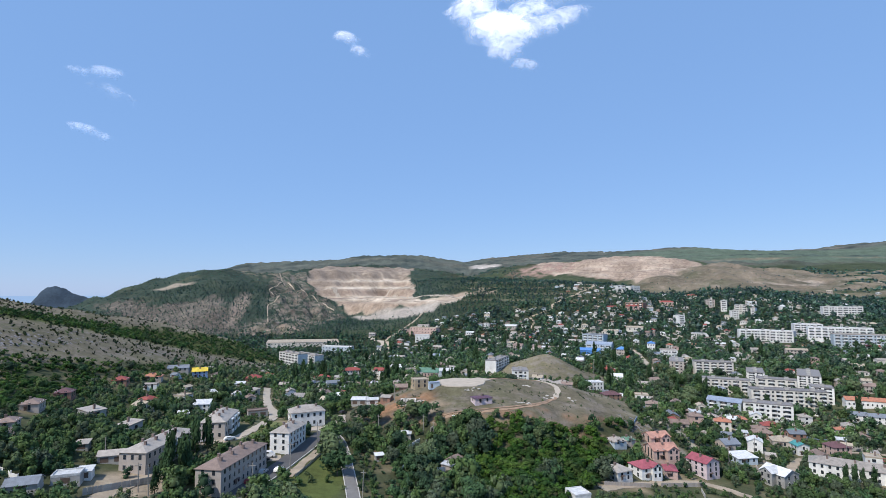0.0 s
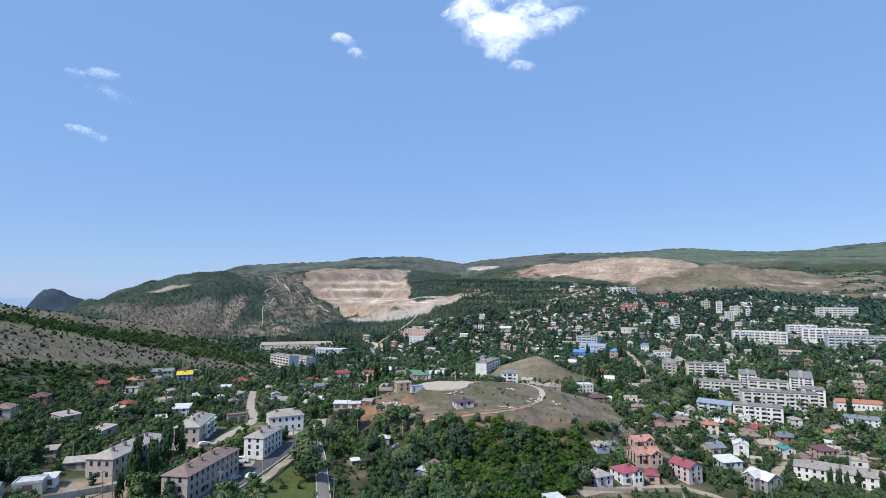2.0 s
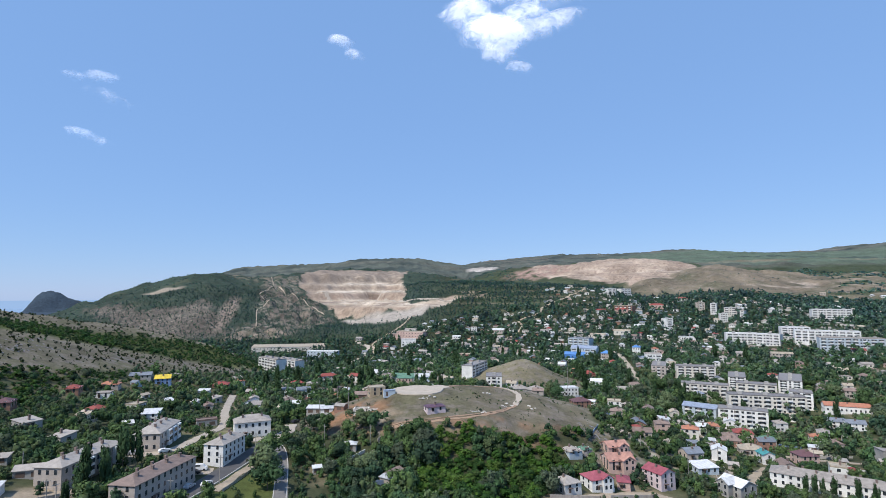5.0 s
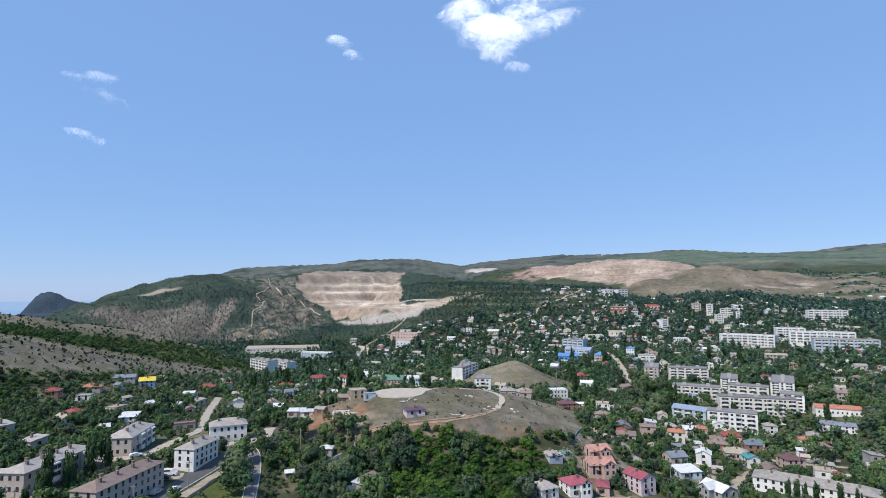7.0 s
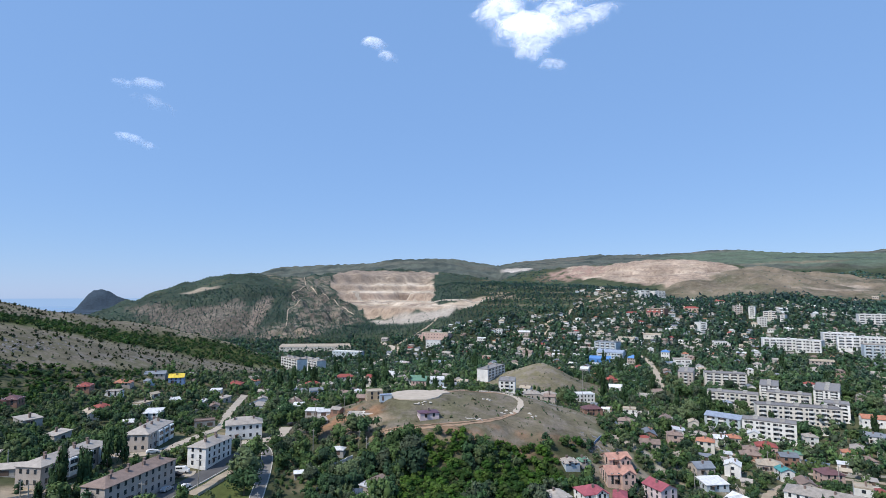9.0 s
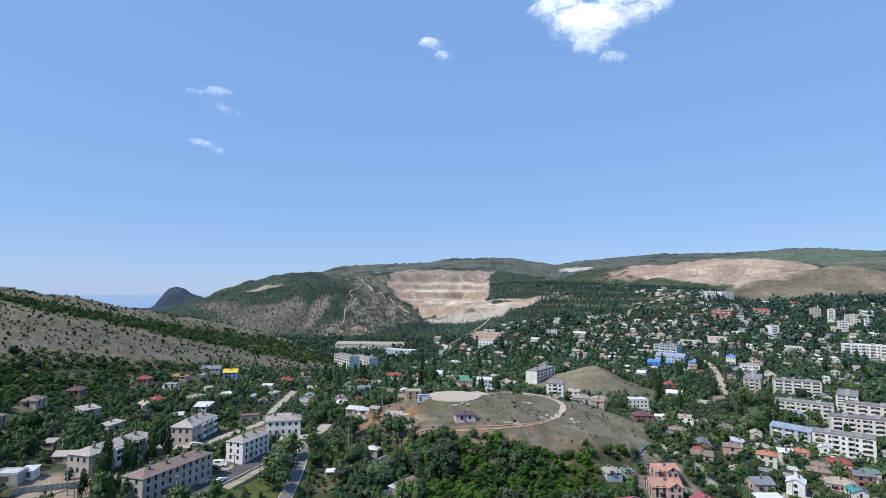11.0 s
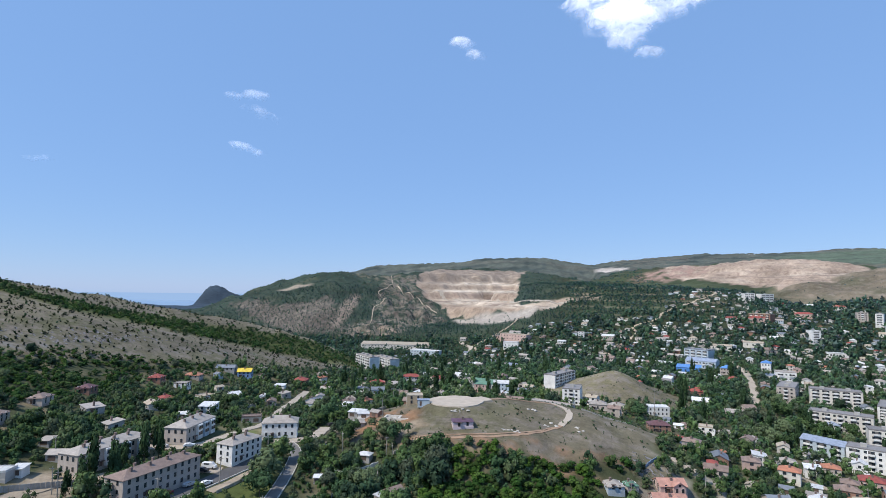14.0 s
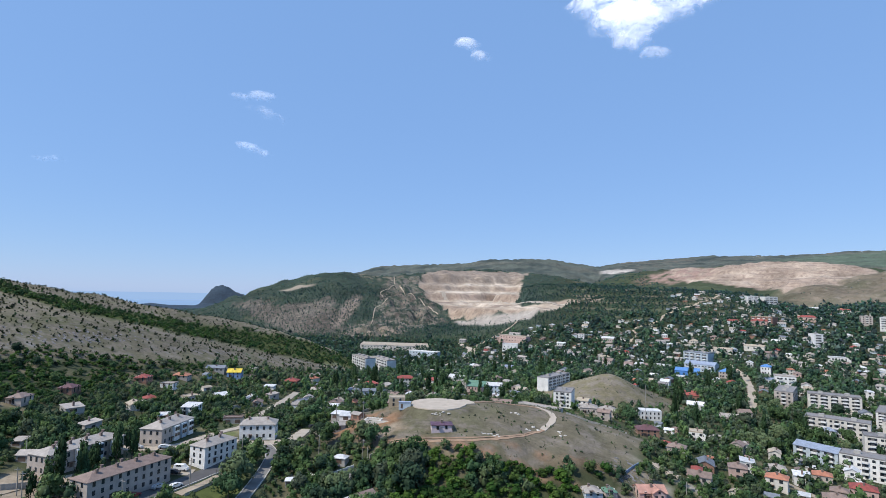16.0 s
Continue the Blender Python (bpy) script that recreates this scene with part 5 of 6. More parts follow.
def sheet_fence(x0, y0, x1, y1, h, mat, label):
    n = max(2, int(math.hypot(x1 - x0, y1 - y0) / 1.2))
    root = new("fence")
    root.matrix_basis = pose(x0, y0, 0, 0, 0, math.degrees(math.atan2(y1 - y0, x1 - x0)))
    u = math.hypot(x1 - x0, y1 - y0) / n
    bm = bmesh.new()
    box(bm, 0.03, u - 0.03, -0.03, 0.03, -1.0, h)
    me = mesh_of("panel", bm, mat)
    for i in range(n):
        ob = link("panel", me, root)
        ob.location = (i * u, 0.04 * (i % 2), ground_z(x0 + (x1 - x0) * (i + 0.5) / n, y0 + (y1 - y0) * (i + 0.5) / n))
    tagged(root, label, "fence")


sheet_fence(-8, 195, 3, 199, 2.0, FENCE_BLUE, "blue corrugated sheet fence among bushes")
sheet_fence(7.2, 196, 9.5, 183, 1.6, WALL["white"], "pale slatted fence along a garden path")
sheet_fence(-100, 152, -88, 168, 2.0, CONCRETE, "grey concrete panel fence beside the yard")
sheet_fence(-49.8, 184, -45.4, 208, 1.0, CONCRETE, "low pale concrete wall by the street")
sheet_fence(66, 309, 95, 318, 0.9, CONCRETE, "long low pale wall behind the hill")
sheet_fence(60, 204, 80, 209, 1.6, WALL["tan"], "tan garden wall before the houses")
sheet_fence(84, 211, 104, 217, 1.6, WALL["tan"], "tan garden wall before the houses")


# ---- the rest of the town: small houses in gardens ----
def blocked(x, y, spare):
    """True where a building, a road or the bare hills are in the way."""
    x, y = np.atleast_1d(np.asarray(x, float)), np.atleast_1d(np.asarray(y, float))
    keep = np.array([k[:2] + k[3:] for k in KEEP_OUT])
    line = np.concatenate([np.stack([rx[::2], ry[::2], np.full(len(rx[::2]), hw)], -1) for rx, ry, hw in ROADS])
    bad = np.zeros(x.shape, bool)
    for i in range(0, len(x), 4000):
        px, py = x[i:i + 4000, None], y[i:i + 4000, None]
        k = keep[np.hypot(keep[:, 0] - px.mean(), keep[:, 1] - py.mean()) < np.hypot(np.ptp(px), np.ptp(py)) + 90]
        dx, dy = px - k[:, 0], py - k[:, 1]
        b = ((np.abs(dx * k[:, 2] + dy * k[:, 3]) < k[:, 4] + spare) & (np.abs(-dx * k[:, 3] + dy * k[:, 2]) < k[:, 5] + spare)).any(1)
        l = line[np.hypot(line[:, 0] - px.mean(), line[:, 1] - py.mean()) < np.hypot(np.ptp(px), np.ptp(py)) + 30]
        b |= ((px - l[:, 0]) ** 2 + (py - l[:, 1]) ** 2 < (l[:, 2] + spare + 0.8) ** 2).any(1)
        bad[i:i + 4000] = b
    bad |= bald(x, y) < 1.03
    bad |= bump(x, y, 90, 480, 58, 52) < 0.95
    return bad


FAR = bmesh.new()
FAR_MATS = [WALL[k] for k in PAINT] + [ROOF[k] for k in COVER] + [GLASS]


def far_house(x, y, yaw, w, d, h, roof, wall, cover):
    """A small distant house: walls, pitched roof and dark windows, joined with its neighbours."""
    wi, ri = list(PAINT).index(wall), len(PAINT) + list(COVER).index(cover)
    z = ground_z(x, y) - 0.5
    bm = bmesh.new()
    box(bm, -w / 2, w / 2, -d / 2, d / 2, -3, h, wi)
    for u in (-0.28, 0.0, 0.28):
        box(bm, u * w - 0.6, u * w + 0.6, -d / 2 - 0.05, -d / 2 + 0.1, h * 0.35, h * 0.75, len(FAR_MATS) - 1)
    n = len(bm.faces)
    if roof == "flat":
        box(bm, -w / 2 - 0.3, w / 2 + 0.3, -d / 2 - 0.3, d / 2 + 0.3, h, h + 0.4, ri)
    else:
        k = 0.0 if roof == "gable" else d / 2
        a, b = (-w / 2 - 0.4 + k, 0, h + d * 0.24), (w / 2 + 0.4 - k, 0, h + d * 0.24)
        X, Y = w / 2 + 0.4, d / 2 + 0.4
        for p in ([(-X, -Y, h), (X, -Y, h), b, a], [(X, Y, h), (-X, Y, h), a, b], [(X, -Y, h), (X, Y, h), b], [(-X, Y, h), (-X, -Y, h), a]):
            slab(bm, p, 0.15)
        bm.faces.ensure_lookup_table()
        for f in bm.faces[n:]:
            f.material_index = ri
    bm.transform(pose(x, y, z, 0, 0, yaw))
    tmp = bpy.data.meshes.new("tmp")
    bm.to_mesh(tmp)
    bm.free()
    FAR.from_mesh(tmp)
    bpy.data.meshes.remove(tmp)
    KEEP_OUT.append((x, y, 8, math.cos(radians(yaw)), math.sin(radians(yaw)), w / 2 + 1.5, d / 2 + 1.5))


# roofs that stand out in the town
far_house(41, 816, -12, 11.9, 7.0, 3.4, "gable", "white", "white")
far_house(70, 846, -12, 6.8, 7.0, 3.4, "hip", "white", "grey")
far_house(58, 771, -20, 20.4, 7.8, 5.6, "gable", "white", "grey")
far_house(97, 758, 5, 15.3, 7.8, 3.4, "hip", "cream", "tan")
far_house(124, 772, -28, 13.6, 7.8, 3.4, "hip", "white", "red")
far_house(126, 831, -20, 6.8, 7.0, 3.4, "gable", "white", "grey")
far_house(106, 786, -28, 15.3, 7.0, 3.4, "gable", "grey", "grey")
building(94, 686, -20, 7.6, 8.5, 5.6, "gable", "grey", "slate", 2, sides=(0, 3), pitch=3.2, panes="wide", open_front=False)
building(121, 693, -12, 9.3, 7.6, 5.6, "gable", "grey", "grey", 2, sides=(0, 3), pitch=3.2, panes="wide", open_front=False)
far_house(172, 808, 5, 11.9, 7.8, 3.4, "gable", "white", "grey")
far_house(172, 854, -28, 8.5, 7.0, 3.4, "gable", "white", "white")
far_house(198, 828, 5, 8.5, 7.0, 3.4, "hip", "white", "grey")
far_house(212, 801, -20, 10.2, 7.8, 3.4, "hip", "cream", "tan")
far_house(238, 809, -28, 10.2, 7.8, 3.4, "hip", "pink", "brown")
far_house(232, 749, -20, 25.5, 7.8, 5.6, "gable", "cream", "tan")
building(171, 718, -28, 20.4, 6.8, 5.6, "gable", "grey", "grey", 2, sides=(0, 3), pitch=3.2, panes="wide", open_front=False)
far_house(279, 878, 5, 17.0, 8.6, 5.6, "gable", "white", "red")
far_house(309, 863, -12, 25.5, 9.5, 5.6, "hip", "pink", "red")
far_house(334, 1013, -28, 22.1, 9.5, 5.6, "flat", "white", "white")
far_house(370, 1026, 5, 20.4, 11.2, 5.6, "flat", "white", "grey")
far_house(377, 899, -28, 22.1, 9.5, 5.6, "hip", "pink", "red")
far_house(492, 1196, -20, 20.4, 8.6, 5.6, "gable", "white", "white")
far_house(445, 953, -28, 17.0, 9.5, 5.6, "hip", "white", "red")
far_house(281, 725, 5, 17.0, 8.6, 5.6, "gable", "tan", "brown")
far_house(271, 756, -28, 22.1, 7.8, 5.6, "gable", "cream", "tan")
far_house(301, 726, -28, 11.9, 7.8, 3.4, "gable", "white", "white")
far_house(342, 714, -20, 20.4, 8.6, 5.6, "flat", "white", "white")
building(248, 614, -20, 15.3, 6.8, 3.4, "gable", "white", "bluegrey", 1, sides=(0, 3), pitch=3.2, panes="wide", open_front=False)
building(293, 669, -28, 8.5, 6.8, 3.4, "gable", "white", "grey", 1, sides=(0, 3), pitch=3.2, panes="wide", open_front=False)
building(162, 540, -28, 9.3, 6.0, 3.4, "gable", "tan", "red", 1, sides=(0, 3), pitch=3.2, panes="wide", open_front=False)
building(172, 528, -28, 7.6, 5.1, 3.4, "gable", "white", "white", 1, sides=(0, 3), pitch=3.2, panes="wide", open_front=False)
building(46, 659, -28, 11.0, 6.8, 3.4, "flat", "white", "grey", 1, sides=(0, 3), pitch=3.2, panes="wide", open_front=False)
far_house(-49, 856, -12, 22.1, 8.6, 5.6, "flat", "pink", "grey")
building(19, 753, -12, 13.6, 6.8, 3.4, "hip", "tan", "red", 1, sides=(0, 3), pitch=3.2, panes="wide", open_front=False)
building(-4, 625, -28, 15.3, 7.6, 5.6, "gable", "white", "bluegrey", 2, sides=(0, 3), pitch=3.2, panes="wide", open_front=False)
building(-56, 699, -28, 17.0, 6.8, 3.4, "gable", "white", "grey", 1, sides=(0, 3), pitch=3.2, panes="wide", open_front=False)
far_house(-94, 796, -28, 9.3, 7.8, 3.4, "gable", "white", "slate")
building(-7, 757, -28, 13.6, 6.8, 3.4, "gable", "grey", "grey", 1, sides=(0, 3), pitch=3.2, panes="wide", open_front=False)
far_house(26, 786, 5, 6.0, 6.1, 3.4, "gable", "white", "grey")
far_house(-114, 868, -12, 10.2, 7.8, 3.4, "gable", "grey", "grey")
far_house(-31, 866, -20, 18.7, 7.8, 5.6, "gable", "white", "grey")
far_house(508, 792, -12, 17.0, 8.6, 5.6, "flat", "white", "white")
far_house(487, 843, 5, 13.6, 7.8, 3.4, "gable", "white", "white")
far_house(430, 803, -28, 11.9, 7.8, 3.4, "gable", "cream", "tan")
far_house(384, 781, -28, 8.5, 7.8, 3.4, "hip", "white", "red")
building(402, 550, -12, 7.6, 6.8, 3.4, "hip", "tan", "brown", 1, sides=(0, 3), pitch=3.2, panes="wide", open_front=False)
building(395, 526, -20, 7.6, 6.8, 3.4, "gable", "white", "grey", 1, sides=(0, 3), pitch=3.2, panes="wide", open_front=False)
building(335, 616, -12, 15.3, 6.8, 3.4, "gable", "tan", "brown", 1, sides=(0, 3), pitch=3.2, panes="wide", open_front=False)
building(356, 609, -12, 13.6, 6.8, 3.4, "gable", "cream", "grey", 1, sides=(0, 3), pitch=3.2, panes="wide", open_front=False)
building(382, 581, -20, 20.4, 6.8, 5.6, "gable", "tan", "tan", 2, sides=(0, 3), pitch=3.2, panes="wide", open_front=False)
building(414, 508, -12, 10.2, 6.8, 3.4, "gable", "cream", "grey", 1, sides=(0, 3), pitch=3.2, panes="wide", open_front=False)
building(440, 550, -20, 11.9, 7.6, 5.6, "gable", "white", "red", 2, sides=(0, 3), pitch=3.2, panes="wide", open_front=False)
building(385, 474, -12, 7.6, 6.8, 3.4, "hip", "tan", "brown", 1, sides=(0, 3), pitch=3.2, panes="wide", open_front=False)

town_rng = random.Random(11)
QUARTERS = [  # centre, half sizes, turn, houses
    (-115, 330, 75, 130, 10, 22), (-60, 470, 90, 80, 0, 34), (165, 290, 60, 45, -20, 26), (215, 330, 80, 45, -30, 22), (-10, 600, 150, 120, 0, 50), (150, 600, 120, 90, 0, 52), (330, 560, 130, 110, -20, 44),
    (110, 800, 180, 120, 0, 150), (320, 790, 150, 130, 0, 125), (-90, 760, 110, 110, 0, 22), (340, 970, 140, 120, 0, 105), (470, 1090, 150, 100, 0, 75), (490, 720, 110, 160, -20, 84), (120, 390, 60, 40, -20, 8), (600, 900, 150, 170, 0, 95), (800, 1000, 160, 120, 0, 60), (420, 430, 110, 90, -20, 12), (1700, 3500, 800, 120, 0, 30)]
HOUSE_LOOKS = [("gable", "white", "grey"), ("hip", "white", "grey"), ("gable", "tan", "grey"), ("gable", "white", "white"), ("mono", "white", "white"), ("hip", "tan", "brown"), ("gable", "tan", "brown"), ("hip", "white", "red"), ("gable", "brick", "slate"), ("gable", "white", "slate"), ("hip", "pink", "brown"), ("flat", "white", "tan"), ("gable", "cream", "tan"), ("mono", "grey", "grey"), ("hip", "cream", "orange"), ("flat", "cream", "grey"), ("gable", "white", "tan"), ("gable", "paleblue", "slate")]
for qx, qy, rx, ry, turn, count in QUARTERS:
    made = tries = 0
    while made < count and tries < count * 12:
        tries += 1
        a, r = town_rng.uniform(0, 6.283), math.sqrt(town_rng.random())
        u, v = r * rx * math.cos(a), r * ry * math.sin(a)
        c, s = math.cos(radians(turn)), math.sin(radians(turn))
        x, y = qx + u * c - v * s, qy + u * s + v * c
        if blocked(x, y, 4.5)[0] or (-112 < x < -25 and y < 295):
            continue
        roof, wall, cover = town_rng.choice(HOUSE_LOOKS)
        k = 1.0 if y < 560 else 1.1
        small = town_rng.random() < 0.35
        w, d = (town_rng.uniform(3.5, 5.5), town_rng.uniform(3, 4.5)) if small else (town_rng.uniform(6, 9.5) * k, town_rng.uniform(5.5, 7.5) * k)
        levels = 1 if small or x < -60 or town_rng.random() < 0.7 else 2
        turn_by = town_rng.choice((-20, 70)) + town_rng.uniform(-14, 14)
        KEEP = (x, y, turn_by, w, d, (2.3 if small else 2.9) + 2.0 * (levels - 1), roof, wall, cover)
        made += 1
        if math.hypot(x, y) > 740:
            pale = town_rng.random()
            far_house(*KEEP[:5], KEEP[5] * 0.72, roof, wall, cover if pale < 0.45 else ("grey" if pale < 0.75 else "tan" if pale < 0.87 else "white"))
            continue
        building(x, y, turn_by, w, d, (2.3 if small else 2.8) + 2.4 * (levels - 1), roof, wall, cover, levels, "shed" if small else "house", chimneys=0 if small or y > 450 else 1, sides=() if small else ((0, 1, 3) if y < 420 else (0, 3)), pitch=3.2, panes="wide", open_front=False)

tagged(link("far_houses", mesh_of("far_houses", FAR, FAR_MATS)), "many small distant houses with grey and red roofs", "houses", kind="stuff")

# sheds half hidden in the gardens below the hill
for x, y, yaw, w, d, h, roof, wall, cover in ((-8, 214, 10, 5, 4, 2.4, "mono", "grey", "grey"), (4, 205, 60, 6, 4, 2.6, "gable", "grey", "brown"), (-16, 228, 0, 5, 4, 2.5, "hip", "grey", "white"), (-24, 205, 20, 3, 2.5, 2.2, "mono", "grey", "white"), (-34, 262, 30, 6, 5, 2.6, "mono", "grey", "grey"), (-28, 270, -20, 5, 4, 2.5, "gable", "brick", "grey"), (-36, 275, 10, 6, 4, 2.5, "mono", "white", "white"), (-44, 285, 0, 8, 5, 2.8, "mono", "grey", "white"), (2, 200, 70, 4, 4, 2.4, "mono", "tan", "white")):
    building(x, y, yaw, w, d, h, roof, wall, cover, 1, "shed", sides=(), open_front=False)


# low walls between the garden plots
def garden_wall(x, y, yaw, length, tall, mat, label):
    bm = bmesh.new()
    steps = max(2, int(length / 2.5))
    u = length / steps
    for k in range(steps):
        px, py = x + math.cos(radians(yaw)) * (k + 0.5) * u, y + math.sin(radians(yaw)) * (k + 0.5) * u
        z = ground_z(px, py)
        box(bm, k * u, (k + 1) * u - 0.02, -0.12, 0.12, z - 1.0, z + tall)
        box(bm, (k + 1) * u - 0.22, (k + 1) * u - 0.02, -0.17, 0.17, z - 1.0, z + tall + 0.18)
        KEEP_OUT.append((px, py, 2, math.cos(radians(yaw)), math.sin(radians(yaw)), u / 2 + 0.3, 1.1))
    ob = link("garden_wall", mesh_of("garden_wall", bm, mat))
    ob.matrix_basis = pose(x, y, 0, 0, 0, yaw)
    tagged(ob, label, "wall", "garden walls")


wall_rng = random.Random(77)
WALL_LOOKS = [(CONCRETE, "grey concrete garden wall among bushes"), (WALL["tan"], "grey-tan stone garden wall between plots"), (WALL["white"], "whitewashed low garden wall between plots"), (FENCE_BLUE, "blue-grey sheet garden wall among bushes")]
for gx, gy, rx, ry, count in ((165, 280, 75, 50, 40), (110, 215, 40, 14, 8), (-70, 330, 60, 60, 26), (-20, 225, 22, 35, 10), (-118, 165, 12, 14, 5), (-40, 280, 15, 20, 8)):
    made = 0
    while made < count:
        x, y = gx + wall_rng.uniform(-rx, rx), gy + wall_rng.uniform(-ry, ry)
        yaw, length = wall_rng.choice((-20, 70)) + wall_rng.uniform(-12, 12), wall_rng.uniform(5, 14)
        ends = [(x + math.cos(radians(yaw)) * length * f, y + math.sin(radians(yaw)) * length * f) for f in (0, 0.5, 1)]
        made += 1
        if blocked([p[0] for p in ends], [p[1] for p in ends], 0.6).any() or min(area(p[0], p[1], GROVE_PLAN) > -4 for p in ends):
            continue
        mat, label = wall_rng.choice(WALL_LOOKS)
        garden_wall(x, y, yaw, length, wall_rng.uniform(0.9, 1.7), mat, label)


# ---- trees and scrub ----
def foliage(name, rough=0.75):
    def build(nt, b):
        at = nt.nodes.new("ShaderNodeAttribute")
        at.attribute_name = "tint"
        info = nt.nodes.new("ShaderNodeObjectInfo")
        ramp = nt.nodes.new("ShaderNodeMapRange")
        ramp.inputs["To Min"].default_value, ramp.inputs["To Max"].default_value = 0.8, 1.2
        nt.links.new(info.outputs["Random"], ramp.inputs["Value"])
        mul = nt.nodes.new("ShaderNodeVectorMath")
        mul.operation = "SCALE"
        nt.links.new(at.outputs["Color"], mul.inputs[0])
        nt.links.new(ramp.outputs[0], mul.inputs["Scale"])
        nt.links.new(mul.outputs[0], b.inputs["Base Color"])
        b.inputs["Roughness"].default_value = rough
        b.inputs["Specular IOR Level"].default_value = 0.06
        glow = nt.nodes.new("ShaderNodeBsdfTranslucent")
        nt.links.new(mul.outputs[0], glow.inputs["Color"])
        mix = nt.nodes.new("ShaderNodeMixShader")
        mix.inputs[0].default_value = 0.05
        nt.links.new(b.outputs[0], mix.inputs[1])
        nt.links.new(glow.outputs[0], mix.inputs[2])
        nt.links.new(mix.outputs[0], nt.nodes["Material Output"].inputs["Surface"])
    return material(name, build)


LEAVES = foliage("leaves")
BARK = plain("bark", (0.12, 0.095, 0.07), 0.95)


def crown_shape(seed, leaves, lobes, leaf, slim=1.0):
    """Leaf sprays (one three-cornered piece each) on the outside of several lobes; about 1 high and 1 wide, foot at 0."""
    r = np.random.RandomState(seed)
    c = r.normal(0, 0.22, (lobes, 3)) * (slim, slim, 1.0)
    c[:, 2] = np.linspace(0.22, 0.78, lobes) + r.normal(0, 0.05, lobes)
    size = (0.20 + 0.12 * r.rand(lobes)) * np.where(c[:, 2] > 0.65, 0.85, 1.1)
    which = r.randint(0, lobes, leaves)
    n = r.normal(0, 1, (leaves, 3))
    n[:, 2] = n[:, 2] * 0.9 + 0.25
    n /= np.linalg.norm(n, axis=1)[:, None]
    p = c[which] + n * (size[which] * (0.85 + 0.3 * r.rand(leaves)))[:, None] * (slim if slim < 1 else 1, slim if slim < 1 else 1, 1.15)
    p[:, 2] = np.maximum(p[:, 2], 0.04)
    face = n + r.normal(0, 0.35, n.shape)
    face /= np.linalg.norm(face, axis=1)[:, None]
    t = np.cross(face, r.normal(0, 1, n.shape))
    t /= np.linalg.norm(t, axis=1)[:, None]
    b = np.cross(face, t)
    s = leaf * (0.6 + 0.8 * r.rand(leaves))[:, None]
    quad = np.stack([p - t * s - b * s * 0.7, p + t * s - b * s * 0.6, p + t * s * 0.15 + b * s * 1.1], 1)
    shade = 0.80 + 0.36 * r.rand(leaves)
    bend = n * 0.5 + face * 0.5
    bend[:, 2] += 0.15
    bend /= np.linalg.norm(bend, axis=1)[:, None]
    bend = np.repeat(bend[:, None, :], 3, 1)
    # closed body of twigs and leaves inside each lobe, darkened as painted inner shade
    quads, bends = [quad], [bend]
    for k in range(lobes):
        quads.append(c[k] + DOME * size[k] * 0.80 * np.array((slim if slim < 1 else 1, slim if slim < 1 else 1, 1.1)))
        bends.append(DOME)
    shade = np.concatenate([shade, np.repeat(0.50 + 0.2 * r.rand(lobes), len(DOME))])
    return np.concatenate(quads), shade, np.concatenate(bends)


def dome_faces():
    """A low five-sided dome of thirteen triangles."""
    low = [Vector((math.cos(i * 1.2566), math.sin(i * 1.2566), -0.15)) for i in range(5)]
    top = [Vector((0.62 * math.cos(i * 1.2566 + 0.6), 0.62 * math.sin(i * 1.2566 + 0.6), 0.78)) for i in range(5)]
    out = [(top[0], top[i], top[i + 1]) for i in (1, 2, 3)]
    for i in range(5):
        j = (i + 1) % 5
        out += [(low[i], low[j], top[i]), (low[j], top[j], top[i])]
    return np.array([[v[:] for v in f] for f in out])


DOME = dome_faces()


def leaf_mesh(name, quads, tints, bend):
    """quads and outward directions n x 3 x 3, tints n x 3"""
    n = len(quads)
    me = bpy.data.meshes.new(name)
    me.vertices.add(n * 3)
    me.vertices.foreach_set("co", np.ascontiguousarray(quads, np.float32).ravel())
    me.loops.add(n * 3)
    me.loops.foreach_set("vertex_index", np.arange(n * 3, dtype=np.int32))
    me.polygons.add(n)
    me.polygons.foreach_set("loop_start", np.arange(0, n * 3, 3, dtype=np.int32))
    me.update(calc_edges=True)
    at = me.attributes.new("tint", "FLOAT_COLOR", "POINT")
    c = np.ones((n, 3, 4), np.float32)
    c[:, :, :3] = np.asarray(tints)[:, None, :]
    at.data.foreach_set("color", c.ravel())
    me.materials.append(LEAVES)
    me.polygons.foreach_set("use_smooth", np.ones(n, bool))
    me.normals_split_custom_set_from_vertices(np.asarray(bend, np.float32).reshape(-1, 3))
    return me


GREENS = np.array([(0.078, 0.132, 0.052), (0.060, 0.112, 0.052), (0.096, 0.148, 0.056), (0.048, 0.086, 0.050), (0.112, 0.150, 0.074), (0.082, 0.108, 0.068)])


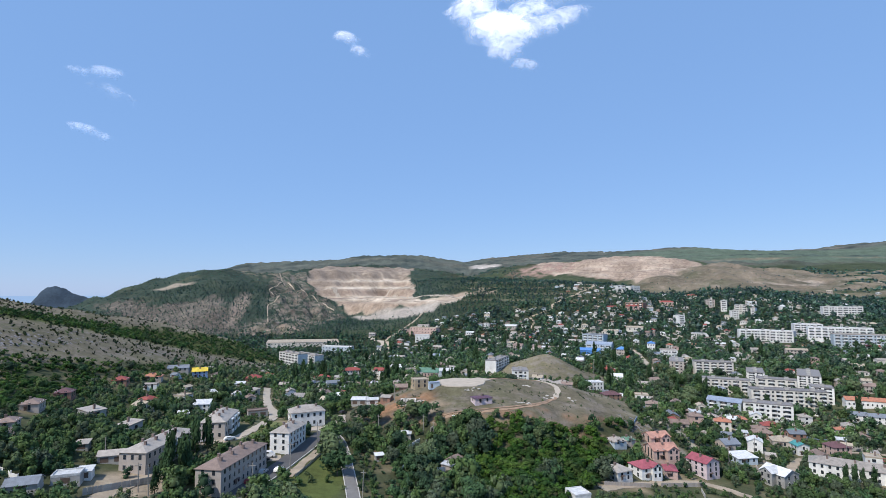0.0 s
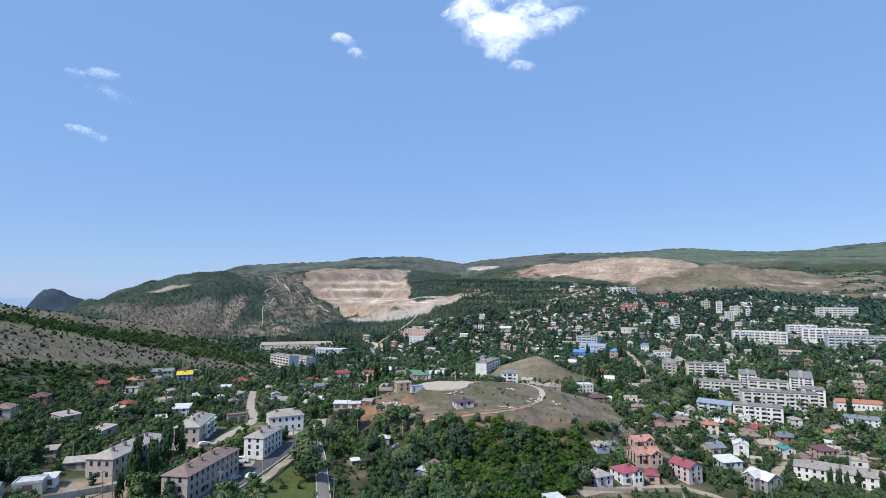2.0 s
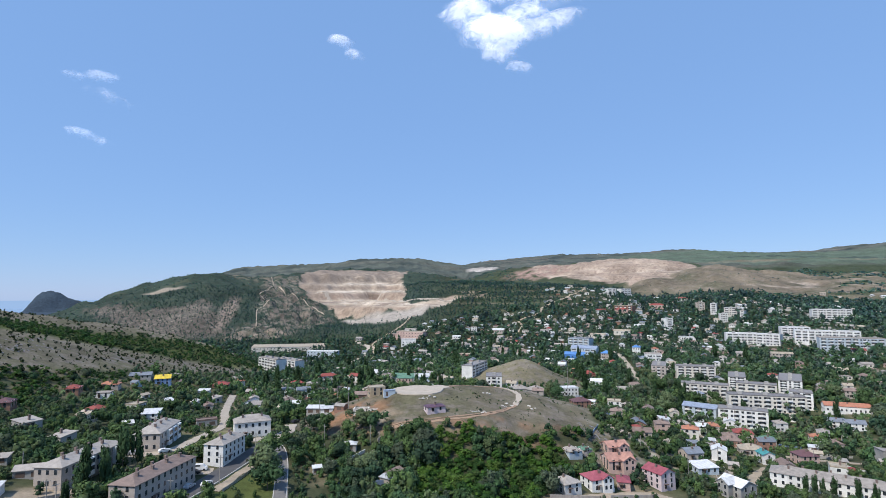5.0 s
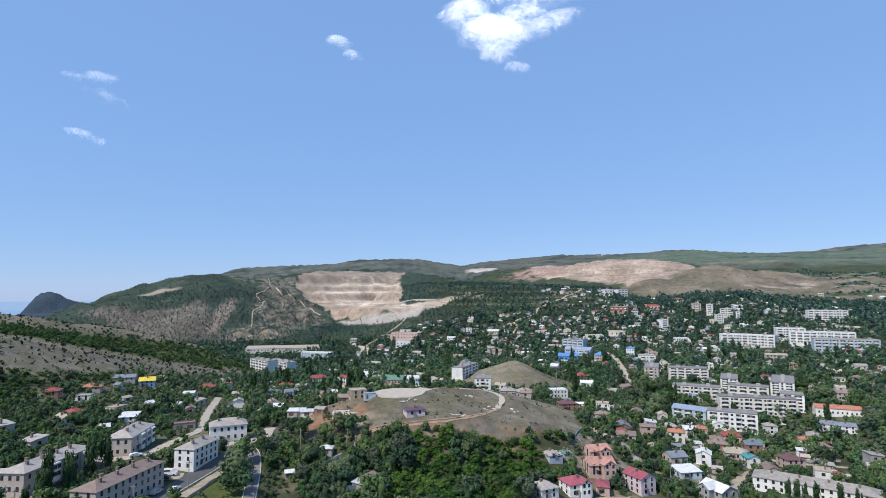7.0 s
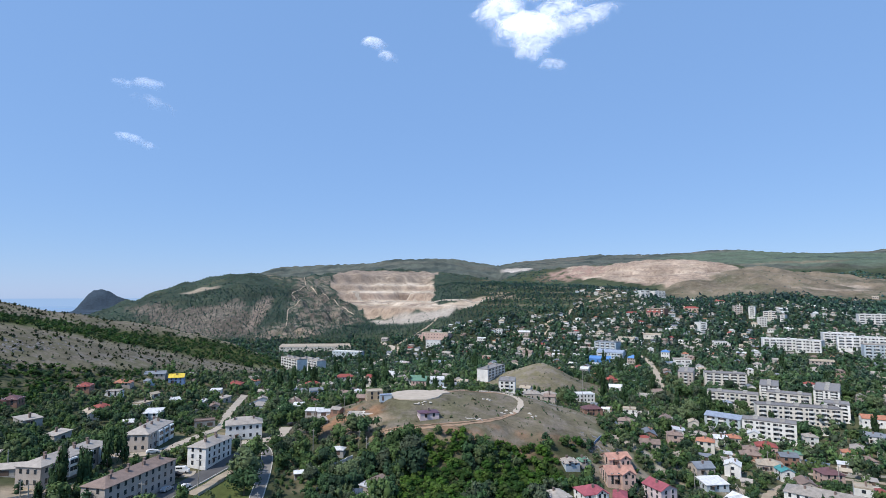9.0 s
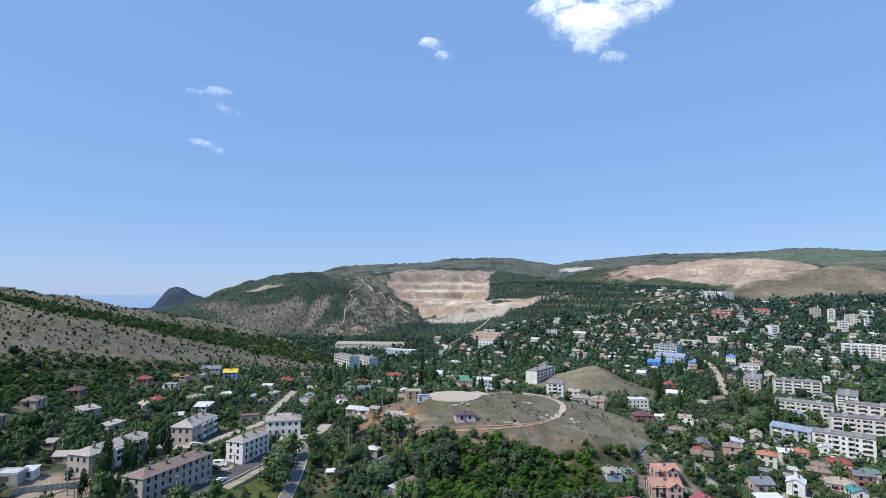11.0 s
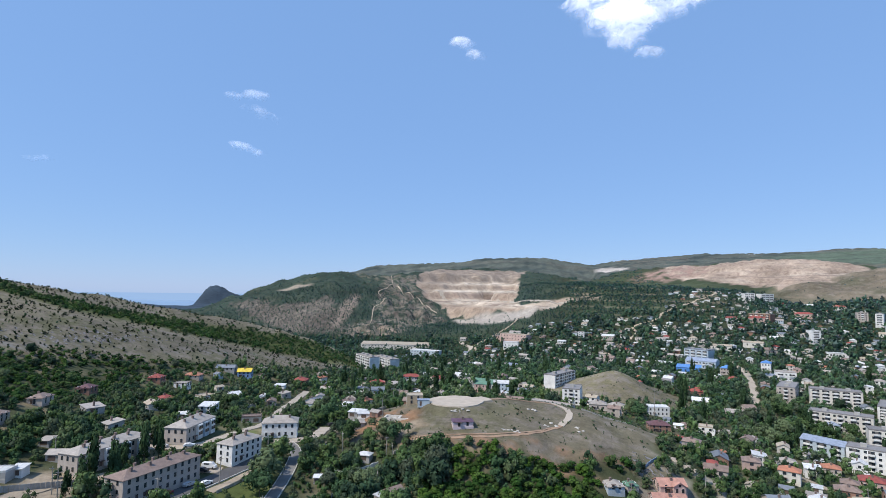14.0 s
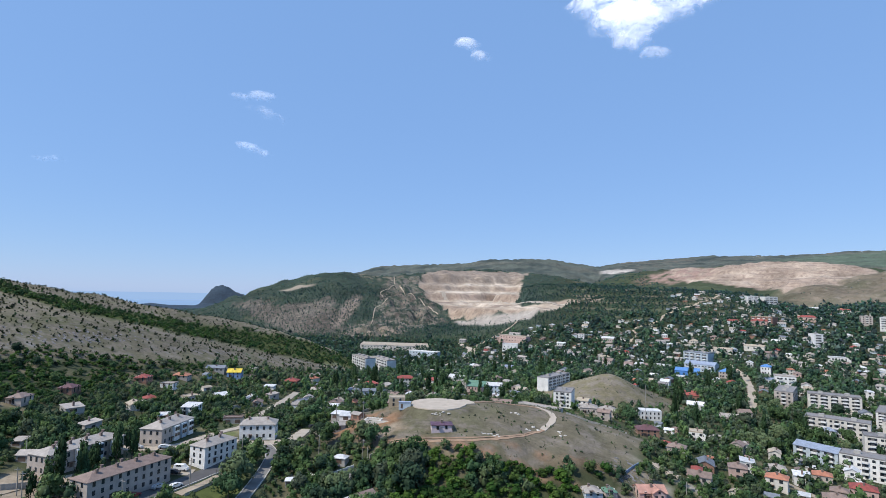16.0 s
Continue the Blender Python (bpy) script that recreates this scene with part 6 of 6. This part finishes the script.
def canopy(name, x, y, wide, tall, leaves, lobes, leaf, tone, seed, label):
    """Many trees or bushes too close to count, as one mesh."""
    r = np.random.RandomState(seed)
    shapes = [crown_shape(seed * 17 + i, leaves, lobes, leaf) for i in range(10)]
    pick = r.randint(0, 10, len(x))
    z = height_at(x, y)
    quads, tints, bends = [], [], []
    base = GREENS[r.randint(0, len(GREENS), len(x))] * (0.8 + 0.4 * r.rand(len(x)))[:, None] * tone
    for k, (q, sh, nb) in enumerate(shapes):
        m = pick == k
        if not m.any():
            continue
        a = r.rand(m.sum()) * 6.283
        ca, sa = np.cos(a), np.sin(a)
        w, h = wide[m], tall[m]
        X = (q[None, ..., 0] * ca[:, None, None] - q[None, ..., 1] * sa[:, None, None]) * w[:, None, None] + x[m][:, None, None]
        Y = (q[None, ..., 0] * sa[:, None, None] + q[None, ..., 1] * ca[:, None, None]) * w[:, None, None] + y[m][:, None, None]
        Z = q[None, ..., 2] * h[:, None, None] + z[m][:, None, None] - 0.1 * h[:, None, None]
        quads.append(np.stack([X, Y, Z], -1).reshape(-1, 3, 3))
        bends.append(np.stack([nb[None, ..., 0] * ca[:, None, None] - nb[None, ..., 1] * sa[:, None, None], nb[None, ..., 0] * sa[:, None, None] + nb[None, ..., 1] * ca[:, None, None], np.repeat(nb[None, ..., 2], m.sum(), 0)], -1).reshape(-1, 3, 3))
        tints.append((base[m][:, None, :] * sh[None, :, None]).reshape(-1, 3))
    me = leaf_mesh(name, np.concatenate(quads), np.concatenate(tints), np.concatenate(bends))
    return tagged(new(name, me), label, "vegetation", kind="stuff")


def scatter(r0, r1, step, seed):
    """Places with uneven gaps over the land ahead, between two distances."""
    r = np.random.RandomState(seed)
    gx, gy = np.meshgrid(np.arange(-r1, r1, step), np.arange(-20, r1, step))
    x = (gx + (r.rand(*gx.shape) - 0.5) * step * 1.1).ravel() + 20
    y = (gy + (r.rand(*gy.shape) - 0.5) * step * 1.1).ravel()
    d, a = np.hypot(x - 20, y), np.degrees(np.arctan2(x - 20, y))
    m = (d > r0) & (d <= r1) & (a > -63) & (a < 50)
    return x[m], y[m], r.rand(m.sum()), r


def grove(x, y):
    """Metres inside the bright young wood below the bare hill."""
    return area(x, y, GROVE_PLAN) + wave(x, y, 18, 53) * 4


def wooded(x, y):
    """How likely a tree stands at a place, and its size against the usual."""
    n1, n2 = wave(x, y, 28, 51), wave(x, y, 90, 52)
    p = np.clip(0.72 + 0.35 * n1 + 0.15 * n2, 0, 1)
    size = 1.0 + 0.25 * n2 + 0.15 * n1
    p, size = np.where(y > 480, np.clip(p + 0.2, 0, 1), p), np.where(y > 480, size * 1.2, size)
    up, belt = west_slope(x, y)
    slope = (up > 0) & (y < 660) & (x < -120)
    scrub = np.clip(0.05 + 0.10 * n1, 0, 1)
    scrub = np.where(belt < 1.0 + 0.25 * n1, 0.92, scrub)
    p = np.where(slope, scrub, p)
    size = np.where(slope, np.where(belt < 1.2, 0.98, 0.36 + 0.12 * n2), size)
    foot = area(x, y, FOOT_PLAN) > -3
    p, size = np.where(foot, 1.0, p), np.where(foot, 0.9, size)
    low_west = (x < -135) & (y > 190) & (y < 620)
    size = np.where(low_west, size * 0.85, size)
    thick = grove(x, y) > 0
    p, size = np.where(thick, 1.0, p), np.where(thick, 1.1, size)
    meadow = (bump(x, y, -43, 184, 10, 22, 8) < 1) | (bump(x, y, -74, 226, 6, 19) < 1) | (bump(x, y, -92, 165, 12, 12) < 1) | (bump(x, y, -22, 262, 19, 12, -20) < 1) | (bump(x, y, -9, 245, 12, 9, 20) < 1)
    p = np.where(meadow, p * 0.06, p)
    rocky = bump(x, y, 98, 250, 14, 16) < 1
    p, size = np.where(rocky, p * 0.95, p), np.where(rocky, 0.75, size)
    # gardens with open plots
    plots = (bump(x, y, 160, 285, 75, 60, -20) < 1) & (n1 > 0.1)
    p, size = np.where(plots, p * 0.9, p), np.where(plots, size * 0.8, size)
    # far land
    q1 = quarry(x, y) < 1.05
    q2 = (area(x, y, EAST_PLAN) > -70) & (y > 1340)
    west = (y > 880) & (x < 40)
    p = np.where(west, np.clip(0.95 - 0.25 * wave(x, y, 70, 31), 0, 0.97), p)
    size = np.where(west, 0.60, size)
    open_rock = np.maximum(area(x, y, SCREE_PLAN), area(x, y, CLIFF_PLAN) - 15 + 30 * wave(x, y, 60, 37))
    p, size = np.where(west & (open_rock > -10 + 12 * n1), 0.74 + 0.2 * n1, p), np.where(west & (open_rock > 0), 0.50, size)
    p = np.where((area(x, y, APRON_PLAN) > -4) | (bump(x, y, -590, 1170, 40, 16, 20) < 1) | (bump(x, y, 40, 1040, 70, 14, 12) < 1), 0.03, p)
    size = np.where((y > 700) & (y < 1000) & (x > 0), size * 1.15, size)
    yards = (bump(x, y, 92, 204, 40, 13, 12) < 1) | (bump(x, y, -87, 228, 11, 40, 4) < 1) | (bump(x, y, -101, 310, 10, 75, 17) < 1) | (bump(x, y, -30, 178, 13, 34, 12) < 1)
    size = np.where(yards, size * 0.5, size)
    te = (y > 930) & (x >= 40) & (x < 330)
    p = np.where(te, np.where(np.sin(height_at(x, y) * 0.55 + wave(x, y, 120, 12)) < 0.55 + 0.6 * wave(x, y, 180, 77), 0.95, 0.12), p)
    size = np.where(te, 0.95, size)
    low = (bump(x, y, 88, 362, 42, 50) < 1) | (bump(x, y, 50, 350, 40, 30) < 1)
    p, size = np.where(low, p * 0.7, p), np.where(low, 0.5, size)
    dry = bump(x, y, 700, 1290, 235, 165, -10) < 1
    brown = (bump(x, y, 980, 1260, 330, 230, -12) < 1) & (wave(x * 0.6, y, 70, 65) > -0.15)
    p, size = np.where(dry & (y > 1100), 0.16, np.where(brown & (y > 1000), 0.22, p)), np.where((dry | brown) & (y > 1000), 0.5, size)
    p = np.where(q1 | q2, 0.0, p)
    return p, size


def plant(name, r0, r1, step, leaves, lobes, leaf, seed, label, tone=1.0, big=5.0):
    x, y, chance, r = scatter(r0, r1, step, seed)
    p, size = wooded(x, y)
    m = chance < p
    x, y, size = x[m], y[m], size[m]
    m = ~blocked(x, y, 0.9)
    x, y, size = x[m], y[m], size[m]
    m = height_at(x, y) > 1
    x, y, size = x[m], y[m], size[m]
    w = big * size * (0.65 + 0.6 * r.rand(len(x)) ** 1.5)
    thick = (grove(x, y) > 0) & (wave(x, y, 26, 54) < 0.38)
    slope, belt = west_slope(x, y)
    lush = thick | ((area(x, y, FOOT_PLAN) > -3) | ((belt < 1.25) & (slope > 0) & (x < -150) & (y < 660)))
    h = w * np.where(lush, 0.68, 0.85 + 0.45 * r.rand(len(x))) * (1.0 if r1 < 800 else 0.95 if r1 < 1400 else 0.7)
    # distance haze put into the leaf colour: less red and green, more blue
    haze_tint = np.clip((np.hypot(x, y) - 350) / 750, 0, 1)[:, None]
    tone = np.where(thick[:, None], np.array([0.66, 0.84, 0.40]), np.where(lush[:, None], np.array([0.74, 0.90, 0.55]), tone * np.array([0.90, 0.94, 0.88]))) * (1 - haze_tint * np.array([0.38, 0.26, -0.35]))
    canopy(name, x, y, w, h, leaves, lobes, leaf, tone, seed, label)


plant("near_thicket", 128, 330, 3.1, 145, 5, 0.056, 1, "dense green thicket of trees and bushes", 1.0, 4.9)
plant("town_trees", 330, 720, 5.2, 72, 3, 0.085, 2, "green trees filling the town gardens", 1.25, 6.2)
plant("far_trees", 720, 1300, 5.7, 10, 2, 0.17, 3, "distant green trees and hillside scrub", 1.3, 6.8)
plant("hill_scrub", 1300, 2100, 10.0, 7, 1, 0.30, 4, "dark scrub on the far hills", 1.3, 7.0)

# low scrub dotted over the dry western slope
x, y, chance, r = scatter(190, 640, 4.2, 8)
up, belt = west_slope(x, y)
m = (up > -2) & (y < 660) & (x < -120) & (chance < 0.55 + 0.30 * wave(x, y, 40, 72) - 0.10 * np.clip(up / 120, 0, 1))
x, y = x[m], y[m]
w = 0.7 + 1.7 * r.rand(len(x)) ** 2
canopy("slope_scrub", x, y, w, w * 1.0, 22, 3, 0.25, np.full((len(x), 3), 0.42), 7, "low dark scrub dotted over the dry slope")

# sparse dots of scrub on the bare hills
dot = np.random.RandomState(9)
x, y = dot.uniform(-40, 130, 2600), dot.uniform(235, 330, 2600)
m = (bald(x, y) < 1.0) & (wave(x, y, 22, 71) > 0.15) & (np.hypot(x - 9, y - 277) > 19)
x2, y2 = dot.uniform(35, 150, 420), dot.uniform(430, 530, 420)
m2 = bump(x2, y2, 90, 480, 58, 52) < 1.0
canopy("hill_tufts", np.concatenate([x[m], x2[m2]]), np.concatenate([y[m], y2[m2]]), 0.3 + 1.3 * dot.uniform(0, 1, m.sum() + m2.sum()) ** 3, 0.25 + 0.9 * dot.uniform(0, 1, m.sum() + m2.sum()) ** 3, 16, 3, 0.26, np.ones((m.sum() + m2.sum(), 3)) * 0.9, 6, "small dark tufts on the dry hillsides")


# single trees near the camera
def trunk_mesh(h, r0, limbs, seed):
    rnd = random.Random(seed)
    bm = bmesh.new()
    bmesh.ops.create_cone(bm, segments=7, radius1=r0, radius2=r0 * 0.5, depth=h + 0.6, cap_ends=True, matrix=Matrix.Translation((0, 0, h / 2 - 0.3)))
    for i in range(limbs):
        a, tilt = rnd.uniform(0, 360), rnd.uniform(25, 55)
        m = Matrix.Translation((0, 0, h * rnd.uniform(0.55, 0.95))) @ Matrix.Rotation(radians(a), 4, "Z") @ Matrix.Rotation(radians(tilt), 4, "Y")
        bmesh.ops.create_cone(bm, segments=5, radius1=r0 * 0.45, radius2=r0 * 0.12, depth=h * 0.8, cap_ends=True, matrix=m @ Matrix.Translation((0, 0, h * 0.38)))
    return mesh_of("trunk", bm, BARK)


def crown_mesh(seed, leaves, lobes, leaf, w, h, foot, colour, slim=1.0):
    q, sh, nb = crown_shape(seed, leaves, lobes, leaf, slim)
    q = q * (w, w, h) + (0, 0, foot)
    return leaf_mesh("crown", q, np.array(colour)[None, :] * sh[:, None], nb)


TREES = []
for i in range(6):
    root = new("deciduous_tree")
    link("trunk", trunk_mesh(3.2, 0.2, 4, i), root)
    link("crown", crown_mesh(200 + i, 700, 10, 0.055, 6.4, 6.0, 1.2, GREENS[i] * (1.0 if i % 3 else 0.75)), root)
    tagged(root, ("broad dark green garden tree with a rounded crown", "light green garden tree with a loose crown", "green broadleaf tree with a full crown")[i % 3], "tree", "garden trees")
    TREES.append(root)
POPLARS = []
for i in range(3):
    root = new("poplar_tree")
    link("trunk", trunk_mesh(4, 0.22, 2, 20 + i), root)
    link("crown", crown_mesh(300 + i, 700, 12, 0.052, 4.6, 13.0, 0.8, np.array((0.036, 0.068, 0.030)), 0.75), root)
    tagged(root, "tall narrow dark green poplar", "tree", "poplars")
    POPLARS.append(root)
used = set()


def stand(kinds, k, x, y, size, turn):
    m = pose(x, y, ground_z(x, y) - 0.1, 0, 0, turn)
    if k not in used and not used.add(k):
        kinds[int(k[1:])].matrix_basis = m @ Matrix.Scale(size, 4)
        return
    ob = copy_thing(kinds[int(k[1:])], m)
    ob.scale = (size, size, size)


for i, (x, y, size) in enumerate(((-88.3, 194, 0.95), (-85.5, 198, 0.85), (-85.7, 170.2, 1.1), (-90.3, 187.6, 0.6), (-84.2, 160, 0.55), (-82.6, 164, 0.75), (-88, 184, 0.6), (-83, 176, 0.9), (166, 226, 0.55), (168.5, 224, 0.6), (171, 222.5, 0.5), (174, 220, 0.6), (180, 216, 0.65), (184, 213, 0.55))):
    stand(POPLARS, "p%d" % (i % 3), x, y, size, i * 67)
grow = random.Random(31)
for i in range(130):
    a, d = radians(grow.uniform(-16, 38)), grow.uniform(400, 780)
    x, y = d * math.sin(a), d * math.cos(a)
    if not blocked(x, y, 1.0)[0]:
        stand(POPLARS, "p%d" % (i % 3), x, y, grow.uniform(0.8, 1.25), grow.uniform(0, 360))
for i, (x, y, size) in enumerate(((-33, 210, 0.8), (-37, 221, 0.8), (-40.8, 198, 1.5), (-36.4, 188, 1.3), (-43.5, 214, 1.3), (13.8, 224, 1.5), (9, 228, 1.4), (16, 216, 1.5), (-14, 243, 1.3), (-8, 240, 1.1), (-19, 240, 1.0), (62.5, 208, 1.2), (-30, 246, 1.2), (-37, 252, 1.0), (99, 396, 1.6), (101, 388, 1.4), (42, 390, 1.5), (50, 388, 1.4), (38, 384, 1.2), (46, 380, 1.2))):
    stand(TREES, "t%d" % (i % 3 * 2 + (i % 2)), x, y, size, i * 71)
for i in range(90):
    x, y = 250 + grow.uniform(-80, 90), 430 + grow.uniform(-80, 110)
    if not blocked(x, y, 1.5)[0]:
        stand(TREES, "t%d" % (i % 6), x, y, grow.uniform(1.0, 1.7), grow.uniform(0, 360))
made = 0
while made < 170:
    a, d = radians(grow.uniform(-46, 40)), grow.uniform(165, 420)
    x, y = 20 + d * math.sin(a), d * math.cos(a)
    p, size = wooded(np.array([x]), np.array([y]))
    if p[0] < 0.5 or size[0] < 0.6 or grove(x, y) > -3 or blocked(x, y, 2.2)[0]:
        continue
    stand(TREES, "t%d" % grow.randrange(6), x, y, grow.uniform(0.6, 1.15) * min(1.1, size[0]), grow.uniform(0, 360))
    made += 1


# ---- sea, distance and clouds ----
def sea_material():
    def build(nt, b):
        # haze over the water is mixed into this pale blue
        b.inputs["Base Color"].default_value = (0.21, 0.31, 0.43, 1)
        b.inputs["Roughness"].default_value = 0.6
        n = nt.nodes.new("ShaderNodeTexNoise")
        n.inputs["Scale"].default_value, n.inputs["Detail"].default_value = 0.02, 4
        geo = nt.nodes.new("ShaderNodeNewGeometry")
        nt.links.new(geo.outputs["Position"], n.inputs["Vector"])
        bp = nt.nodes.new("ShaderNodeBump")
        bp.inputs["Strength"].default_value, bp.inputs["Distance"].default_value = 0.3, 2.0
        nt.links.new(n.outputs[0], bp.inputs["Height"])
        nt.links.new(bp.outputs[0], b.inputs["Normal"])
    return material("sea_water", build)


bm = bmesh.new()
bmesh.ops.create_grid(bm, x_segments=40, y_segments=40, size=1, matrix=Matrix.Translation((-3200, 3000, 0)) @ Matrix.Diagonal((2600, 2600, 1, 1)))
tagged(link("water", mesh_of("water", bm, sea_material())), "calm hazy blue sea beyond the hills", "sea", kind="structure")


# upright glowing strip painted as hazy sea, closing the gap to the horizon
def far_haze():
    def build(nt, b):
        e = nt.nodes.new("ShaderNodeEmission")
        e.inputs[0].default_value = (0.34, 0.51, 0.80, 1)
        nt.links.new(e.outputs[0], nt.nodes["Material Output"].inputs["Surface"])
    return material("hazy_sea_distance", build)


bm = bmesh.new()
arc = [radians(a) for a in range(-75, -14, 3)]
low = [bm.verts.new((4880 * math.sin(a), 4880 * math.cos(a), -10)) for a in arc]
top = [bm.verts.new((4880 * math.sin(a), 4880 * math.cos(a), 62)) for a in arc]
for i in range(len(arc) - 1):
    bm.faces.new([low[i], low[i + 1], top[i + 1], top[i]])
tagged(link("backdrop", mesh_of("backdrop", bm, far_haze())), "hazy blue sea fading into the horizon", "backdrop", kind="structure")


def cloud_material():
    def build(nt, b):
        tex = nt.nodes.new("ShaderNodeNewGeometry")
        n = nt.nodes.new("ShaderNodeTexNoise")
        n.inputs["Scale"].default_value, n.inputs["Detail"].default_value, n.inputs["Roughness"].default_value, n.inputs["Distortion"].default_value = 0.019, 9, 0.64, 0.9
        nt.links.new(tex.outputs["Position"], n.inputs["Vector"])
        at = nt.nodes.new("ShaderNodeAttribute")
        at.attribute_name = "dense"
        s = nt.nodes.new("ShaderNodeMath")
        s.operation = "MULTIPLY_ADD"
        nt.links.new(at.outputs["Fac"], s.inputs[0])
        s.inputs[1].default_value = 0.55
        nt.links.new(n.outputs[0], s.inputs[2])
        r = nt.nodes.new("ShaderNodeMapRange")
        r.interpolation_type = "SMOOTHSTEP"
        r.inputs["To Max"].default_value = 0.86
        r.inputs["From Min"].default_value, r.inputs["From Max"].default_value = 0.62, 1.3
        nt.links.new(s.outputs[0], r.inputs["Value"])
        d, t, clear = nt.nodes.new("ShaderNodeBsdfDiffuse"), nt.nodes.new("ShaderNodeBsdfTranslucent"), nt.nodes.new("ShaderNodeBsdfTransparent")
        d.inputs[0].default_value = t.inputs[0].default_value = (0.76, 0.74, 0.76, 1)
        both, mix = nt.nodes.new("ShaderNodeAddShader"), nt.nodes.new("ShaderNodeMixShader")
        nt.links.new(d.outputs[0], both.inputs[0])
        nt.links.new(t.outputs[0], both.inputs[1])
        nt.links.new(r.outputs[0], mix.inputs[0])
        nt.links.new(clear.outputs[0], mix.inputs[1])
        nt.links.new(both.outputs[0], mix.inputs[2])
        nt.links.new(mix.outputs[0], nt.nodes["Material Output"].inputs["Surface"])
    return material("cloud_vapour", build)


VAPOUR = cloud_material()


def cloud(puffs, tilt, label):
    """A thin fair-weather cloud: softly domed veils, each x, y, z, width, height, turn and density."""
    verts, faces, dense = [], [], []
    for x, y, z, w, h, turn, thick in puffs:
        m = pose(x, y, z, tilt, 0, math.degrees(math.atan2(-x, y))) @ Matrix.Rotation(radians(turn), 4, "Z")
        k0, n = len(verts), 16
        for i in range(n + 1):
            for j in range(n + 1):
                u, v = i / n * 2 - 1, j / n * 2 - 1
                d = u * u + v * v
                verts.append(m @ Vector((u * w, v * h, 0.35 * h * (1 - min(d, 1)))))
                dense.append(thick * max(0, 1 - d))
        for i in range(n):
            for j in range(n):
                a = k0 + i * (n + 1) + j
                faces.append((a, a + n + 1, a + n + 2, a + 1))
    me = bpy.data.meshes.new("cloud")
    me.from_pydata(verts, [], faces)
    me.materials.append(VAPOUR)
    me.attributes.new("dense", "FLOAT", "POINT").data.foreach_set("value", dense)
    me.polygons.foreach_set("use_smooth", [True] * len(faces))
    return tagged(new("cloud", me), label, "cloud", kind="structure")


cloud([(110, 1900, 1130, 120, 110, 25, 1.15), (170, 1895, 1070, 130, 95, 50, 1.15), (225, 1890, 1048, 150, 120, -25, 1.3), (330, 1900, 1065, 150, 80, 12, 1.1), (440, 1910, 1105, 140, 75, 25, 0.95), (215, 1895, 985, 110, 70, -40, 1.0), (298, 1900, 930, 60, 42, -10, 1.15), (200, 1900, 1215, 170, 100, 0, 1.1), (400, 1905, 1200, 190, 90, 0, 0.9), (310, 1897, 1125, 140, 80, 5, 1.0)], 66, "bright white ragged summer cloud in blue sky")
cloud([(-380, 2000, 1082, 66, 44, -15, 0.98), (-322, 2000, 1025, 55, 40, -40, 0.66)], 66, "small white wisp of cloud in blue sky")
cloud([(-1625, 2300, 1078, 62, 38, -10, 0.7), (-1503, 2300, 1070, 95, 48, 0, 0.85), (-1468, 2300, 975, 120, 60, -25, 0.48)], 66, "small white wisps of cloud in blue sky")
cloud([(-2150, 3100, 1066, 105, 50, -10, 0.82), (-2040, 3100, 1020, 100, 44, -25, 0.62)], 66, "small flat white cloud over the mountain")
cloud([(-3800, 2980, 1030, 75, 45, 0, 0.6), (-3660, 2960, 1018, 75, 45, 0, 0.55)], 66, "faint small cloud low in the sky")
